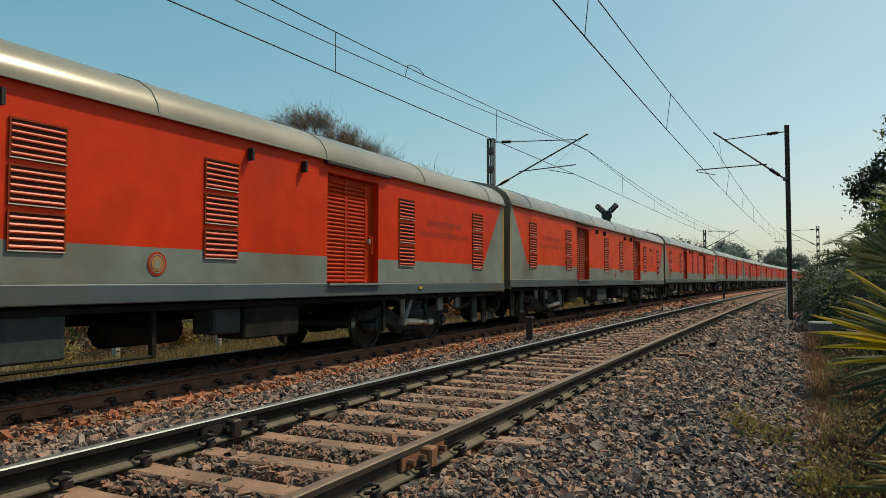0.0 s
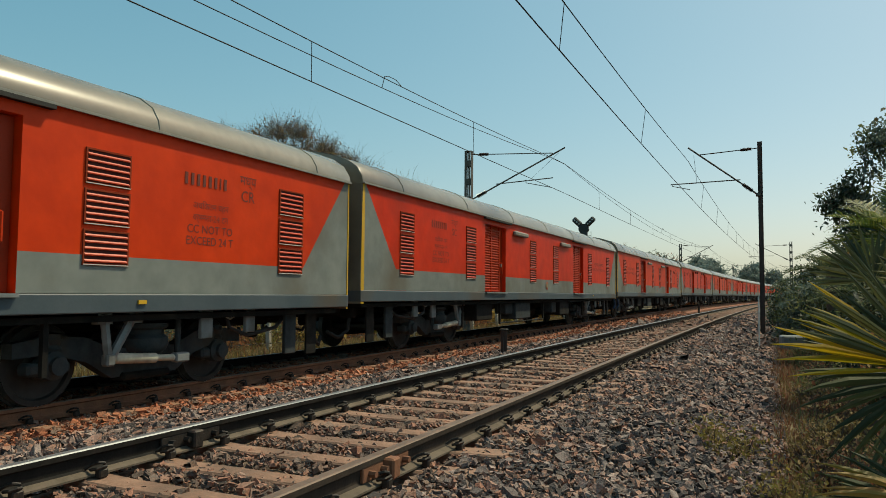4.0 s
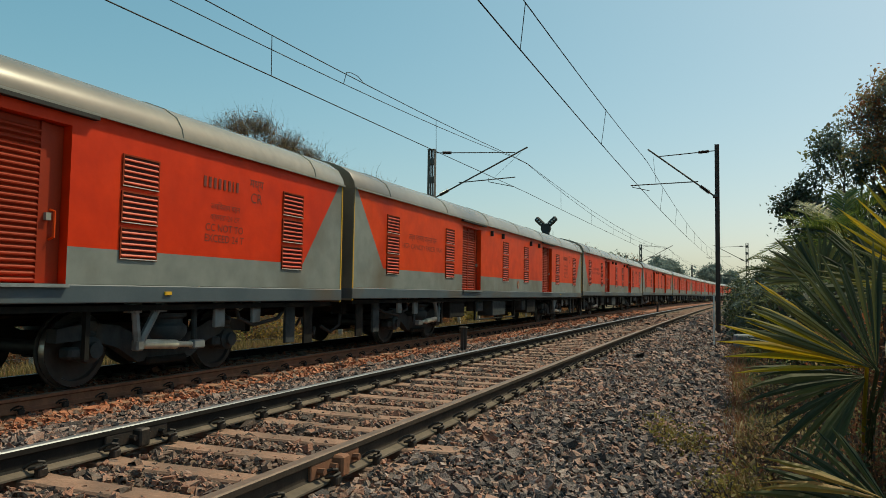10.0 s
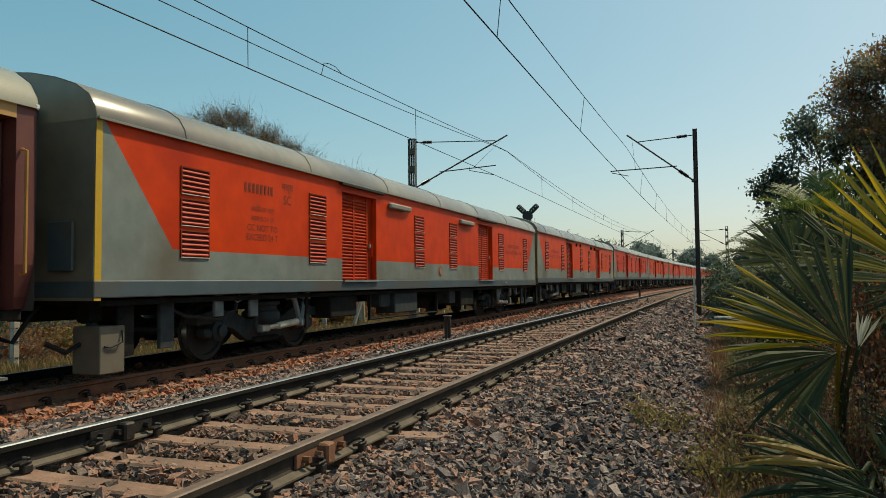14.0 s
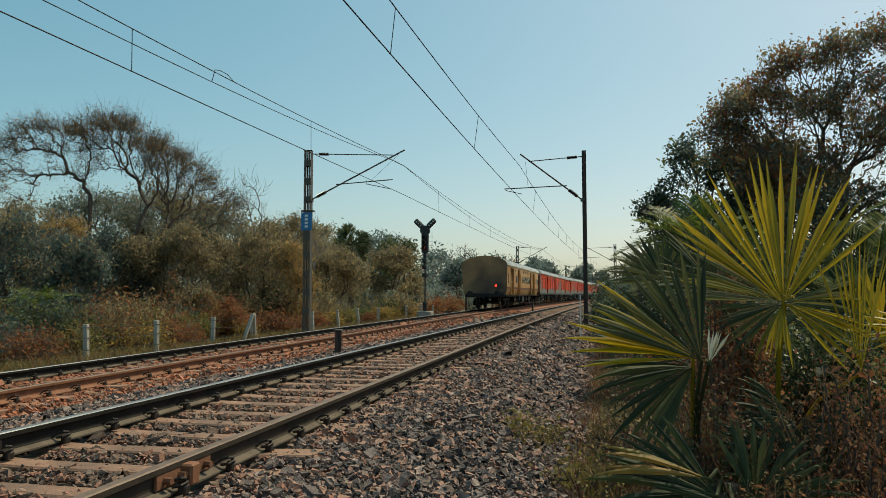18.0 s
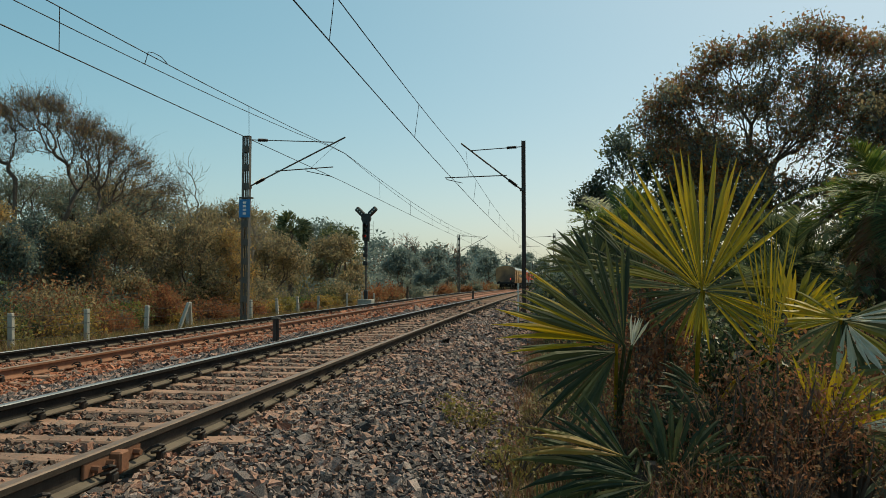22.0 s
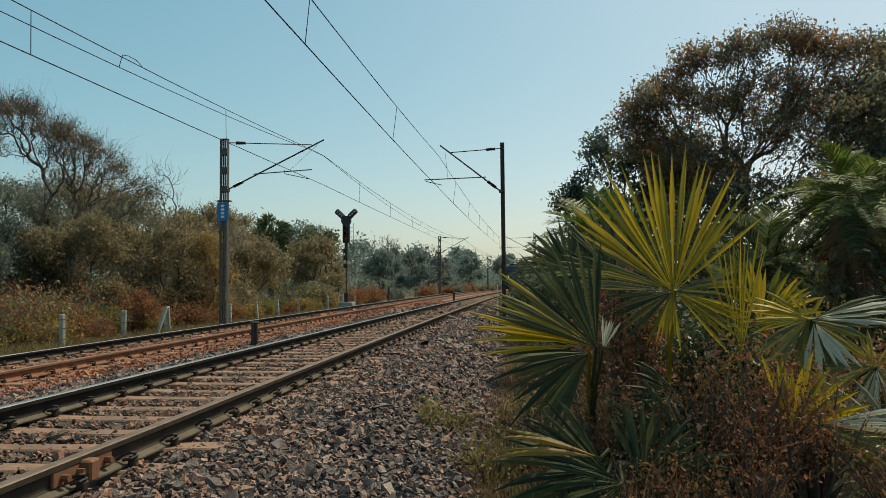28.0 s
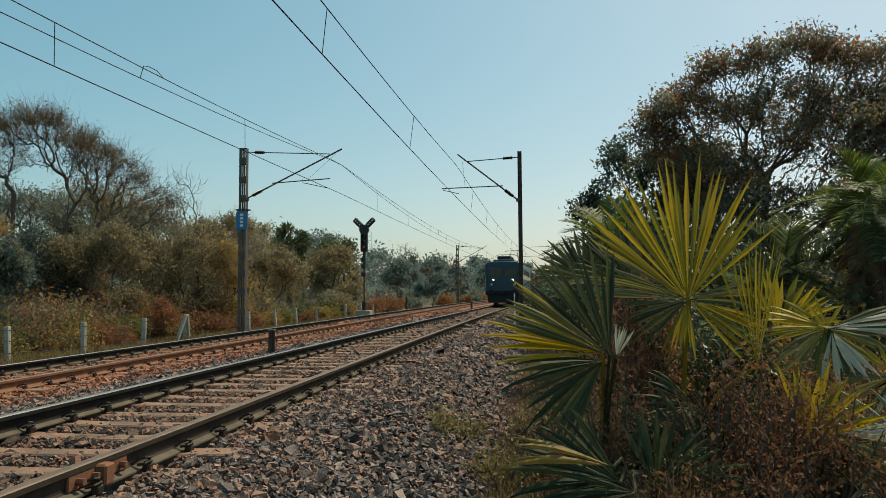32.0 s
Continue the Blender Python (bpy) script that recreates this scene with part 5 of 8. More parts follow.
def parcel_van(kind, turned, last=False):
    """A high-capacity parcel van. kind 0: black stops over the middle; 1: grey roller covers. turned: its name stands at the leading end. last: with the case under its free end."""
    label = "red and grey steel parcel van with " + ("grey roller covers" if kind else "black door stops") + ""
    c = thing("parcel_van", label, "railway coach", "parcel vans of the train")
    b = Build()
    for s in (1, -1):
        van_wall(b, s)
    part("body", b, [M["red"], M["grey"]], c, smooth=None)
    part("sole_bar", Build().box(-1.635, 1.635, -H + GAP, H - GAP, 1.03, 1.24, c=0.012), M["sill"], c)
    roof_part(c, H - GAP, "roof")
    for s in (1, -1):
        part("gutter", Build().box(s * 1.665 - 0.012, s * 1.665 + 0.012, -H + GAP + 0.02, H - GAP - 0.02, 3.150, 3.180), M["cover"], c, "dull grey rain gutter along the roof edge")
        for e in (-1, 1):
            w = 0.05 if kind and e < 0 else 0.018
            part("corner_stripe", Build().box(s * 1.622 - 0.006, s * 1.622 + 0.006, e * (H - GAP - w - 0.015) - w, e * (H - GAP - w - 0.015) + w, 1.00, 3.15), M["yellow"], c, "yellow corner stripe")
    frame_me, slat_me = vent_meshes()
    for s in (1,):
        for u in LOUVRES:
            for z in (1.545, 1.982, 2.419):
                v = part("vent", frame_me, None, c, m=pose(s * 1.621, u - H, z, 0, 0, 0 if s > 0 else 180))
                part("slats", slat_me, None, v)
        for d in DOORS:
            # most doors are painted darker, the recess's shadow being in their colour
            van_door(c, *d, s, "shutter" if turned else "door_dark")
            part("door_hood", Build().box(s * 1.60, s * 1.70, d[0] - H - 0.12, d[1] - H + 0.30, 3.10, 3.145, c=0.0), M["black"], c)
        for u in (() if kind else STOPS):
            part("door_stop", Build().box(s * 1.62, s * 1.71, u - H - 0.02, u - H + 0.02, 2.88, 3.04, c=0.0), M["black"], c, "black door stop plate")
        if kind:
            for u in (8.85, 13.70):
                part("roller_cover", Build().box(s * 1.62, s * 1.71, u - H - 0.60, u - H + 0.60, 2.84, 2.97, c=0.03), M["cover"], c, "dusty grey roller cover")
        at = (s * 1.624, 11.57 - H, 1.47)
        e = part("emblem", Build().lathe([(0.0, 0.0), (0.004, 0.135), (0.004, 0.136)], "x", at, 24), M["shutter"], c, "round emblem of faded red and gold rings")
        part("ring", Build().lathe([(0.005 * s, 0.096), (0.008 * s, 0.098), (0.008 * s, 0.106), (0.004 * s, 0.108)], "x", at, 24), M["cover"], e)
        part("disc", Build().lathe([(0.009 * s, 0.0), (0.008 * s, 0.084), (0.005 * s, 0.086)], "x", at, 16), M["emblem_gold"], e)
        part("figure", Build().box(s * 1.634 - 0.001, s * 1.634 + 0.001, 11.53 - H, 11.61 - H, 1.42, 1.51), M["cover"], e)
        part("marker_light", Build().box(s * 1.635, s * 1.655, 17.9 - H, 18.02 - H, 1.125, 1.17), M["yellow"], c)
    x = 1.6245
    for u in (3.48, 19.07):
        if (u > 10) == turned:
            lettering(c, "HIGH CAPACITY PARCEL VAN", 0.17, u - H, 2.15, x, "ink_red", "faded dark lettering")
            lettering(c, "\u0909\u091a\u094d\u091a \u0915\u094d\u0937\u092e\u0924\u093e \u092a\u093e\u0930\u094d\u0938\u0932 \u092f\u093e\u0928", 0.19, u - H, 2.36, x, "ink_red", "", 0.9)
        else:
            bars(c, u - H - 0.1, 2.62, x, (0.05, 0.05, 0.05, 0.05, 0.05, 0.05, 0.02, 0.05), 0.15, "ink_faint", 0.055)
            lettering(c, "SC" if turned else "CR", 0.22, u - H + 0.72, 2.52, x, "ink_faint")
            lettering(c, "\u092e\u0927\u094d\u092f", 0.19, u - H + 0.72, 2.75, x, "ink_faint")
            lettering(c, "\u0905\u0927\u093f\u0915\u0924\u092e \u0935\u0939\u0928", 0.12, u - H, 2.33, x, "ink_red")
            lettering(c, "\u0915\u094d\u0937\u092e\u0924\u093e-24 \u091f\u0928", 0.12, u - H, 2.18, x, "ink_red")
            lettering(c, "CC NOT TO", 0.15, u - H, 2.02, x, "ink_faint")
            lettering(c, "EXCEED 24 T", 0.15, u - H, 1.87, x, "ink_faint")
    for e in (-1, 1):
        end_fittings(c, H - GAP, e, M["end_brown"])
    for u in ((0.16, 0.92) if kind and not turned else ()):
        part("jumper_hose", Build().tube([(1.42, u - H, 0.98), (1.47, u - H + 0.05, 0.80), (1.46, u - H + 0.16, 0.62), (1.40, u - H + 0.05, 0.46)], [0.035, 0.045, 0.045, 0.03], 8), M["blue_hose"], c, "blue jumper hose")
    bx = c if not last else part("equipment_case", Build().box(1.02, 1.46, -H + 0.36, -H + 0.76, 0.10, 0.68, c=0.012), M["end_brown"], c, "dusty grey equipment case under the coach end")
    if last:
        part("cable", Build().tube([(1.47, -H + 0.70, 0.62), (1.50, -H + 0.68, 0.48), (1.48, -H + 0.5, 0.42), (1.47, -H + 0.42, 0.44)], 0.012, 5), M["black"], bx)
    part("socket_box", Build().box(1.15, 1.30, -H + GAP - 0.03, -H + GAP, 1.75, 1.92, c=0.01), M["pale"], c, "pale socket box on the end wall")
    underframe(c, H, 3 + kind)
    modern_bogie(c, -H + 4.25, -1)
    modern_bogie(c, H - 4.05, 1)
    return c


BRAKE = 21.70
B2 = BRAKE / 2


def old_bogie(coach, u):
    g = part("bogie", Build().box(-0.95, 0.95, u - 0.25, u + 0.25, 0.45, 0.65, c=0.04), M["bogie"], coach)
    for s in (-1, 1):
        x = s * 1.05
        part("side_frame", Build().box(x - 0.07, x + 0.07, u - 1.85, u + 1.85, 0.62, 0.82, c=0.03), M["bogie"], g)
        for e in (-1, 1):
            part("axle_box", Build().box(x - 0.12, x + 0.16, u + e * 1.45 - 0.17, u + e * 1.45 + 0.17, 0.30, 0.62, c=0.04), M["bogie"], g)
            for k in (-0.32, 0.32):
                part("coil_spring", Build().lathe([(0.28, 0.0), (0.28, 0.10), (0.34, 0.105), (0.38, 0.08), (0.44, 0.105), (0.48, 0.08), (0.54, 0.105), (0.62, 0.1), (0.62, 0.0)], "z", (x + s * 0.05, u + e * 1.45 + k, 0), 12), M["under"], g)
        part("bolster_spring", Build().box(x - 0.1, x + 0.16, u - 0.5, u + 0.5, 0.22, 0.60, c=0.04), M["under"], g)
        part("swing_link", Build().tube([(x + s * 0.2, u + 0.62, 1.0), (x + s * 0.2, u + 0.75, 0.25)], 0.035, 6), M["under"], g)
    for e in (-1, 1):
        wheelset(g, u + e * 1.45)


def brake_van():
    """The cream luggage and brake coach that ends the train."""
    c = thing("luggage_coach", "weathered cream luggage coach with a maroon stripe, last of the train", "railway coach")
    openings = [(1.75, 3.55, "shutter"), (5.75, 6.75, "door"), (13.70, 14.60, "door"), (15.85, 17.45, "shutter"), (20.35, 21.45, "end")]
    top, low = 3.20, 1.02
    side = [(1.62, 3.20), (1.62, 1.72), (1.60, 1.40), (1.52, 1.15), (1.46, 1.02)]
    b = Build()
    for s in (1, -1):
        cuts = [0.0] + [k for o in openings for k in o[:2]] + [BRAKE]
        spans = [(cuts[i], cuts[i + 1]) for i in range(0, len(cuts), 2)]
        bands = [(3.20, 1.625, 0), (1.625, 1.49, 1), (1.49, 1.15, 0), (1.15, 1.02, 0)]
        wx = lambda z: s * float(np.interp(z, [p[1] for p in side][::-1], [p[0] for p in side][::-1]))
        for a, d in spans:
            for z1, z0, slot in bands:
                p = [(wx(z0), a - B2, z0), (wx(z0), d - B2, z0), (wx(z1), d - B2, z1), (wx(z1), a - B2, z1)]
                b.add(p if s > 0 else p[::-1], [(0, 1, 2, 3)], slot if a < 21 else 1)
        for a, d, kind in openings:
            z1 = 3.02
            p = [(s * 1.62, a - B2, z1), (s * 1.62, d - B2, z1), (s * 1.62, d - B2, top), (s * 1.62, a - B2, top)]
            b.add(p if s > 0 else p[::-1], [(0, 1, 2, 3)], 0)
            xi = s * (1.42 if kind != "end" else 1.25)
            m = 0 if kind != "end" else 1
            for q in ([(s * 1.62, a - B2, low), (xi, a - B2, low), (xi, a - B2, z1), (s * 1.62, a - B2, z1)], [(s * 1.62, d - B2, low), (xi, d - B2, low), (xi, d - B2, z1), (s * 1.62, d - B2, z1)], [(s * 1.62, a - B2, z1), (s * 1.62, d - B2, z1), (xi, d - B2, z1), (xi, a - B2, z1)], [(xi, a - B2, low), (xi, d - B2, low), (xi, d - B2, z1), (xi, a - B2, z1)], [(s * 1.5, a - B2, low + 0.02), (s * 1.5, d - B2, low + 0.02), (xi, d - B2, low + 0.02), (xi, a - B2, low + 0.02)]):
                b.add(q, [(0, 1, 2, 3)], m)
    part("body", b, [M["cream"], M["maroon"]], c, smooth=None)
    roof_part(c, B2, "roof_silver")
    part("sole_bar", Build().box(-1.44, 1.44, -B2, B2, 0.90, 1.03, c=0.01), M["under"], c)
    for s in (1, -1):
        part("gutter", Build().box(s * 1.62 - 0.01, s * 1.62 + 0.03, -B2, B2, 3.17, 3.21), M["white"] if s > 0 else M["cover"], c, "pale rain gutter")
        x = s * 1.45
        for a, d, kind in openings:
            a, d = a - B2, d - B2
            if kind == "shutter":
                bb, z = Build(), 1.45
                door = part("shutter", Build().box(x - 0.02, x, a + 0.03, d - 0.28, 1.12, 3.0), M["cream"], c, "cream ribbed luggage shutter")
                while z < 2.85:
                    bb.box(min(x, x + s * 0.03), max(x, x + s * 0.03), a + 0.06, d - 0.38, z, z + 0.026)
                    z += 0.047
                part("ribs", bb, M["cream"], door)
                part("latch", Build().box(x - 0.01, x + s * 0.06 + 0.01, d - 0.36, d - 0.26, 1.95, 2.08), M["pale"], door)
                part("ledge", Build().box(s * 1.52 - 0.05, s * 1.52 + 0.05, a, d, 1.08, 1.12), M["cream"], door)
            else:
                door = part("door", Build().box(x - 0.03, x - 0.003, a + 0.03, d - 0.03, 1.10, 2.98, c=0.0), M["cream"] if kind == "door" else M["maroon"], c)
                part("window", Build().box(min(x, x + s * 0.012), max(x, x + s * 0.012), a + 0.12, d - 0.2, 2.02, 2.5), M["glass"], door)
                for k in range(5):
                    part("window_bar", Build().box(min(x + s * 0.014, x + s * 0.03), max(x + s * 0.014, x + s * 0.03), a + 0.12, d - 0.2, 2.05 + 0.09 * k, 2.068 + 0.09 * k), M["cream"], door)
                for y in (a - 0.04, d + 0.06):
                    part("handrail", Build().tube([(s * 1.63, y, 1.38), (s * 1.70, y, 1.40), (s * 1.70, y, 2.68), (s * 1.63, y, 2.70)], 0.02, 6), M["handrail"], c, "dull orange handrail")
                st = part("step", Build().box(s * 1.40 - 0.14, s * 1.40 + 0.14, a, d, 0.62, 0.65), M["under"], c)
                part("step", Build().box(s * 1.42 - 0.14, s * 1.42 + 0.14, a, d, 0.30, 0.33), M["bracket"], c)
                for y in (a + 0.03, d - 0.03):
                    part("step_hanger", Build().box(s * 1.42 - 0.02, s * 1.42 + 0.02, y - 0.02, y + 0.02, 0.30, 0.95), M["under"], c)
        for u, w, z0, z1 in [(8.65 + 0.68 * k, 0.50, 2.02, 2.55) for k in range(8)] + [(20.0, 0.42, 2.0, 2.5), (0.75, 0.16, 1.9, 2.6)]:
            u -= B2
            win = part("window", Build().box(min(s * 1.616, s * 1.626), max(s * 1.616, s * 1.626), u - w / 2, u + w / 2, z0, z1), M["glass"], c)
            part("window_frame", Build().box(min(s * 1.618, s * 1.632), max(s * 1.618, s * 1.632), u - w / 2 - 0.03, u + w / 2 + 0.03, z1, z1 + 0.03), M["cream"], win)
            if w > 0.3:
                for k in range(5):
                    part("window_bar", Build().box(min(s * 1.63, s * 1.645), max(s * 1.63, s * 1.645), u - w / 2, u + w / 2, z0 + 0.06 + 0.10 * k, z0 + 0.08 + 0.10 * k), M["pale"], win)
        for u in (18.6, 4.8):
            u -= B2
            win = part("window", Build().box(min(s * 1.616, s * 1.626), max(s * 1.616, s * 1.626), u - 0.24, u + 0.24, 1.98, 2.55), M["opening_shade"], c)
            for k in range(5):
                part("window_bar", Build().tube([(s * 1.63, u - 0.2 + 0.1 * k, 2.55), (s * 1.70, u - 0.2 + 0.1 * k, 2.5), (s * 1.70, u - 0.2 + 0.1 * k, 2.0), (s * 1.66, u - 0.2 + 0.1 * k, 1.9)], 0.011, 5), M["pale"], win)
        for u in (19.4, 16.4 + 2.3):
            part("lamp_bracket", Build().box(s * 1.62, s * 1.66, u - B2, u - B2 + 0.1, 1.68, 1.72), M["pale"], c)
    lettering(c, "LUGGAGE", 0.30, 15.36 - B2, 2.56, 1.6255, "ink", "dark painted lettering", 0.66)
    lettering(c, "\u0938\u093e\u092e\u093e\u0928", 0.30, 15.30 - B2, 2.84, 1.6255, "ink", "", 0.7)
    for u in (9.2, 10.6, 12.2):
        bars(c, u - B2, 2.80, 1.6255, (0.2, 0.25, 0.12), 0.2, "ink", 0.06)
    bars(c, 4.2 - B2, 2.8, 1.6255, (0.3, 0.2), 0.12, "ink", 0.05)
    end_fittings(c, B2, 1, M["sill"])
    b = Build().add([(x, -B2 - 0.01, z) for x, z in [(1.46, 1.02), (1.60, 1.4)] + ROOF + [(-1.60, 1.4), (-1.46, 1.02)]], [tuple(range(len(ROOF) + 4))])
    part("end_wall", b, M["cream_end"], c, "dark cream end wall")
    part("tail_lamp", Build().lathe([(-B2 - 0.14, 0.0), (-B2 - 0.13, 0.075), (-B2 - 0.01, 0.09)], "y", (0.82, 0, 1.70), 16), M["lamp_red"], c, "glowing red tail lamp")
    part("lamp_hood", Build().lathe([(-B2 - 0.15, 0.095), (-B2 - 0.01, 0.11), (-B2 - 0.01, 0.0)], "y", (0.82, 0, 1.70), 16), M["black"], c)
    pl = part("tail_board", Build().box(1.12, 1.36, -B2 - 0.05, -B2 - 0.02, 1.27, 1.49, c=0.0), M["cream_end"], c)
    part("cable_box", Build().box(0.95, 1.25, -B2 - 0.07, -B2 - 0.012, 1.38, 1.52, c=0.01), M["cream_end"], c)
    t = lettering(c, "LV", 0.20, 0, 0, 0, "yellow", "yellow painted letters")
    t.data.transform(pose(1.24, -B2 - 0.052, 1.30, 0, 0, -90))
    for s in (-1, 1):
        bf = part("buffer", Build().lathe([(-B2 - 0.62, 0.0), (-B2 - 0.62, 0.22), (-B2 - 0.58, 0.225), (-B2 - 0.56, 0.09), (-B2 - 0.28, 0.09), (-B2 - 0.28, 0.15), (-B2, 0.16)], "y", (s * 0.98, 0, 1.10), 20), M["black"], c)
        part("end_step", Build().box(s * 1.2 - 0.12, s * 1.2 + 0.12, -B2 - 0.08, -B2 - 0.01, 1.78, 1.82), M["cream_end"], c)
    part("head_stock", Build().box(-1.4, 1.4, -B2 - 0.1, -B2 + 0.1, 0.86, 1.14, c=0.02), M["black"], c)
    part("draw_hook", Build().tube([(0, -B2 - 0.1, 0.98), (0, -B2 - 0.35, 0.98), (0, -B2 - 0.45, 0.85), (0, -B2 - 0.38, 0.6)], 0.045, 6), M["black"], c)
    for x in (-0.35, 0.35, -0.6):
        part("hose", Build().tube([(x, -B2 - 0.1, 0.9), (x, -B2 - 0.25, 0.8), (x + 0.05, -B2 - 0.3, 0.45)], 0.03, 6), M["black"], c)
    for k in range(6):
        part("roof_vent", Build().lathe([(3.80, 0.10), (3.90, 0.16), (3.94, 0.15), (3.97, 0.0)], "z", (0.45 * (-1) ** k, -8.5 + 3.3 * k, -0.03), 14), M["roof"], c)
    underframe(c, B2, 9)
    old_bogie(c, -B2 + 3.4)
    old_bogie(c, B2 - 3.4)
    return c


def locomotive():
    """A dark green electric locomotive whose cab faces -y."""
    c = thing("locomotive", "dark green electric locomotive coming along the near track", "locomotive")
    L = 9.6
    sec = [(-1.50, 1.15), (1.50, 1.15), (1.52, 3.30), (1.44, 3.50), (1.1, 3.62), (-1.1, 3.62), (-1.44, 3.50), (-1.52, 3.30)]
    b = Build()
    ys = [(-L, 0.965, 0.0), (-L + 0.12, 0.99, 0.0), (-L + 0.6, 1.0, 0.0), (L - 0.6, 1.0, 0.0), (L, 0.92, 0.0)]
    for y, k, dz in ys:
        b.v += [(x * k, y, 1.15 + (z - 1.15) * (0.5 + 0.5 * k)) for x, z in sec]
    n = len(sec)
    b.f = [(i * n + k, i * n + (k + 1) % n, (i + 1) * n + (k + 1) % n, (i + 1) * n + k) for i in range(4) for k in range(n)] + [tuple(range(n - 1, -1, -1)), tuple(range(4 * n, 5 * n))]
    b.m = [0] * len(b.f)
    part("body", b, M["loco"], c)
    for s in (-1, 1):
        part("windscreen", Build().box(s * 0.64 - 0.5, s * 0.64 + 0.5, -L - 0.03, -L + 0.01, 2.35, 3.02, c=0.0), M["glass"], c)
        h = part("headlight", Build().lathe([(-L - 0.10, 0.0), (-L - 0.09, 0.10), (-L + 0.02, 0.13)], "y", (s * 0.95, 0, 1.72), 14), M["pale"], c)
        part("marker_lamp", Build().lathe([(-L - 0.06, 0.0), (-L - 0.05, 0.07), (-L + 0.02, 0.08)], "y", (s * 0.80, 0, 2.10), 12), M["lamp_white"], c)
        part("headlight_rim", Build().lathe([(-L - 0.11, 0.11), (-L - 0.11, 0.14), (-L + 0.02, 0.15)], "y", (s * 0.95, 0, 1.72), 14), M["black"], h)
        part("buffer", Build().lathe([(-L - 0.6, 0.0), (-L - 0.6, 0.22), (-L - 0.55, 0.225), (-L - 0.52, 0.09), (-L, 0.16)], "y", (s * 0.98, 0, 1.10), 16), M["black"], c)
        part("side_band", Build().box(s * 1.515 - 0.006, s * 1.525 + 0.006, -L + 0.7, L - 0.7, 2.2, 2.55), M["loco_band"], c, "cream side band")
        for k in range(5):
            part("side_louvre", Build().box(s * 1.52 - 0.01, s * 1.53 + 0.01, -5 + 2.3 * k - 0.6, -5 + 2.3 * k + 0.6, 2.62, 3.05), M["under"], c)
        part("handrail", Build().tube([(s * 1.45, -L - 0.05, 1.4), (s * 1.45, -L - 0.08, 2.2)], 0.02, 5), M["pale"], c)
    part("buffer_beam", Build().box(-1.45, 1.45, -L - 0.12, L + 0.12, 0.85, 1.18, c=0.02), M["black"], c)
    part("cow_catcher", Build().add([(-1.3, -L - 0.2, 0.85), (1.3, -L - 0.2, 0.85), (1.2, -L - 0.35, 0.22), (-1.2, -L - 0.35, 0.22), (-1.3, -L, 0.85), (1.3, -L, 0.85), (1.2, -L, 0.22), (-1.2, -L, 0.22)], [(0, 3, 2, 1), (0, 1, 5, 4), (1, 2, 6, 5), (2, 3, 7, 6), (3, 0, 4, 7), (4, 5, 6, 7)]), M["black"], c)
    part("coupler", Build().box(-0.2, 0.2, -L - 0.5, -L - 0.1, 0.9, 1.2, c=0.04), M["black"], c)
    part("roof_deck", Build().box(-0.85, 0.85, -L + 0.8, L - 0.8, 3.60, 3.82, c=0.03), M["loco"], c)
    for y in (-8.2, -7.0, 7.4, -3.5, 0.5):
        part("roof_box", Build().box(-0.55, 0.55, y - 0.4, y + 0.4, 3.82, 4.12, c=0.06), M["bogie"], c)
    for y in (-7.6, -5.6, -4.4, 2.0, 4.0):
        part("roof_insulator", sheds((0.5, y, 3.8), (0.5, y, 4.3), 0.0, 0.4, 0.08), M["insulator"], c)
    for y, up in ((-5.6, 0.35), (5.6, 1.35)):
        p = part("pantograph", Build().box(-0.6, 0.6, y - 0.7, y + 0.7, 3.95, 4.02), M["under"], c)
        for s in (-1, 1):
            part("pantograph_arm", Build().tube([(s * 0.5, y + 0.6, 4.0), (s * 0.4, y - 0.7, 4.0 + up * 0.5), (s * 0.3, y, 4.0 + up)], 0.025, 5), M["under"], p)
        part("collector_head", Build().tube([(-0.95, y, 3.9 + up), (-0.75, y, 4.02 + up), (0.75, y, 4.02 + up), (0.95, y, 3.9 + up)], 0.03, 6), M["under"], p)
    for u in (-L + 3.4, L - 3.4):
        g = part("bogie", Build().box(-1.15, 1.15, u - 2.3, u + 2.3, 0.45, 0.85, c=0.05), M["under"], c)
        for e in (-1.7, 0, 1.7):
            wheelset(g, u + e, 0.54)
    part("battery_box", Build().box(-1.35, 1.35, -2.0, 2.0, 0.4, 1.0, c=0.05), M["under"], c)
    return c


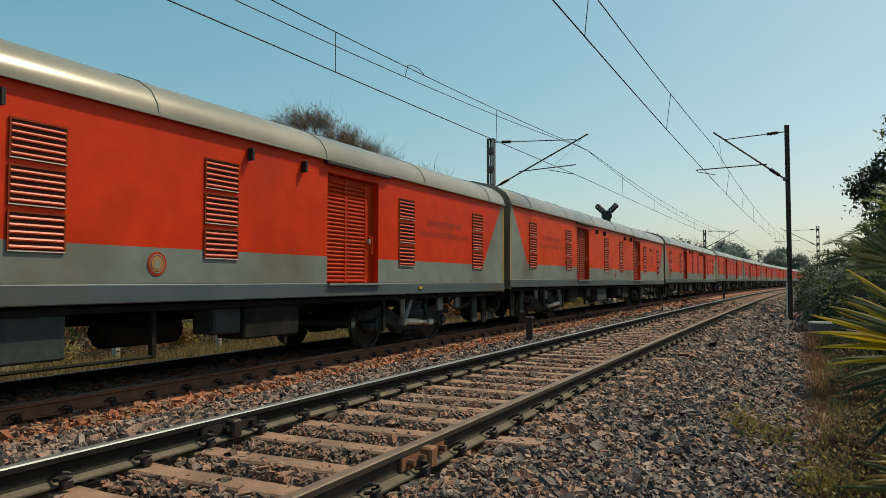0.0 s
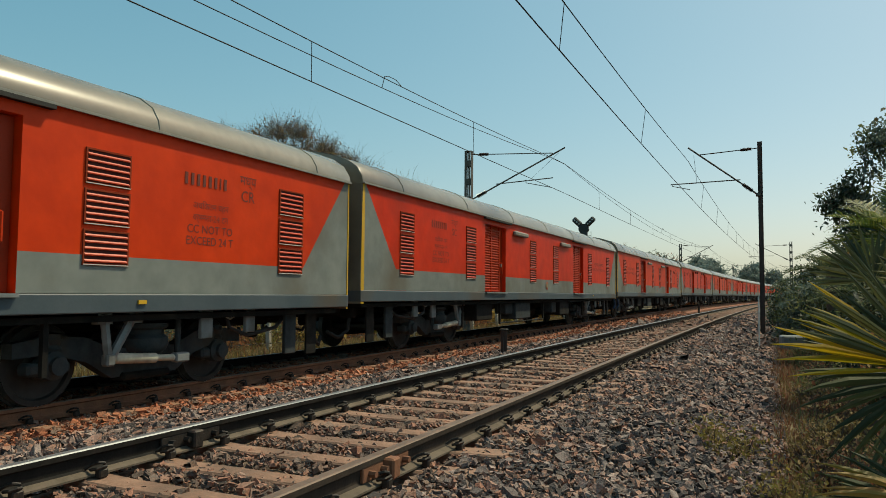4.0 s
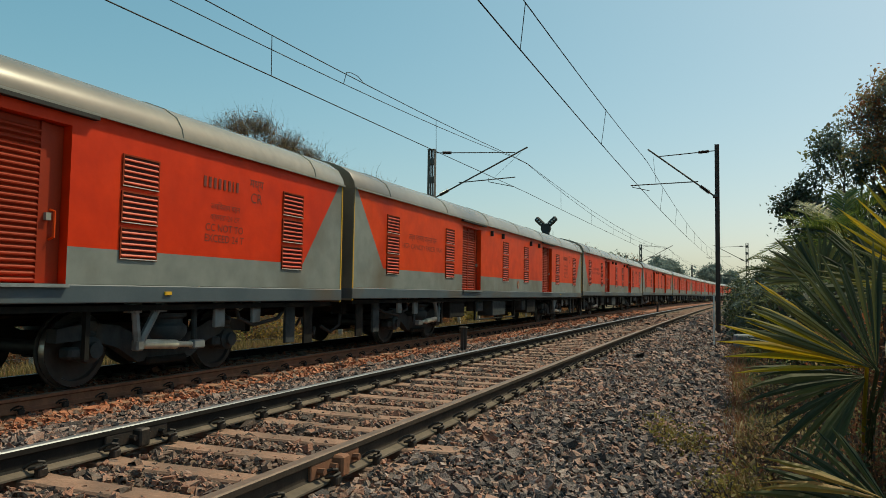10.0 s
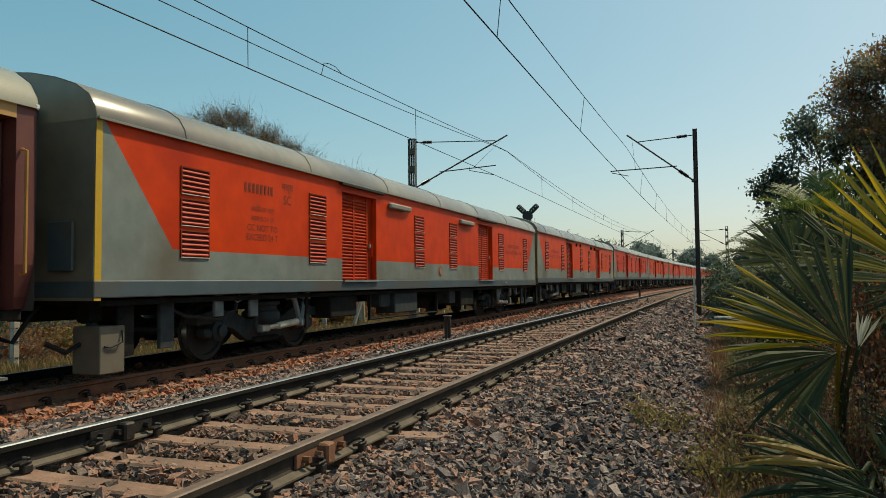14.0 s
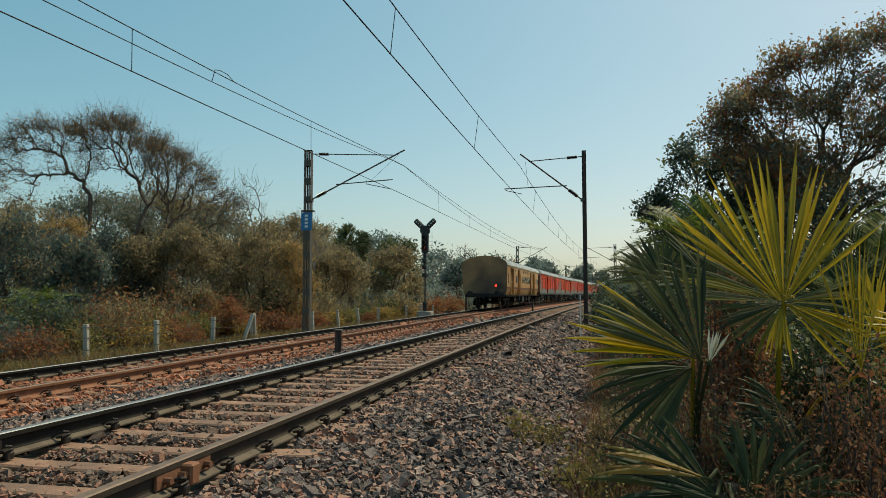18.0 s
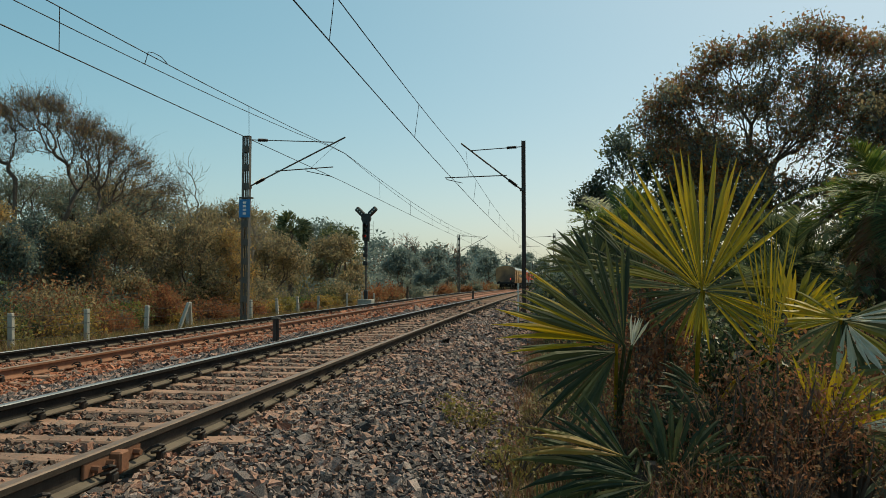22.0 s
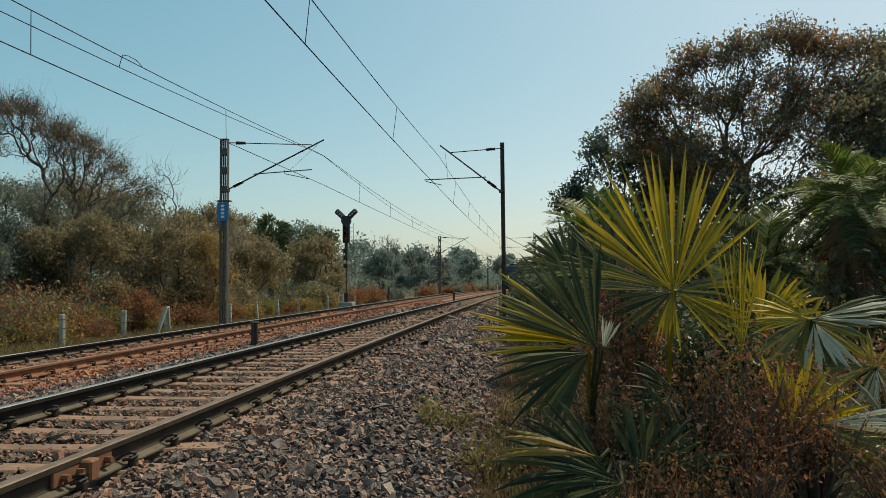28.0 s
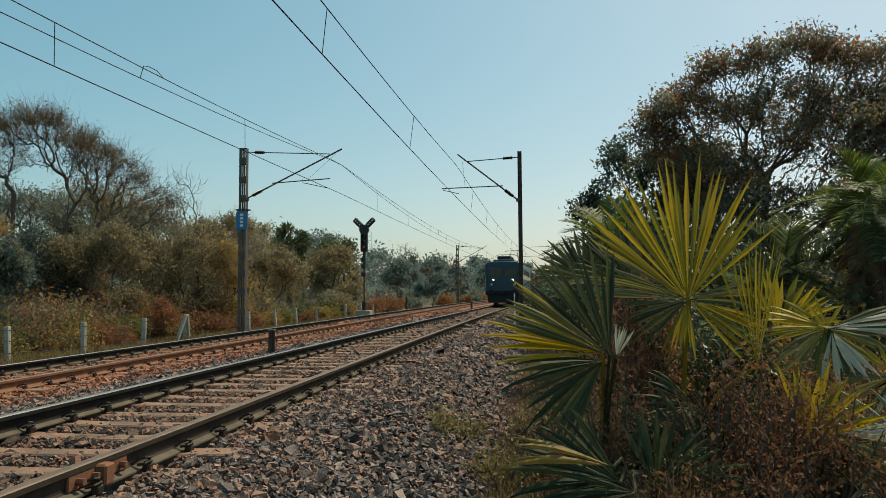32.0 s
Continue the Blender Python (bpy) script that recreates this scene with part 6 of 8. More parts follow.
def wagon():
    c = thing("covered_wagon", "weathered brown covered goods wagon behind the locomotive", "goods wagon", "wagons of the goods train")
    h = 6.6
    part("body", Build().box(-1.5, 1.5, -h, h, 1.15, 3.2, c=0.03), M["wagon"], c)
    b = Build().add([(x * 0.93, y, z - 0.02) for y in (-h, h) for x, z in ROOF], [(k, k + 1, len(ROOF) + k + 1, len(ROOF) + k) for k in range(len(ROOF) - 1)] + [tuple(range(len(ROOF))), tuple(range(len(ROOF), 2 * len(ROOF)))])
    part("roof", b, M["wagon"], c)
    for s in (-1, 1):
        for k in range(12):
            part("stanchion", Build().box(s * 1.5 - 0.01, s * 1.5 + s * 0.06 + 0.01, -h + 0.3 + 1.14 * k, -h + 0.42 + 1.14 * k, 1.15, 3.3), M["wagon"], c)
        part("door", Build().box(s * 1.51 - 0.02, s * 1.51 + 0.04, -1.2, 1.2, 1.25, 3.2), M["loco_band"], c, "pale sliding door")
    part("underframe", Build().box(-1.3, 1.3, -h - 0.2, h + 0.2, 0.85, 1.15), M["under"], c)
    for u in (-h + 2.0, h - 2.0):
        g = part("bogie", Build().box(-1.1, 1.1, u - 1.4, u + 1.4, 0.42, 0.75, c=0.05), M["under"], c)
        for e in (-1, 1):
            wheelset(g, u + e, 0.46)
    return c


MODELS, KINDS, VANS = {}, (1, 0, 1, 0, 0, 0, 1, 1, 1, 0, 0, 0, 1, 0, 1, 0, 0, 1, 1, 0, 1, 0), []
for k, kind in enumerate(KINDS):
    key = (kind, k in (0, 7, 9), k == 0)
    if key in MODELS:
        VANS.append(copy_thing(MODELS[key], Matrix()))
    else:
        MODELS[key] = parcel_van(*key)
        VANS.append(MODELS[key])
LUGGAGE = brake_van()
LOCO = locomotive()
WAGONS = [wagon()]
for k in range(4):
    WAGONS.append(copy_thing(WAGONS[0], Matrix()))


# ---- plants ----
def leaf_cloud(name, P, size, mat, seed, squash=1.0, long=1.6, up=0.0):
    """Small folded leaves at the points P, turned at random."""
    r, n = rng(seed), len(P)
    R = turns(r, n, 0.9)
    s = size * r.lognormal(0, 0.3, n)
    base = np.array([(-0.5 * long, 0, 0), (0, -0.42, 0.12), (0.5 * long, 0, 0), (0, 0.42, 0.12)])
    v = np.einsum("nij,vj->nvi", R, base) * s[:, None, None]
    v[:, :, 2] *= squash
    v = v + P[:, None, :]
    f = np.arange(n * 4).reshape(n, 4)
    return array_mesh(name, v.reshape(-1, 3), f, mat)


def twig_cloud(name, P, D, length, mat, seed, width=0.011):
    """Thin dry twigs from the points P, along the directions D with some scatter."""
    r, n = rng(seed), len(P)
    d = D + r.normal(0, 0.55, (n, 3))
    d /= np.linalg.norm(d, axis=1)[:, None]
    w = np.cross(d, r.normal(0, 1, (n, 3)))
    w *= (width / np.maximum(np.linalg.norm(w, axis=1), 1e-6))[:, None]
    L = length * r.lognormal(0, 0.4, n)
    bow = r.normal(0, 0.12, (n, 3)) * L[:, None]
    mid, tip = P + d * (L * 0.5)[:, None] + bow, P + d * L[:, None]
    V = np.stack([P - w, P + w, mid + w * 0.7, mid - w * 0.7, tip], 1).reshape(-1, 3)
    o = np.arange(n) * 5
    F = np.concatenate([np.stack([o, o + 1, o + 2], 1), np.stack([o, o + 2, o + 3], 1), np.stack([o + 3, o + 2, o + 4], 1)])
    return array_mesh(name, V, F, mat)


def dome(h, w, r, n, skirt=False):
    """Lobes of a rounded, uneven crown: offsets, radii and a number of twigs. skirt: with boughs down to the ground."""
    out = [(0, 0, h * 0.78, w * 0.62, h * 0.20, n // 3)]
    for k in range(5):
        a = 2 * math.pi * (k + r.uniform(-0.35, 0.35)) / 5
        out.append((math.cos(a) * w * 0.55, math.sin(a) * w * 0.55, h * r.uniform(0.30, 0.74), w * r.uniform(0.34, 0.52), h * r.uniform(0.13, 0.2), n // 7))
    for k in range(5 if skirt else 0):
        a = 2 * math.pi * (k + r.uniform(-0.35, 0.35)) / 5
        out.append((math.cos(a) * w * 0.6, math.sin(a) * w * 0.6, h * r.uniform(0.10, 0.36), w * r.uniform(0.4, 0.55), h * r.uniform(0.08, 0.13), n // 7))
    return out


def tree(x, y, h, label, leaves, leaf_size, mats, seed, width=None, trunk=0.3, radius=0.16, puff=0.3, lean=0.0, lobes=None, twigs=150, spurs=2, fork=0.7, category="tree", name="tree", group="trackside trees", fine=0, fine_mat="twig", fine_width=0.012, wood="twig", skirt=False):
    """A trunk that forks towards many twig ends spread over the crown's lobes, with leaves in clumps about them."""
    r = rng(seed)
    z = ground_at(x, y)
    t = thing(name, label, category, group, Matrix.Translation(bend(x, y, z - 0.1)))
    q, d, stem = Vector((0, 0, 0)), Vector((lean, 0, 1)).normalized(), [Vector((0, 0, 0))]
    for i in range(5):
        d = (d + Vector(r.normal(0, 0.05, 3))).normalized()
        q = q + d * (h * trunk / 5)
        stem.append(q)
    lobes = lobes or dome(h, width or h * 0.42, r, twigs, skirt)
    ends = []
    for cx, cy, cz, rx, rz, n in lobes:
        v = r.normal(0, 1, (max(n, 3), 3))
        v /= np.linalg.norm(v, axis=1)[:, None]
        v[:, 2] = np.where(v[:, 2] < -0.3, -v[:, 2], v[:, 2])
        ends.append(np.array([cx, cy, cz]) + v * r.uniform(0.55, 1.0, (len(v), 1)) * np.array([rx, rx, rz]))
    E = np.concatenate(ends)
    E[:, 2] = np.clip(E[:, 2], 0.3 if skirt else h * trunk * 0.8, h)
    top = np.array(tuple(stem[-1]))
    E = E[np.argsort(np.linalg.norm(E - top, axis=1))]
    nodes, parent, way = [tuple(p) for p in stem[3:]], [-1, 0, 1], [0.0, 0.0, 0.0]
    leaf_nodes = []
    for e in E:
        P = np.array(nodes)
        gap = np.linalg.norm(P - e, axis=1)
        cost = gap + fork * np.array(way) + np.where(P[:, 2] > e[2] + 0.2, 1.5 * (P[:, 2] - e[2]), 0)
        k = int(np.argmin(cost))
        a, L = P[k], gap[k]
        prev = k
        for f in (0.35, 0.7, 1.0):
            m = a + (e - a) * f + r.normal(0, 0.05 * L, 3) * (f < 1) + np.array([0, 0, 0.10 * L * math.sin(math.pi * f)])
            nodes.append(tuple(m))
            parent.append(prev)
            way.append(way[prev] + L / 3)
            prev = len(nodes) - 1
        leaf_nodes.append(prev)
    load = np.zeros(len(nodes))
    for k in leaf_nodes:
        load[k] += 1
    for k in range(len(nodes) - 1, 0, -1):
        load[parent[k]] += load[k]
    rad = radius * 0.92 * (np.maximum(load, 0.3) / max(load[0], 1)) ** 0.46
    rad = [float(v) for v in rad]
    b = Build()
    b.tube([Vector((0, 0, -0.4))] + stem[:4], [radius * 1.7, radius * 1.35, radius * 1.15, radius * 1.02, radius * 0.95], 9)
    part("trunk", b, M["bark"], t)
    br = Build()
    for k in range(1, len(nodes)):
        p = parent[k]
        br.tube([nodes[p], nodes[k]], [min(rad[p], rad[k] * 1.5), rad[k]], 5 if rad[k] > 0.03 else 3, caps=False)
    tips = []
    for k in leaf_nodes:
        a = Vector(nodes[k])
        out = (a - Vector((0, 0, h * 0.45))).normalized()
        tips.append(a)
        for _ in range(spurs):
            v = (out + Vector(r.normal(0, 0.7, 3))).normalized()
            c = a + v * r.uniform(0.25, 0.75) * (0.5 + 0.05 * h)
            br.tube([a, c], [max(rad[k], 0.012), 0.006], 3, caps=False)
            tips.append(c)
    part("branchwork", br, M[wood], t, smooth=None)
    T = np.array([tuple(p) for p in tips])
    if fine:
        k = r.integers(0, len(T), fine)
        away = T[k] - np.array([0, 0, h * 0.4])
        away /= np.linalg.norm(away, axis=1)[:, None]
        P = T[k] + r.normal(0, puff * 0.5, (fine, 3))
        tagged(part("twigwork", twig_cloud("twigwork", P, away + np.array([0, 0, 0.3]), 0.35 + 0.025 * h, M[fine_mat], seed + 9, fine_width), None, t), kind="stuff")
    if leaves:
        mats = mats if isinstance(mats, (list, tuple)) else [mats]
        tint = r.uniform(0, 1, len(T)) * 0.6 + 0.4 * (0.5 + 0.5 * np.sin(T[:, 0] * 0.9 + seed) * np.cos(T[:, 1] * 0.8))
        share = r.uniform(0.15, 1.0, len(T)) ** 1.5
        pick = r.choice(len(T), leaves, p=share / share.sum())
        P = T[pick] + r.normal(0, puff, (leaves, 3)) * np.array([1, 1, 0.7])
        which = np.clip(tint[pick] * len(mats), 0, len(mats) - 1).astype(int)
        for k, m in enumerate(mats):
            q = P[which == k]
            if len(q):
                tagged(part("crown", leaf_cloud("crown", q, leaf_size, M[m], seed + k), None, t), kind="stuff")
    return t


def bush(x, y, w, h, label, leaves, size, mats, seed, stems=26, name="bush", group="trackside bushes", puff=0.16, fine=0, fine_mat="twig", fine_width=0.006):
    """Many thin stems from one root, with leaves in uneven clumps."""
    r = rng(seed)
    t = thing(name, label, "bush", group, Matrix.Translation(bend(x, y, ground_at(x, y) - 0.05)))
    b, tips = Build(), []
    for k in range(stems):
        a, out = r.uniform(0, 2 * math.pi), w * math.sqrt(r.uniform(0.02, 1))
        e = Vector((math.cos(a) * out, math.sin(a) * out, h * r.uniform(0.45, 1.0) * (1 - 0.35 * (out / w) ** 2)))
        s = Vector((e.x * 0.25, e.y * 0.25, 0))
        m = s.lerp(e, 0.5) + Vector(r.normal(0, 0.06 * w, 3))
        b.tube([s, m, e], [0.012 + 0.006 * h, 0.009 + 0.003 * h, 0.004], 4, caps=False)
        tips += [m.lerp(e, f) for f in (0.3, 0.6, 0.85, 1.0)]
        tips += [e + Vector(r.normal(0, 0.12 * w, 3)) for _ in range(3)]
    tagged(part("stemwork", b, M["twig"], t, smooth=None), kind="stuff")
    T = np.array([tuple(p) for p in tips])
    T[:, 2] = np.maximum(T[:, 2], 0.1)
    if fine:
        k = r.integers(0, len(T), fine)
        away = T[k] / np.maximum(np.linalg.norm(T[k], axis=1), 0.1)[:, None]
        tagged(part("twigwork", twig_cloud("twigwork", T[k] * r.uniform(0.5, 1.0, (fine, 1)), away + np.array([0, 0, 0.4]), 0.12 + 0.16 * h, M[fine_mat], seed + 3, fine_width), None, t), kind="stuff")
    if not leaves:
        return t
    mats = mats if isinstance(mats, (list, tuple)) else [mats]
    tint, pick = r.uniform(0, 1, len(T)), r.integers(0, len(T), leaves)
    P = T[pick] + r.normal(0, puff * (0.4 + 0.6 * min(w, h)), (leaves, 3))
    P[:, 2] = np.maximum(P[:, 2], 0.02)
    which = (tint[pick] * len(mats)).astype(int)
    for k, m in enumerate(mats):
        q = P[which == k]
        if len(q):
            tagged(part("foliage", leaf_cloud("foliage", q, size, M[m], seed + 5 + k), None, t), kind="stuff")
    return t


def fan_blade(center, axis, normal, R, arc, n, seed, droop=0.12, bunch=1.0, short=0.35):
    """A palmate leaf: folded blades about a hub, joined near it, free at the tips. arc in degrees."""
    r, b = rng(seed), Build()
    axis, normal = axis.normalized(), normal.normalized()
    normal = (normal - axis * normal.dot(axis)).normalized()
    side = axis.cross(normal)
    step = radians(arc) / n
    for i in range(n):
        u = (2 * i + 1) / n - 1
        a = math.copysign(abs(u) ** bunch, u) * radians(arc) / 2 + r.normal(0, 0.03)
        away = abs(a) / math.pi
        if r.uniform() < 0.05:
            continue
        L = R * (1 - short * away ** 1.3) * r.uniform(0.82, 1.08)
        v = math.cos(a) * axis + math.sin(a) * side
        w = math.cos(a) * side - math.sin(a) * axis
        lift = normal * r.normal(0, 0.07) * R
        half = min(step, 0.17) * 0.56
        pts = []
        free = r.uniform(0.56, 0.68)
        bendv = Vector((0, 0, -1)) * droop * r.uniform(0.3, 1.8) * L
        for s, k in ((0.03, 0.03), (0.30, 0.30), (free, free), (0.84, free * 0.50), (1.0, 0.02)):
            c = center + v * (L * s) + lift * s + bendv * s ** 3
            ww = w * (half * k * L)
            ridge = normal * (half * k * L * 0.55)
            pts.append((c - ww - ridge * 0.5, c + ridge * 0.5, c + ww - ridge * 0.5))
        vs = [p for t in pts for p in t]
        fs = []
        for k in range(4):
            fs += [(k * 3, k * 3 + 1, k * 3 + 4, k * 3 + 3), (k * 3 + 1, k * 3 + 2, k * 3 + 5, k * 3 + 4)]
        b.add(vs, fs)
    return b


def frond(palm, hub, root, angle, R, arc, mat, seed, face=(0, 0), n=None, droop=0.10, short=0.35, label="", bunch=1.0):
    """A fan leaf on its stalk. hub, root: places under the palm's own origin; angle: of the leaf's middle in the plane that faces -y, 90 is up; face: degrees by which it turns up and sideways."""
    a = radians(angle)
    turn = Euler((radians(face[0]), 0, radians(face[1]))).to_matrix()
    axis, normal = turn @ Vector((math.cos(a), 0, math.sin(a))), turn @ Vector((0, -1, 0))
    h, q = Vector(hub), Vector(root)
    lf = part("frond", fan_blade(h, axis, normal, R, arc, int(1.35 * (n or max(9, int(arc / 8.5)))), seed, droop, bunch, short), M[mat], palm, label, smooth=None)
    mid = q.lerp(h, 0.55) + Vector((0, 0.05, 0.12))
    part("stalk", Build().tube([q, mid, h, h + axis * R * 0.12], [0.022, 0.016, 0.013, 0.004], 6), M["fan"] if mat == "fan" else M["fan_shade"], lf)
    return lf


def feather(palm, root, direction, L, mat, seed, leaflets=34, wl=0.28, sag=0.5):
    """A feather leaf: an arched rib with leaflets along both sides."""
    r, b = rng(seed), Build()
    d = Vector(direction).normalized()
    pts = []
    for k in range(9):
        s = k / 8
        pts.append(Vector(root) + d * (L * s) + Vector((0, 0, -sag * L * s * s)))
    b.tube(pts, [0.02 * (1 - 0.9 * k / 8) + 0.002 for k in range(9)], 5)
    side = d.cross(Vector((0, 0, 1))).normalized()
    for k in range(leaflets):
        s = 0.12 + 0.88 * k / leaflets
        c = Vector(root) + d * (L * s) + Vector((0, 0, -sag * L * s * s))
        t = (d + Vector((0, 0, -2 * sag * s))).normalized()
        up = side.cross(t).normalized()
        ll = wl * (0.45 + 0.9 * math.sin(math.pi * min(1, 0.15 + 0.85 * s))) * r.uniform(0.85, 1.15)
        for e in (-1, 1):
            v = (side * e * 0.8 + t * 0.65 + up * r.uniform(0.05, 0.4)).normalized()
            w = t * 0.012
            tip = c + v * ll + Vector((0, 0, -0.10 * ll))
            m = c + v * ll * 0.5 + up * 0.01
            b.add([c - w * 0.4, c + w * 0.4, m + w, tip, m - w], [(0, 1, 2, 4), (4, 2, 3)])
    return part("frond", b, M[mat], palm, smooth=None)


def feather_palm(x, y, h, L, n, mat, seed, label, name="date_palm", sag=0.5, wl=0.28, low=-5, skirt=0):
    r = rng(seed)
    t = thing(name, label, "palm", "feather palms", Matrix.Translation(bend(x, y, ground_at(x, y))))
    b = Build()
    k = max(4, int(h / 0.16))
    b.tube([(0.02 * math.sin(i), 0, -0.2 + (h + 0.2) * i / k) for i in range(k + 1)], [(0.17 if i % 2 else 0.14) * (1.15 - 0.3 * i / k) for i in range(k + 1)], 9)
    part("trunk", b, M["bark"], t)
    for i in range(n):
        a = 2 * math.pi * i * 0.382 + r.normal(0, 0.1)
        e = radians(r.uniform(low, 78))
        feather(t, (0.05 * math.cos(a), 0.05 * math.sin(a), h), (math.cos(a) * math.cos(e), math.sin(a) * math.cos(e), math.sin(e)), L * r.uniform(0.8, 1.1), mat, seed * 50 + i, sag=sag * r.uniform(0.7, 1.3), wl=wl)
    for i in range(skirt):
        a, e = 2 * math.pi * i * 0.382 + r.normal(0, 0.1), radians(r.uniform(-75, -15))
        feather(t, (0.1 * math.cos(a), 0.1 * math.sin(a), h * r.uniform(0.7, 1.0)), (math.cos(a) * math.cos(e), math.sin(a) * math.cos(e), math.sin(e)), L * r.uniform(0.5, 0.85), ("dry", "leaf_dark", "straw")[i % 3], seed * 70 + i, sag=0.3, wl=wl * 0.8)
    return t


def palmyra(x, y, h, R, seed):
    """A tall palmyra: a bare trunk with a round head of fans."""
    r = rng(seed)
    t = thing("palmyra_palm", "tall palmyra palm with a round dark head", "palm", "palmyra palms", Matrix.Translation(bend(x, y, ground_at(x, y))))
    part("trunk", Build().tube([(0, 0, -0.2), (0.05, 0, h * 0.5), (0, 0, h)], [0.28, 0.2, 0.17], 10), M["bark"], t)
    for i in range(36):
        v = Vector(r.normal(0, 1, 3))
        v.z = abs(v.z) * 0.9 - 0.35
        v.normalize()
        b = fan_blade(Vector((0, 0, h)) + v * R * 0.55, v, v.cross(Vector((0.3, 0.5, 0.7))), R * 0.55, 190, 16, seed * 31 + i)
        b.tube([(0, 0, h), Vector((0, 0, h)) + v * R * 0.55], 0.03, 4)
        part("frond", b, M["leaf_dark"], t, smooth=None)
    return t


def tufts(name, label, spots, h, mat, seed, blades=14, spread=0.12, kind="stuff"):
    """Grass tufts at (x, y) spots, as one mass."""
    r = rng(seed)
    P = np.array([tuple(bend(x, y, ground_at(x, y) - 0.02)) for x, y in spots])
    n = len(P) * blades
    B = np.repeat(P, blades, 0) + np.concatenate([r.normal(0, spread, (n, 2)), np.zeros((n, 1))], 1)
    a, hh = r.uniform(0, 2 * np.pi, n), h * r.uniform(0.45, 1.25, n)
    lean = r.uniform(0.1, 0.7, n)
    D = np.stack([np.cos(a), np.sin(a), np.zeros(n)], 1)
    W = np.stack([-np.sin(a), np.cos(a), np.zeros(n)], 1) * (0.006 + 0.012 * h)
    mid = B + D * (lean * hh * 0.35)[:, None] + np.array([0, 0, 1]) * (hh * 0.6)[:, None]
    tip = B + D * (lean * hh)[:, None] + np.array([0, 0, 1]) * hh[:, None]
    V = np.stack([B - W, B + W, mid + W * 0.7, tip, mid - W * 0.7], 1).reshape(-1, 3)
    o = np.arange(n) * 5
    F = np.concatenate([np.stack([o, o + 1, o + 2, o + 4], 1), np.stack([o + 4, o + 2, o + 3, o + 3], 1)[:, :4]])
    tri = np.concatenate([np.stack([o, o + 1, o + 2], 1), np.stack([o, o + 2, o + 4], 1), np.stack([o + 4, o + 2, o + 3], 1)])
    return tagged(new(name, array_mesh(name, V, tri, M[mat])), label, "grass", kind=kind)


def scatter(r, n, x0, x1, y0, y1, near=0.0):
    return [(r.uniform(x0, x1), y0 + (y1 - y0) * r.uniform(0, 1) ** (1 + near)) for _ in range(n)]


WOODS = {"leaf_green": "fresh green leafy tree of the woods", "leaf_shade": "deep green tree with shade put into its leaf colour", "leaf_blue": "wood edge tree with bluish shade put into its leaf colour", "leaf_wood": "dull olive-brown tree of the woods behind the fence", "leaf_tan": "tan and orange dry-season tree behind the fence", "leaf_olive": "olive-leaved tree of the woods behind the fence", "leaf_yellow": "yellowish dry-season tree behind the fence", "leaf_dark": "dark green tree of the woods behind the fence", "leaf_dusty": "haze-paled grey-green tree of the far woods", "leaf_far": "pale far tree with haze put into its leaf colour"}


def nearer(x, y, f):
    """A place in the wood's front, drawn towards the camera so that its outline stays the same in that view."""
    wide, deep = 3.4 + (x + CURVE * y * y - 3.4) * f, 3.4 + (y - 3.4) * f
    return wide - CURVE * deep * deep, deep


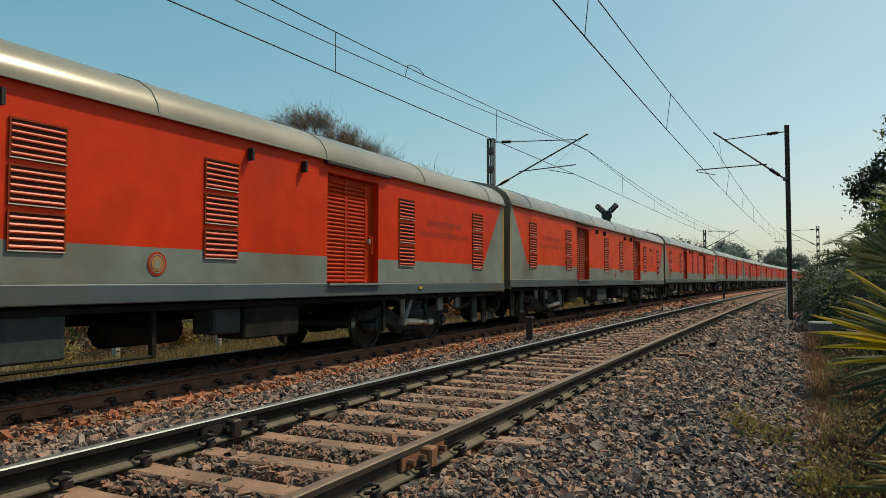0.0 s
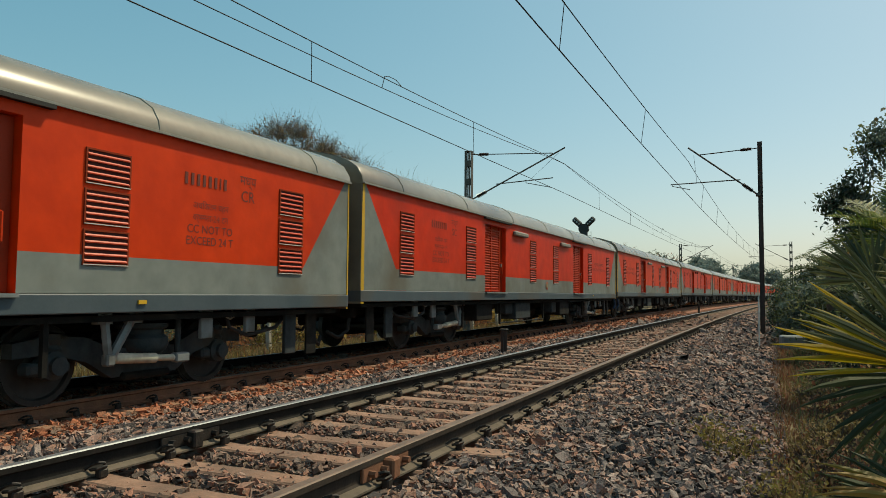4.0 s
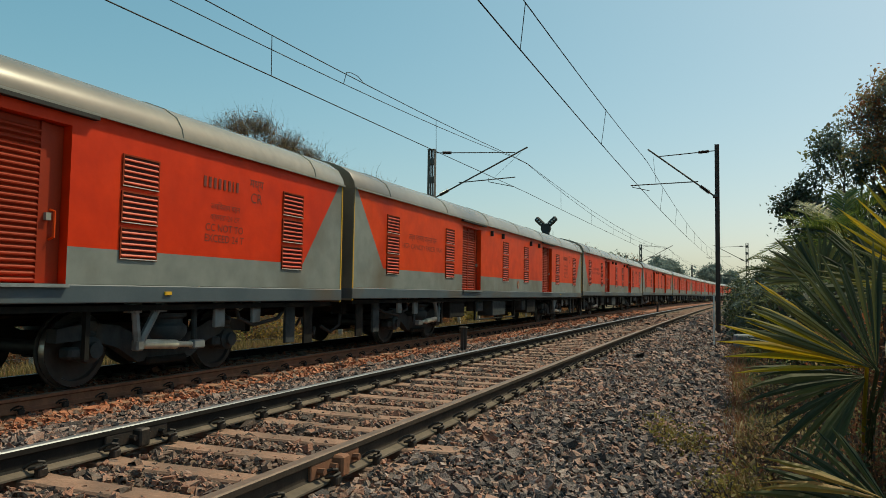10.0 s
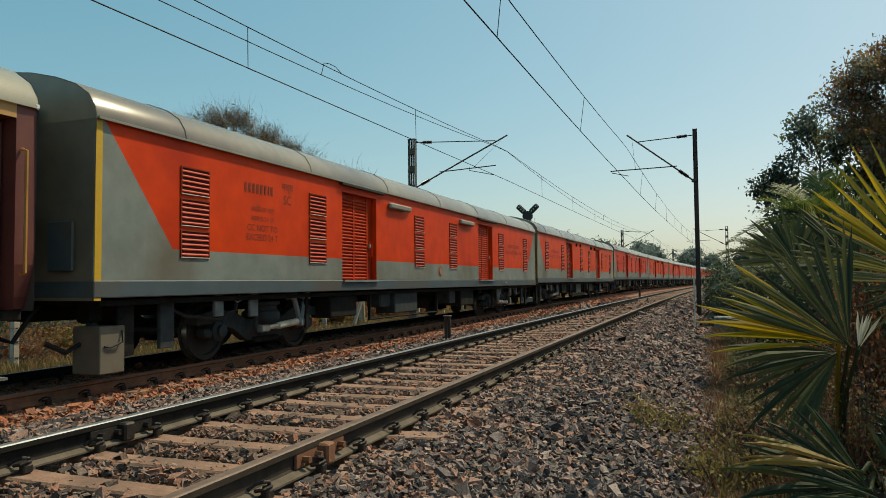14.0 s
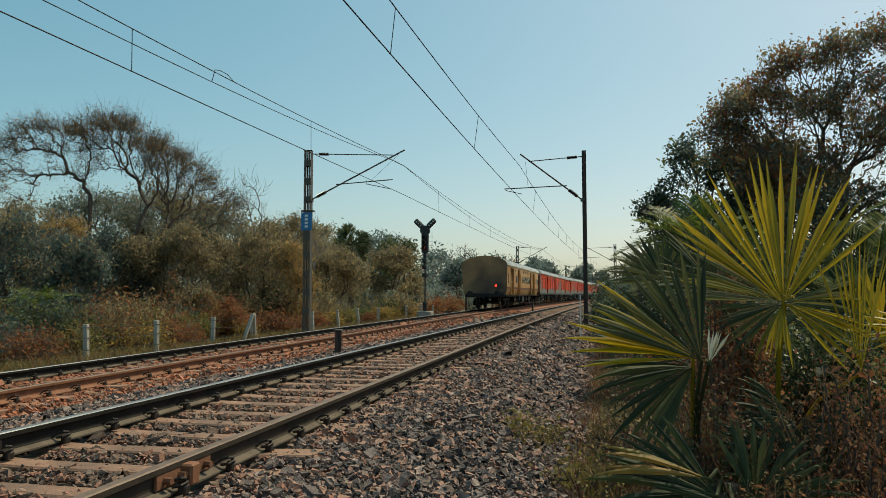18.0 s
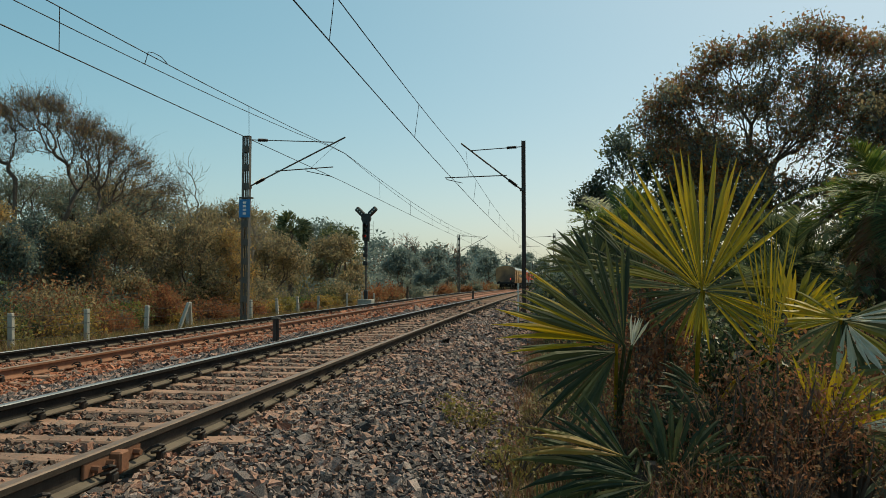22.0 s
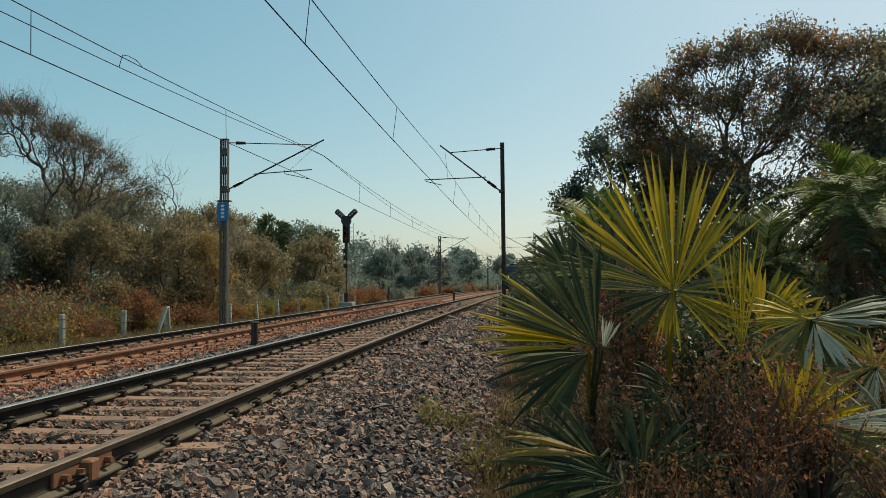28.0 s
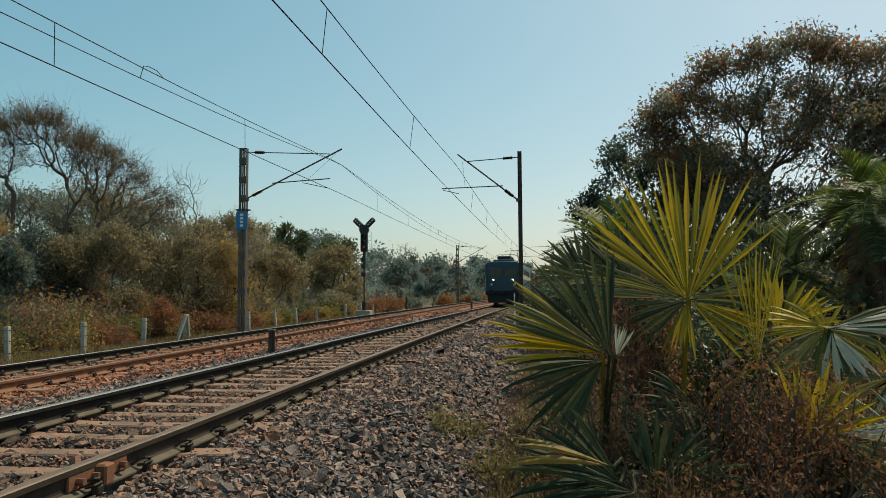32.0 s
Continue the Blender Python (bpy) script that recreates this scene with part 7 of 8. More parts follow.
def left_woods():
    r = rng(200)
    for x, y, h, lean, trunk, seed, hull in ((-29.2, 46, 14.3, -0.06, 0.26, 101, ((-9.4, 11.4), (-7.6, 13.2), (-5.2, 14.0), (-3.0, 14.0), (-1.4, 13.2))), (-27.6, 45.5, 14.6, 0.0, 0.28, 106, ((-3.2, 13.8), (-1.4, 14.2), (0.4, 13.8), (2.0, 12.6), (2.8, 11.8))), (-26.2, 45, 12.8, 0.14, 0.22, 102, ((0.8, 12.4), (2.6, 11.6), (4.2, 10.6), (5.6, 9.4), (6.6, 8.4)))):
        crown = []
        for k in range(12):
            hx = hull[0][0] + (hull[-1][0] - hull[0][0]) * k / 11
            top = profile(hx, hull)
            crown.append((hx, r.uniform(-1.4, 1.4), top - 0.65, 0.8, 0.6, 34))
            crown.append((hx * 0.94, r.uniform(-1.2, 1.2), top - 1.9, 0.9, 0.7, 16))
            if k % 2:
                crown.append((hx * 0.8, r.uniform(-1, 1), top - 3.4, 1.0, 0.8, 11))
        tree(x, y, h, "leaning half-bare tree with a rust-brown crown" if lean > 0.1 else "tall half-bare tree with a rust-brown crown", 5600, 0.062, ["leaf_rust", "leaf_teak", "leaf_wood", "leaf_rust"], seed, None, trunk, 0.145, 0.26, lean, crown, spurs=2, fork=0.5, fine=1300, fine_width=0.008)
    tree(-39.6, 45, 12.6, "bare leafless tree with pale twigs", 0, 0.1, "leaf_olive", 107, 2.0, 0.5, 0.10, 0.3, twigs=46, spurs=2, fine=260, wood="twig")
    tree(-18.9, 46, 10.2, "bare leafless tree with pale twigs", 0, 0.1, "leaf_olive", 103, 2.2, 0.4, 0.10, 0.3, twigs=46, spurs=2, fine=260, fine_mat="twig_pale", wood="twig_pale")
    tree(-17.6, 52, 7.2, "bare leafless tree with pale twigs", 0, 0.1, "leaf_olive", 113, 2.0, 0.4, 0.08, 0.3, twigs=40, spurs=2, fine=200, fine_mat="twig_pale", wood="twig_pale")
    front = [(-43.8, 43, 11.0, "leaf_green"), (-41.2, 45, 8.2, "leaf_wood"), (-38.8, 44, 9.8, "leaf_tan"), (-36.4, 42, 8.4, "leaf_blue"), (-33.9, 43.5, 7.2, "leaf_blue"), (-31.2, 44.5, 8.0, "leaf_tan"), (-29.4, 42, 6.0, "leaf_blue"), (-26.8, 43, 6.0, "leaf_blue"), (-24.8, 43.5, 5.6, "leaf_wood"), (-22.8, 45, 6.6, "leaf_wood"), (-21.0, 46, 6.3, "leaf_wood"), (-19.2, 48, 6.4, "leaf_wood"), (-17.6, 50, 5.6, "leaf_tan"),
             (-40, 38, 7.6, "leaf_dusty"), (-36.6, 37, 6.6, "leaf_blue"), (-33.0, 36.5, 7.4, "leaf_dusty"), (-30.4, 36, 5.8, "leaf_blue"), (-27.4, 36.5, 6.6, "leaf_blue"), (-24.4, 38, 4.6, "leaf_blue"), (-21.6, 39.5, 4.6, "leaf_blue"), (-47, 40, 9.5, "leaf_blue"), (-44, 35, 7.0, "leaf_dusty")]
    for k, (x, y, h, m) in enumerate(front):
        f = 0.74 if x < -22 else 0.84
        x, y, h = nearer(x, y, f) + (2.3 + (h - 2.3) * f,)
        tree(x, y, h * r.uniform(0.96, 1.04), WOODS[m], 11000, 0.075, [m, m, m, "leaf_wood" if m != "leaf_green" else m], 1210 + k, h * r.uniform(0.22, 0.29), 0.14, 0.016 * h, 0.20 + 0.010 * h, r.normal(0, 0.05), None, 130, 1, group="woods behind the fence", fine=500, fine_mat="twig_pale" if k % 3 == 0 else "twig", fine_width=0.012, skirt=True)
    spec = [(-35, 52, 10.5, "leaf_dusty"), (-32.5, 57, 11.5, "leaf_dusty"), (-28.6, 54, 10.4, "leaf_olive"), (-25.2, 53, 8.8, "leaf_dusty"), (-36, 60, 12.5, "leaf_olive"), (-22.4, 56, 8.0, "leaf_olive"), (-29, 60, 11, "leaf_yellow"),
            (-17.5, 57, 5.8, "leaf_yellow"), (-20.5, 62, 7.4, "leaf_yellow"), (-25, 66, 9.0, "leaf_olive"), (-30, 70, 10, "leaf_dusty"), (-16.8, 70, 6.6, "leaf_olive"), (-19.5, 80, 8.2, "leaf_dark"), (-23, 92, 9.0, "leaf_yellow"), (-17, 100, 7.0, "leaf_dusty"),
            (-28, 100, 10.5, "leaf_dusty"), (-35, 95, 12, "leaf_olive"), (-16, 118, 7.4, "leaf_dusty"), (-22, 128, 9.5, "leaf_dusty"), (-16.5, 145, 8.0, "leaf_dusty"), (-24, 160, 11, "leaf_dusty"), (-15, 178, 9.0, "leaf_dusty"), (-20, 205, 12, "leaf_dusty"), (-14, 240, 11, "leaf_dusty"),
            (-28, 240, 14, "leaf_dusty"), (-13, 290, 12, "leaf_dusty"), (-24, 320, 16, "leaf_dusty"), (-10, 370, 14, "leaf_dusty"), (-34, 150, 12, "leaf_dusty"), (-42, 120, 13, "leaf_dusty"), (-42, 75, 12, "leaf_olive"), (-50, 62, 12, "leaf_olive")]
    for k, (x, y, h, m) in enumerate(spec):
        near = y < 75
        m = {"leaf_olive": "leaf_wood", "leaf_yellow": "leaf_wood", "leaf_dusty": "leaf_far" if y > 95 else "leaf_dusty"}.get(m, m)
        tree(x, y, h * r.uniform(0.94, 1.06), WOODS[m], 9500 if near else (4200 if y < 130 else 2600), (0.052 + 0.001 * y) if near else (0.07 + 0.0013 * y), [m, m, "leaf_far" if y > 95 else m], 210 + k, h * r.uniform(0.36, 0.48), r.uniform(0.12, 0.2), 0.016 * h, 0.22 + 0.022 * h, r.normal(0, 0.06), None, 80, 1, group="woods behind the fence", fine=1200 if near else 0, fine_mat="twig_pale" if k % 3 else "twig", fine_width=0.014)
    tree(-19, 108, 9.6, "bare leafless tree with a rounded crown", 400, 0.12, "leaf_rust", 262, 5.0, 0.3, 0.18, 0.3, twigs=120, spurs=4)
    tree(-15.5, 128, 9.4, "bare leafless tree with a rounded crown", 400, 0.12, "leaf_rust", 263, 5.0, 0.3, 0.18, 0.3, twigs=120, spurs=4)
    for k, (x, y, h) in enumerate(((-23.9, 78, 7.8), (-24.8, 80, 6.6))):
        palmyra(x, y, h, 2.3, 300 + k)
    feather_palm(-15.6, 25.0, 1.6, 2.3, 16, "leaf_green", 41, "small feather palm in front of the woods", sag=0.55, wl=0.4)
    for k, (x, y) in enumerate(((-13, 86), (-15.5, 66), (-13.5, 112), (-13, 140))):
        feather_palm(x, y, 1.6, 2.6, 13, "leaf_dusty", 44 + k, "small haze-paled feather palm beside the line", sag=0.55, wl=0.45)
    b = 0
    for x0, x1, y0, y1, n, hs, mats, lab in (
            (-13.8, -12.3, 13, 64, 22, (0.5, 1.3), ["leaf_yellow", "leaf_green", "leaf_rust", "leaf_olive", "leaf_rust"], "low %s bush along the fence"),
            (-17, -14, 18, 70, 22, (1.2, 2.6), ["leaf_rust", "leaf_wood", "", "leaf_rust", "leaf_dark", "leaf_wood"], "%s bush behind the fence"),
            (-17, -14, 16, 33, 12, (1.4, 2.6), ["leaf_blue", "leaf_dark", "leaf_rust", "leaf_rust", "leaf_wood"], "tall %s bush in front of the woods"),
            (-16, -11.8, 60, 260, 30, (1.2, 2.6), ["leaf_wood", "leaf_dusty", "leaf_rust", "leaf_rust"], "%s bush beside the line"),
            (-60, -16, 60, 140, 14, (3.0, 6.0), ["leaf_olive", "leaf_dusty", "leaf_yellow"], "tall %s bush in the woods")):
        for k in range(n):
            x, y = r.uniform(x0, x1), y0 + (y1 - y0) * (k + r.uniform(0, 1)) / n
            h = r.uniform(*hs)
            m = mats[int(r.integers(0, len(mats)))]
            # the grey-green bushes have haze in their leaf colour, the blue-green ones shade
            word = {"leaf_yellow": "yellow-green", "leaf_green": "fresh green", "leaf_rust": "rusty brown", "leaf_olive": "dull olive", "leaf_dark": "dark green", "leaf_dusty": "haze-paled grey-green", "leaf_blue": "shaded blue-green", "leaf_wood": "olive-brown", "": "bare grey"}[m]
            bush(x, y, h * r.uniform(0.6, 0.95), h, lab % word, 0 if not m else (1500 if h < 2 else (2400 if y < 70 else 1000)), 0.026 + 0.012 * h + 0.0008 * y, [m, m, m], 400 + b, group=lab % word, puff=0.22, fine=1000 if not m else (350 if y < 70 else 0), fine_mat="twig_pale" if not m or k % 2 else "twig", fine_width=0.008)
            b += 1
    for x, y, w, h, m, lab in ((-15.9, 21.5, 1.8, 2.0, ["leaf_rust", "leaf_rust", "leaf_yellow"], "broad rust-brown bush behind the fence"), (-14.6, 29.0, 1.3, 1.3, ["leaf_green", "leaf_yellow", "leaf_green"], "fresh green low bush by the fence"), (-14.0, 31.5, 1.2, 1.2, ["leaf_green", "leaf_yellow"], "fresh green low bush by the fence"), (-13.2, 18.5, 1.0, 1.0, ["leaf_yellow", "leaf_rust"], "low orange-brown bush by the fence"), (-13.4, 33.6, 1.0, 1.9, ["leaf_rust"], "dry red-brown thicket beside a mast"), (-15.2, 35.2, 1.7, 2.4, ["leaf_rust", "leaf_rust", "leaf_olive"], "dry red-brown thicket by the fence"), (-17.5, 35.5, 1.0, 3.7, ["leaf_rust"], "dry red-brown thicket by the fence")):
        bush(x, y, w, h, lab, 4600, 0.06, m, 700 + b, 44, puff=0.16, fine=900)
        b += 1
    for k, (x, y, s) in enumerate(((-19.5, 33, 1), (-17.0, 34, -1), (-22.5, 33.5, 1))):
        limb = thing("dead_branches", "pale bare branches leaning out of the thicket", "branch", "dead branches", Matrix.Translation(bend(x, y, ground_at(x, y))))
        for i in range(4):
            a, e = radians(r.uniform(20, 65)), r.uniform(2.2, 3.6)
            tip = Vector((-s * math.cos(a) * e, -0.6 * i, 0.6 + math.sin(a) * e))
            part("branch", Build().tube([(0.2 * i, 0, -0.1), tip * 0.55 + Vector((0, 0, -0.25)), tip], [0.05, 0.03, 0.01], 5), M["twig_pale"], limb)
    tufts("dry_grass", "dry yellow-brown grass beside the far track", scatter(r, 1000, -12.5, -8.1, 6, 60, 0.6) + scatter(r, 400, -16, -12.5, 10, 50), 0.34, "straw", 61)
    tufts("dry_weeds", "low red-brown weeds among dry grass", scatter(r, 500, -12.8, -8.2, 6, 60, 0.5), 0.3, "dry", 65, 10)
    tufts("green_weeds", "low green weeds among dry grass", scatter(r, 350, -12.5, -8.4, 6, 70, 0.4), 0.24, "leaf_olive", 62, 10)


def right_woods():
    crown = [(-4.4, 0, 8.6, 1.1, 0.8, 60), (-4.0, -0.5, 9.4, 1.0, 0.6, 50), (-2.8, 0.5, 10.2, 1.2, 0.7, 64), (-1.9, 0, 11.2, 0.8, 0.7, 50), (-0.2, -0.5, 11.4, 1.0, 0.7, 60), (1.8, 0, 12.1, 1.2, 0.7, 66), (3.0, 0.5, 11.8, 1.1, 0.7, 60), (4.7, 0, 11.3, 1.4, 0.8, 66), (6.3, -0.5, 11.1, 1.5, 0.9, 60),
             (-3.4, 0, 7.6, 1.6, 1.0, 70), (-1.2, 0, 9.0, 1.9, 1.1, 90), (1.2, 0, 9.6, 2.1, 1.3, 100), (3.6, 0, 9.3, 2.1, 1.3, 100), (6.0, 0, 8.8, 2.2, 1.4, 90), (-2.2, -1, 6.6, 1.9, 1.0, 70), (1.0, -1, 7.2, 2.4, 1.2, 90), (4.5, -1, 7.0, 2.5, 1.2, 90), (-0.6, -1, 5.6, 2.4, 0.8, 60), (3.4, -1, 5.6, 2.6, 0.8, 60), (6.6, -1, 7.4, 2.4, 1.3, 90), (2.6, -0.5, 8.2, 2.2, 1.1, 80), (7.6, -1, 5.8, 2.4, 0.9, 60)]
    tree(13.1, 36, 13.15, "broad brown-leaved tree with a dense open crown", 46000, 0.09, ["leaf_teak", "leaf_dusty", "leaf_teak", "leaf_rust", "leaf_wood"], 501, None, 0.16, 0.26, 0.21, 0.02, crown, spurs=3, fork=0.8)
    tree(19.6, 34, 11.4, "broad brown-leaved tree with a dense open crown", 22000, 0.09, ["leaf_teak", "leaf_wood", "leaf_dusty", "leaf_teak"], 502, 4.4, 0.16, 0.22, 0.24, twigs=300, fork=0.8, spurs=3)
    tree(11.0, 38.5, 9.4, "dark leafy tree behind the palms", 9000, 0.12, ["leaf_teak", "leaf_blue"], 509, 2.4, 0.15, 0.16, 0.28, twigs=150, fork=0.35)
    tree(15.8, 31, 6.4, "dark leafy tree behind the palms", 8000, 0.11, ["leaf_blue", "leaf_teak", "leaf_shade"], 507, 3.4, 0.10, 0.14, 0.34, twigs=160, skirt=True)
    tree(18.0, 32, 7.4, "dark leafy tree behind the palms", 9000, 0.10, ["leaf_teak", "leaf_blue", "leaf_shade"], 512, 3.2, 0.10, 0.14, 0.34, twigs=160, skirt=True)
    tree(12.2, 33, 6.2, "dark leafy tree behind the palms", 8000, 0.11, ["leaf_blue", "leaf_teak", "leaf_shade"], 508, 3.0, 0.10, 0.14, 0.34, twigs=160, skirt=True)
    tree(8.9, 39, 8.9, "dark blue-green leafy tree beside the line", 11000, 0.11, ["leaf_blue", "leaf_dark", "leaf_blue"], 503, 1.7, 0.15, 0.16, 0.24, twigs=150, skirt=True)
    tree(7.3, 40, 9.5, "dark blue-green leafy tree beside the line", 9000, 0.11, ["leaf_blue", "leaf_dark", "leaf_blue"], 504, 1.25, 0.25, 0.13, 0.22, twigs=120, skirt=True)
    tree(6.0, 39, 7.0, "dark blue-green leafy tree beside the line", 6000, 0.11, ["leaf_blue", "leaf_shade"], 511, 0.95, 0.2, 0.10, 0.2, twigs=80, skirt=True)
    tree(26, 30, 11.5, "broad olive-brown tree with a dense twiggy crown", 7000, 0.14, ["leaf_dark", "leaf_olive", "leaf_rust"], 505, 4.8, 0.25, 0.2, 0.4)
    for k, (x, y, h) in enumerate(((9.5, 56, 7), (14, 60, 10), (11, 75, 7.5), (12, 100, 8), (16, 125, 10), (13, 160, 10), (14, 220, 12), (15, 300, 14), (25, 48, 12), (22, 80, 12), (30, 36, 12))):
        tree(x, y, h, "dark leafy tree beyond the palms", 3200, 0.12 + 0.0016 * y, ["leaf_dark", "leaf_olive"], 520 + k, h * 0.4, 0.22, 0.18, 0.45, twigs=80, spurs=1, group="trees right of the line")
    r = rng(600)
    k = 0
    for x0, x1, y0, y1, n, hs, mats, lab in (
            (5.2, 6.9, 19, 34, 16, (1.2, 2.0), ["leaf_shade", "leaf_shade", "leaf_dark"], "dark leafy bush beside the near track"),
            (5.6, 8.6, 36, 110, 20, (1.6, 3.0), ["leaf_shade", "leaf_shade", "leaf_dark"], "dark leafy bush beside the near track"),
            (6.5, 15, 14.5, 30, 28, (1.6, 3.6), ["leaf_shade", "leaf_olive", "leaf_dark"], "dark tangled bush behind the palms"),
            (6.0, 14, 110, 300, 14, (2.5, 5), ["leaf_dark", "leaf_olive", "leaf_dark"], "dark leafy bush far down the line")):
        for _ in range(n):
            x, y = r.uniform(x0, x1), r.uniform(y0, y1)
            h = r.uniform(*hs)
            bush(x, y, h * r.uniform(0.6, 0.9), h, lab, 2000 if y < 34 else 900, 0.028 + 0.010 * h + (0.0006 if y < 34 else 0.0012) * y, [mats[int(r.integers(0, 3))], mats[0]], 620 + k, group=lab, puff=0.2)
            k += 1
    feather_palm(8.22, 14.0, 3.05, 1.25, 30, "leaf_green", 71, "tall shaggy date palm with arching feather leaves", sag=0.5, wl=0.26, low=-10, skirt=34)
    feather_palm(7.3, 15.0, 2.1, 1.0, 26, "leaf_dark", 72, "young feather palm behind the fan palms", sag=0.3, wl=0.34, low=-30)
    feather_palm(6.5, 14.2, 1.6, 0.95, 20, "leaf_dark", 75, "young feather palm behind the fan palms", sag=0.3, wl=0.3, low=-20)
    feather_palm(4.95, 16.5, 2.6, 1.25, 18, "leaf_green", 76, "yellow-green feather palm behind the fan palms", sag=0.35, wl=0.32)
    feather_palm(4.5, 24.0, 2.2, 1.4, 20, "leaf_dark", 77, "dark feather palm beside the line", sag=0.5, wl=0.32)
    feather_palm(5.3, 21.5, 1.6, 1.5, 20, "leaf_dark", 73, "small dark feather palm beside the line", sag=0.5, wl=0.3)
    feather_palm(5.6, 27.5, 2.0, 1.7, 20, "leaf_blue", 74, "small dark feather palm beside the line", sag=0.5, wl=0.3)
    feather_palm(4.4, 30.2, 1.3, 1.7, 26, "leaf_blue", 78, "small dark feather palm beside the line", sag=0.6, wl=0.34, low=-25)
    for x, y, w, h in ((4.3, 30.0, 1.0, 2.1), (5.3, 30.5, 1.1, 2.8), (4.9, 26.2, 0.9, 2.5), (5.6, 24.0, 1.0, 2.8), (4.7, 34.5, 1.0, 2.4), (3.65, 35.8, 0.8, 2.2), (4.2, 38.0, 1.0, 3.0), (3.9, 31.5, 0.6, 1.5), (3.7, 43.0, 0.9, 2.4)):
        bush(x, y, w, h, "dark leafy bush beside the near track", 4200, 0.055, ["leaf_blue", "leaf_shade", "leaf_dark"], 690 + int(y * 3), 40, group="dark leafy bush beside the near track", puff=0.2)
    for k, (x, y, h) in enumerate(((4.6, 21.0, 0.6), (4.8, 24.0, 0.9), (5.0, 26.0, 1.1), (4.9, 30.6, 1.2), (4.5, 31.8, 0.9), (5.1, 33.5, 1.4), (4.9, 38.0, 1.4), (5.2, 43.0, 1.6), (5.0, 50.0, 1.5))):
        bush(x, y, h * 0.62, h, "dark leafy bush beside the near track", 2200, 0.045, ["leaf_shade", "leaf_shade", "leaf_dark"], 680 + k, group="dark leafy bush beside the near track", puff=0.2)
    tufts("verge_grass", "dry brown weeds on the verge", scatter(r, 1500, 3.05, 4.8, -2, 30, 0.4), 0.17, "dry", 63, 12, 0.09)
    tufts("verge_weeds", "low straw-coloured weeds on the verge", scatter(r, 900, 2.95, 4.6, 4, 34, 0.4), 0.14, "straw", 64, 12, 0.09)
    tufts("verge_shade_weeds", "low dark green weeds on the verge", scatter(r, 800, 3.6, 5.2, 6, 40, 0.5), 0.24, "leaf_dark", 66, 12, 0.10)
    for k, (x, y, h, m) in enumerate(((3.75, 12.6, 0.35, "straw"), (3.9, 14.2, 0.40, "dry"), (3.7, 16.0, 0.3, "straw"), (4.1, 17.6, 0.45, "leaf_dark"), (3.6, 11.2, 0.40, "straw"), (3.75, 10.2, 0.45, "dry"), (4.0, 19.4, 0.4, "dry"), (4.1, 22.0, 0.4, "leaf_dark"), (4.9, 15.4, 0.7, "dry"), (5.0, 17.0, 1.0, "leaf_dark"))):
        bush(x, y, h * 0.75, h, "low %s weeds at the ballast edge" % ("dry brown" if m in ("dry", "straw") else "tangled green"), 1300, 0.024 + 0.008 * h, [m, m, "leaf_wood"], 660 + k, 26, "weed_clump", "weeds at the ballast edge", 0.2, 500)


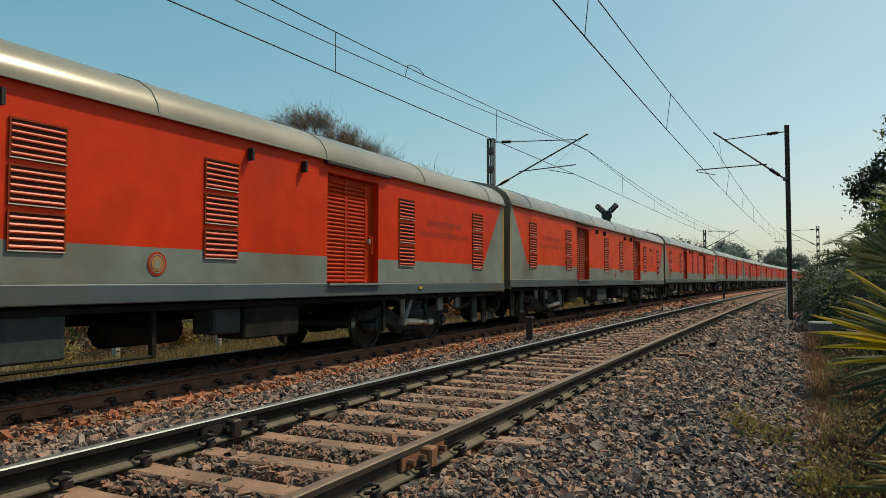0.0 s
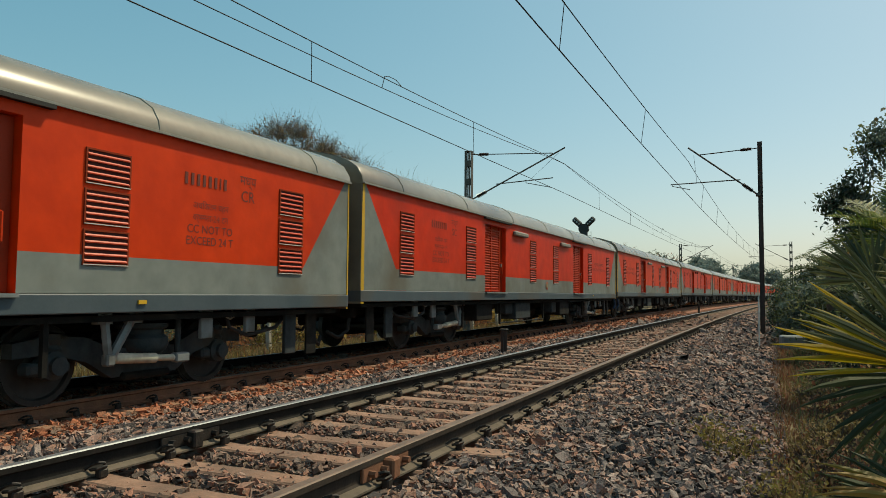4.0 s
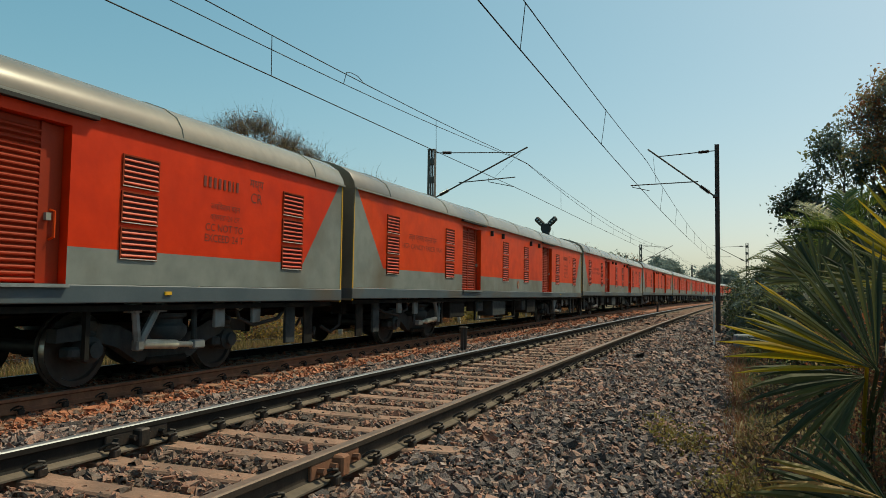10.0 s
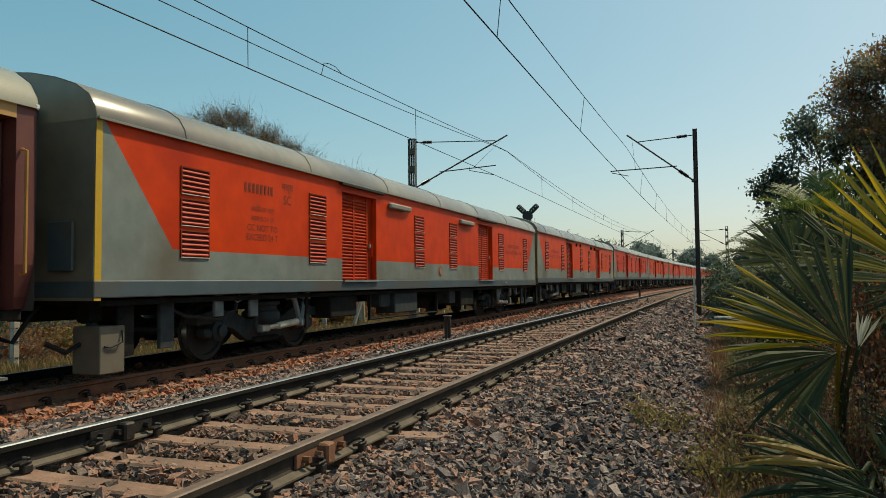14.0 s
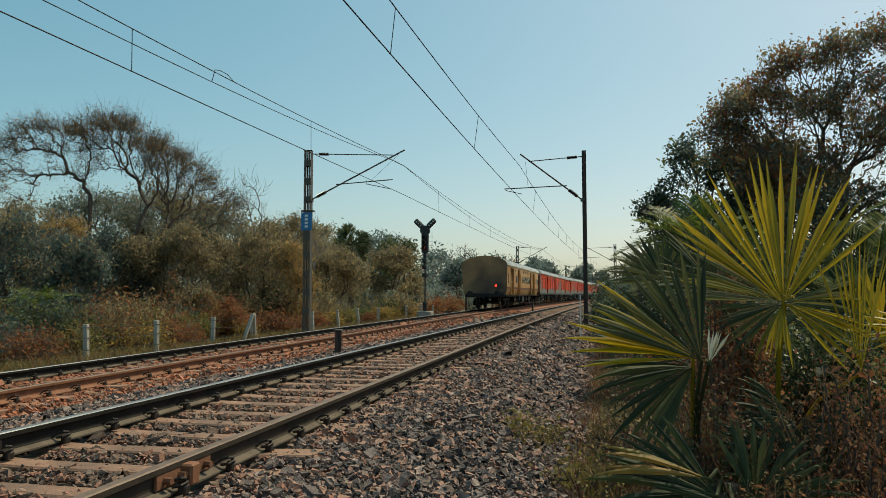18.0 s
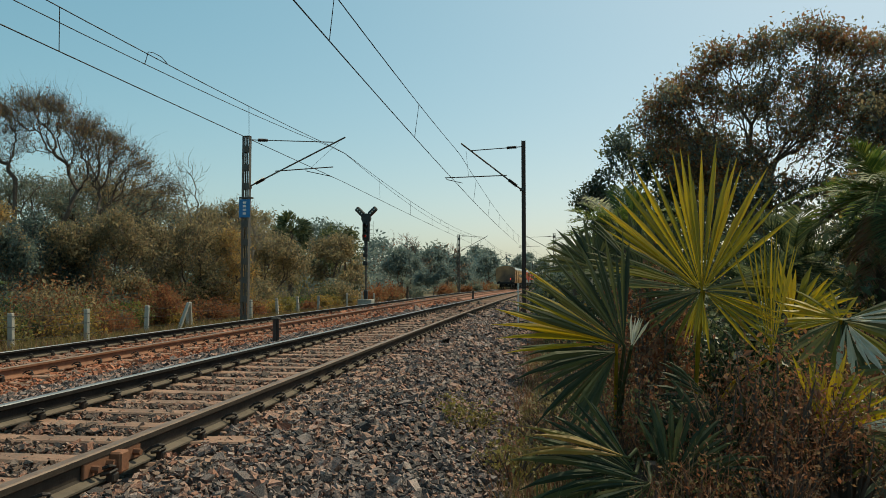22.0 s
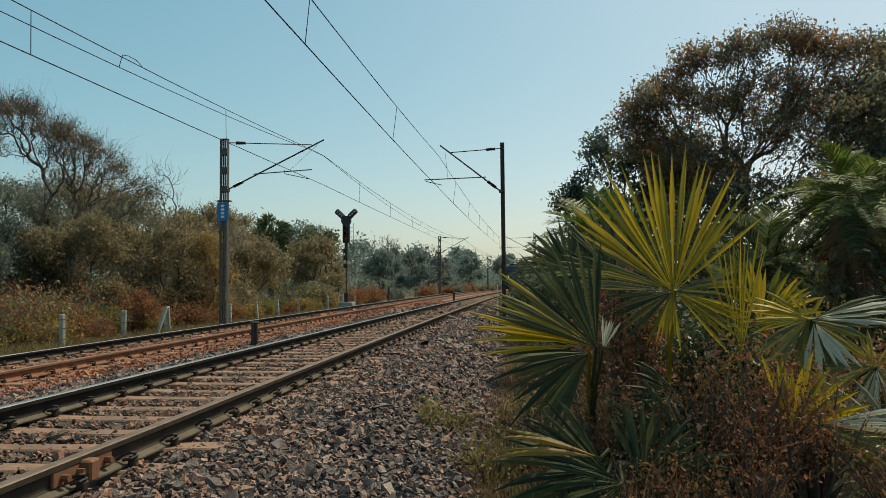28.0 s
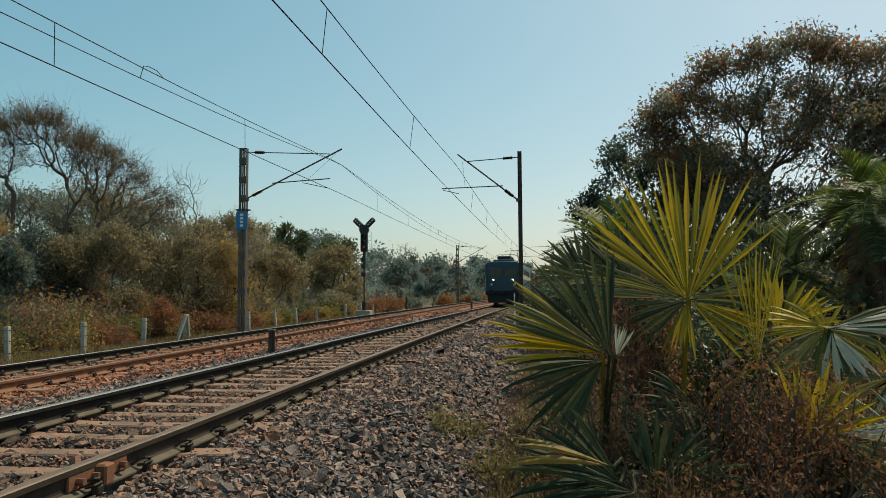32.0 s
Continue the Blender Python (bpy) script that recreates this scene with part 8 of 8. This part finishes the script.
def fan_palms():
    bases = {"a": (4.95, 10.5), "b": (4.15, 9.75), "c": (6.35, 11.0), "d": (6.55, 10.0), "e": (4.3, 9.05), "f": (4.2, 13.0)}
    palms = {}
    for k, (x, y) in bases.items():
        palms[k] = thing("fan_palm", {"a": "stout fan palm with bright yellow-green pleated leaves", "b": "fan palm with shade-darkened grey-green pleated leaves", "c": "fan palm with pale grey-green spreading leaves", "d": "low fan palm with pale and yellow leaves", "e": "low shade-coloured fan palm at the edge of the ballast", "f": "small fan palm behind the others"}[k], "palm", "fan palms", Matrix.Translation((x, y, ground_at(x, y))))
        part("stem", Build().tube([(0, 0, -0.2), (0.02, 0, 0.1), (0, 0, 0.32)], [0.16, 0.14, 0.08], 9), M["bark"], palms[k])

    def add(k, x, y, z, angle, R, arc, mat, seed, **kw):
        bx, by = bases[k]
        g = ground_at(bx, by)
        frond(palms[k], (x - bx, y - by, z - g), (0, 0, 0.2), angle, R, arc, mat, seed, **kw)
    add("a", 4.93, 10.0, 0.92, 94, 1.27, 104, "fan", 1, face=(-6, 6), n=25, droop=0.02, short=0.35)
    add("a", 4.94, 10.02, 0.93, 156, 0.95, 40, "fan_grey", 31, face=(-10, 12), n=9, droop=0.06, short=0.3)
    add("a", 4.95, 10.02, 0.92, -32, 0.70, 46, "fan", 32, face=(-12, -14), n=9, droop=0.06, short=0.4)
    add("a", 4.95, 10.03, 0.93, 6, 0.62, 40, "fan_grey", 38, face=(-12, -14), n=7, droop=0.10, short=0.4)
    add("a", 4.93, 10.04, 0.92, 200, 0.64, 50, "fan_shade", 39, face=(-12, 14), n=9, droop=0.06, short=0.4)
    add("a", 4.93, 10.02, 0.92, 255, 0.50, 44, "fan", 33, face=(-14, 0), n=6, droop=0.1, short=0.5)
    add("a", 5.47, 9.9, 0.36, 87, 1.12, 40, "fan", 2, face=(0, 38), n=12, droop=0.02)
    add("a", 4.72, 11.3, 1.10, 62, 0.85, 140, "fan_shade", 3, face=(-10, -30), droop=0.1)
    add("a", 4.55, 10.9, 1.02, 128, 0.85, 120, "fan_shade", 18, face=(-10, 30), droop=0.1)
    add("b", 4.16, 9.2, 0.50, 120, 0.97, 84, "fan_shade", 4, face=(-8, 18), n=17, droop=0.04)
    add("b", 4.11, 9.28, 0.51, 158, 1.0, 46, "fan", 5, face=(-10, 20), n=9, droop=0.06)
    add("b", 4.20, 9.10, 0.49, 72, 0.30, 44, "fan_white", 6, face=(0, 20), n=5, droop=0.02)
    add("b", 4.12, 9.35, 0.44, 195, 0.86, 90, "fan_shade", 19, face=(-20, 20), n=14, droop=0.1)
    add("c", 6.15, 10.2, 0.66, 280, 0.58, 190, "fan_grey", 7, face=(-24, -8), n=13, droop=0.12, short=0.25)
    add("c", 6.15, 10.18, 0.67, 100, 0.30, 110, "fan", 43, face=(-20, -8), n=4, droop=0.05, short=0.3)
    add("c", 6.16, 10.17, 0.66, 14, 0.72, 34, "fan_shade", 44, face=(-24, -8), n=4, droop=0.06, short=0.1)
    add("c", 6.14, 10.15, 0.67, 165, 0.56, 60, "fan", 34, face=(-24, -8), n=6, droop=0.06, short=0.1)
    add("c", 6.16, 10.15, 0.67, 4, 0.80, 22, "fan_white", 40, face=(-20, -4), n=3, droop=0.04, short=0.1)
    add("c", 6.16, 10.1, 0.64, 282, 0.50, 64, "fan_white", 35, face=(-14, 0), n=5, droop=0.03, short=0.1)
    add("c", 6.0, 11.0, 0.60, 60, 0.7, 120, "fan", 8, face=(-10, -20), droop=0.1)
    add("c", 6.60, 10.0, 0.26, 250, 0.54, 190, "fan_grey", 9, face=(-24, 0), n=13, droop=0.14, short=0.2)
    add("c", 6.60, 9.98, 0.27, 75, 0.36, 120, "fan", 45, face=(-20, 0), n=5, droop=0.06, short=0.2)
    add("c", 6.60, 9.95, 0.25, 262, 0.52, 60, "fan_white", 41, face=(-14, 0), n=4, droop=0.03, short=0.1)
    add("d", 5.66, 9.3, -0.15, 64, 0.66, 92, "fan", 10, face=(-5, -15), n=11)
    add("d", 5.82, 9.2, -0.09, 4, 0.72, 22, "fan_white", 36, face=(-14, -5), n=4, droop=0.06)
    add("d", 5.86, 9.2, -0.14, 325, 0.6, 60, "fan_grey", 42, face=(-14, -5), n=8, droop=0.06)
    add("d", 6.45, 9.3, -0.20, 160, 0.75, 110, "fan_pale", 11, face=(-35, 10), n=13, droop=0.15)
    add("d", 6.7, 9.5, -0.1, 40, 0.7, 120, "fan_pale", 12, face=(-35, -10), n=13, droop=0.15)
    add("d", 4.8, 9.15, -0.62, 90, 0.42, 150, "fan", 13, face=(-15, 0), n=13)
    add("e", 4.17, 8.7, -0.36, 168, 0.88, 110, "fan_shade", 14, face=(-22, 10), n=16, droop=0.1)
    add("e", 4.26, 8.6, -0.40, 205, 0.6, 100, "fan_shade", 37, face=(-22, 10), n=13, droop=0.12)
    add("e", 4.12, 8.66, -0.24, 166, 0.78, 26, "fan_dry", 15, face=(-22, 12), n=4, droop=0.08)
    add("e", 4.45, 8.9, -0.45, 60, 0.7, 120, "fan_shade", 16, face=(-18, -10), n=14, droop=0.1)
    add("f", 4.2, 12.6, 1.18, 112, 0.72, 150, "fan_shade", 17, face=(-8, 0), n=17, droop=0.05)
    add("f", 4.4, 12.8, 1.05, 60, 0.7, 120, "fan_shade", 20, face=(-8, 0), n=14, droop=0.05)
    add("a", 4.95, 9.9, 0.0, 165, 0.6, 90, "fan_shade", 21, face=(-20, 25), n=13, droop=0.12)
    add("a", 5.25, 9.9, -0.05, 30, 0.5, 80, "fan_shade", 22, face=(-20, -25), n=13, droop=0.12)
    add("a", 4.9, 9.2, -0.35, 120, 0.75, 160, "fan_shade", 23, face=(-25, 5), n=17, droop=0.12)
    add("d", 5.6, 9.25, -0.45, 75, 0.6, 150, "fan_shade", 24, face=(-25, -10), n=15, droop=0.12)
    bush(4.88, 9.28, 0.40, 1.02, "dry red-brown weed thicket among the palms", 1100, 0.021, ["leaf_rust", "dry", "leaf_rust"], 821, 34, "dry_thicket", "dry thickets", 0.14, 160, "dry", 0.003)
    bush(5.30, 9.30, 0.50, 1.38, "dry red-brown weed thicket among the palms", 2300, 0.021, ["leaf_rust", "dry", "leaf_rust", "dry"], 801, 44, "dry_thicket", "dry thickets", 0.14, 220, "dry", 0.003)
    bush(5.80, 9.30, 0.45, 1.12, "dry red-brown weed thicket among the palms", 1500, 0.021, ["leaf_rust", "dry", "leaf_rust", "dry"], 802, 36, "dry_thicket", "dry thickets", 0.14, 200, "dry", 0.003)
    bush(4.75, 9.5, 0.45, 0.85, "dry grey-brown weed thicket at the ballast edge", 1800, 0.018, ["dry", "leaf_dark", "leaf_dark"], 803, 50, "dry_thicket", "dry thickets", 0.14, 500, "dry", 0.003)
    bush(5.15, 8.75, 0.35, 0.55, "dry red-brown weed thicket among the palms", 1000, 0.019, ["dry", "leaf_rust"], 811, 34, "dry_thicket", "dry thickets", 0.14, 160, "dry", 0.003)
    bush(6.3, 8.95, 0.45, 0.7, "dry red-brown weed thicket among the palms", 900, 0.019, ["dry", "leaf_rust"], 812, 30, "dry_thicket", "dry thickets", 0.14, 160, "dry", 0.003)
    bush(6.9, 10.0, 0.5, 1.15, "dry orange-brown creeper over low palms", 3600, 0.022, ["leaf_rust", "dry"], 813, 50, "dry_thicket", "dry thickets", 0.14, 600, "dry", 0.003)
    bush(4.50, 11.0, 0.5, 2.0, "dry brown creeper over a palm", 5000, 0.03, ["leaf_rust", "dry"], 804, 40, "dry_thicket", "dry thickets", 0.12)
    bush(6.9, 11.7, 0.9, 1.35, "dry brown thicket behind the palms", 6000, 0.03, ["leaf_rust", "dry", "leaf_olive"], 805, 50, "dry_thicket", "dry thickets", 0.12)
    bush(5.6, 12.2, 1.0, 1.4, "dark tangle of leaves behind the palms", 7000, 0.05, ["leaf_shade", "leaf_dark"], 806, 50, "bush", "tangled bushes", 0.14)
    bush(7.6, 10.6, 0.9, 1.2, "dry brown thicket behind the palms", 6000, 0.03, ["leaf_rust", "dry", "leaf_olive"], 807, 50, "dry_thicket", "dry thickets", 0.12)
    bush(4.50, 9.0, 0.38, 0.45, "dry grey-brown weed thicket at the ballast edge", 900, 0.018, ["leaf_dark", "leaf_dark", "dry"], 814, 40, "dry_thicket", "dry thickets", 0.14, 300, "dry", 0.003)
    bush(4.05, 9.5, 0.40, 0.55, "dry grey-brown weed thicket at the ballast edge", 1100, 0.018, ["dry", "straw"], 815, 40, "dry_thicket", "dry thickets", 0.14, 350, "dry", 0.003)
    bush(4.2, 9.55, 0.40, 1.05, "dry red-brown creeper round a palm stem", 1900, 0.022, ["leaf_rust", "dry", "leaf_dark"], 822, 34, "dry_thicket", "dry thickets", 0.14, 140, "dry", 0.003)
    bush(4.65, 8.75, 0.34, 0.50, "dry grey-brown weed thicket at the ballast edge", 900, 0.018, ["dry", "leaf_rust", "straw"], 823, 30, "dry_thicket", "dry thickets", 0.14, 160, "dry", 0.003)
    bush(4.3, 8.5, 0.30, 0.35, "dry grey-brown weed thicket at the ballast edge", 600, 0.017, ["dry", "straw"], 824, 26, "dry_thicket", "dry thickets", 0.14, 140, "dry", 0.003)
    bush(2.66, 11.0, 0.36, 0.62, "small yellow-green weed growing in the ballast", 1900, 0.026, ["leaf_yellow", "leaf_yellow", "straw"], 808, 22, "weed", "weeds in the ballast", 0.14)
    bush(2.45, 12.8, 0.16, 0.22, "small yellow-green weed growing in the ballast", 300, 0.022, ["leaf_yellow"], 809, 12, "weed", "weeds in the ballast", 0.14)
    bush(3.25, 9.6, 0.35, 0.35, "dry yellowish weed at the ballast edge", 900, 0.024, ["straw", "leaf_yellow"], 810, 22, "weed", "weeds in the ballast", 0.14)


def wood_belt():
    """The far edge of the woods, too dense to tell its trees apart."""
    r = rng(900)
    # the first three belts use the leaf colour with haze mixed in
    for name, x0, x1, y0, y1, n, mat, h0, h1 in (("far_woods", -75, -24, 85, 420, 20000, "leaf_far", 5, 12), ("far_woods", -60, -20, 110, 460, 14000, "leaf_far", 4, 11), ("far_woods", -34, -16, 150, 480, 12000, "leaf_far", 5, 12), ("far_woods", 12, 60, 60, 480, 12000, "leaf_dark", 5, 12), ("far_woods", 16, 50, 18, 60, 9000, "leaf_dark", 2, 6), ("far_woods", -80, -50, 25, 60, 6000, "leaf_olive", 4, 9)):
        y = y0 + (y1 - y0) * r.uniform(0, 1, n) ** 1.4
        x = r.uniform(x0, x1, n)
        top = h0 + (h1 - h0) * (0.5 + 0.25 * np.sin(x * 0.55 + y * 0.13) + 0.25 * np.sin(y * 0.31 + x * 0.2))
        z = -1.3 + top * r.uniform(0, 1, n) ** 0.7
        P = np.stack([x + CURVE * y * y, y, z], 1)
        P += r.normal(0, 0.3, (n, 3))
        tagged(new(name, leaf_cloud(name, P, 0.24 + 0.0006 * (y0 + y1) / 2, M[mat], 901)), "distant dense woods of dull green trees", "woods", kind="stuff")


def utility_poles():
    for x, y, h in ((-18.6, 80, 4.9), (-17.5, 108, 5.2)):
        p = thing("utility_pole", "thin wooden utility pole with a crossarm", "utility pole", "utility poles", Matrix.Translation(bend(x, y, ground_at(x, y))))
        part("pole", Build().tube([(0, 0, -0.3), (0, 0, h)], [0.13, 0.09], 8), M["bark"], p)
        part("crossarm", Build().box(-0.65, 0.65, -0.05, 0.05, h - 0.4, h - 0.28, c=0.01), M["bark"], p)
        for e in (-0.5, 0.5):
            part("insulator", Build().lathe([(0.0, 0.05), (0.08, 0.05), (0.14, 0.03), (0.14, 0.0)], "z", (e, 0, h - 0.28), 8), M["pale"], p)


left_woods()
right_woods()
fan_palms()
utility_poles()
wood_belt()


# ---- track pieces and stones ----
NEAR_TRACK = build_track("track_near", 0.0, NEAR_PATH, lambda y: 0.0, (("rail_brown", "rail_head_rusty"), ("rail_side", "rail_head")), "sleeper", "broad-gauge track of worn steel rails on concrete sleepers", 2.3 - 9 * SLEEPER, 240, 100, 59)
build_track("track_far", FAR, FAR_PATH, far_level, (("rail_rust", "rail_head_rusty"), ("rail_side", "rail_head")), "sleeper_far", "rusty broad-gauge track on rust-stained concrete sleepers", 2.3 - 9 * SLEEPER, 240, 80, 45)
fishplate(NEAR_TRACK, GAUGE, 7.55, 0.0, 1)
fishplate(NEAR_TRACK, -GAUGE, 7.70, 0.0, 1)


def clear_of(mid, rails=True):
    """Keeps stones off the rails, and thin on top of the sleepers."""
    def keep(x, y):
        r = rng(77)
        on_rail = (np.abs(np.abs(x - mid) - GAUGE) < 0.10)
        ph = ((y - 2.3) / SLEEPER) % 1.0
        on_sleeper = (np.minimum(ph, 1 - ph) * SLEEPER < 0.12) & (np.abs(x - mid) < 1.4)
        inside = np.abs(x - mid) < GAUGE
        return ~on_rail & (~on_sleeper | (r.uniform(0, 1, len(x)) < np.where(inside, 0.10, 0.42)))
    return keep


stones("stones", SHOULDER, M["stone_grey"], [1.0, 1.35, 1.75, 2.3, 3.25], [-0.215, -0.21, -0.215, -0.35, -0.665], lambda y: 0.0, [(-3, 4.8, 200, 0.045), (4.8, 9, 1250, 0.0235), (9, 15, 900, 0.0265), (15, 28, 300, 0.038), (28, 60, 36, 0.07)], 11, clear_of(0.0))
stones("fine_stones", SHOULDER, M["stone_brown"], [1.0, 1.35, 1.9], [-0.20, -0.198, -0.23], lambda y: 0.0, [(4.6, 12, 900, 0.0165), (12, 24, 300, 0.024)], 15, clear_of(0.0))
stones("stones", FOUR_FOOT, M["stone_brown"], [-1.1, 1.1], [-0.238, -0.238], lambda y: 0.0, [(-3, 4.5, 180, 0.036), (4.5, 12, 1100, 0.021), (12, 22, 460, 0.028), (22, 45, 70, 0.05)], 21, clear_of(0.0))
stones("stones", BETWEEN, M["stone_grey"], [-3.1, -2.3, -1.75, -1.0], [-0.42, -0.36, -0.22, -0.215], lambda y: 0.0, [(-3, 4.5, 130, 0.045), (4.5, 14, 900, 0.025), (14, 30, 260, 0.036), (30, 50, 34, 0.065)], 31, clear_of(0.0))
stones("stones", FAR_BED, M["stone_red"], [FAR - 2.6, FAR - 1.5, FAR + 1.45, FAR + 2.25], [-0.45, -0.22, -0.215, -0.32], far_level, [(-3, 5, 110, 0.045), (5, 16, 700, 0.026), (16, 32, 300, 0.034), (32, 60, 50, 0.065)], 41, clear_of(FAR))
single_stones(SHOULDER, M["stone_grey"], 300, 51, [1.2, 1.75, 2.3, 3.1], [-0.19, -0.20, -0.34, -0.62], 5.2, 11.0, 0.0255)


# ---- what moves ----
def along(thing_, track, level, track_rows, back=False):
    """Keys a vehicle along a track; rows: seconds and place along the line."""
    rows = []
    for t, y in track_rows:
        lv = level(y)
        rows.append((t, Matrix.Translation(bend(track, y, lv)) @ pose(0, 0, 0, 0, 0, heading(y))))
    walk(thing_, rows)


TIMES = [0.0, 1.0, 2.0, 3.0, 4.0, 5.5, 7.0, 8.0, 9.0, 10.0, 11.0, 12.0, 13.0, 14.0, 14.5, 15.5, 16.5, 18.0, 20.0, 22.0, 24.0, 26.0, 28.0, 30.0, 32.0]


def tail(t):
    """Place of the gap before the luggage coach."""
    return float(np.interp(t, [0.0, 1.0, 2.0, 3.0, 4.0, 7.0, 8.0, 9.0, 10.0, 11.0, 12.0, 13.0, 14.0, 14.5, 16.5, 32.0], [-207.5, -191.95, -176.03, -160.6, -145.22, -99.14, -83.46, -68.32, -52.82, -37.1, -21.68, -6.19, 9.8, 17.75, 51.18, 320.9]))


def motions():
    for k, van in enumerate(VANS):
        along(van, FAR, (lambda y: far_level(y) + 0.05) if k == 2 else far_level, [(t, tail(t) + (k + 0.5) * VAN_PITCH) for t in TIMES])
    along(LUGGAGE, FAR, far_level, [(t, tail(t) - 0.58 - B2) for t in TIMES])
    nose = lambda t: 62.6 + 12.7 * (32.0 - t)
    level = lambda y: 0.0
    along(LOCO, 0.0, level, [(t, nose(t) + 10.2) for t in TIMES])
    for k, w in enumerate(WAGONS):
        along(w, 0.0, level, [(t, nose(t) + 27.8 + 14.2 * k) for t in TIMES])


motions()
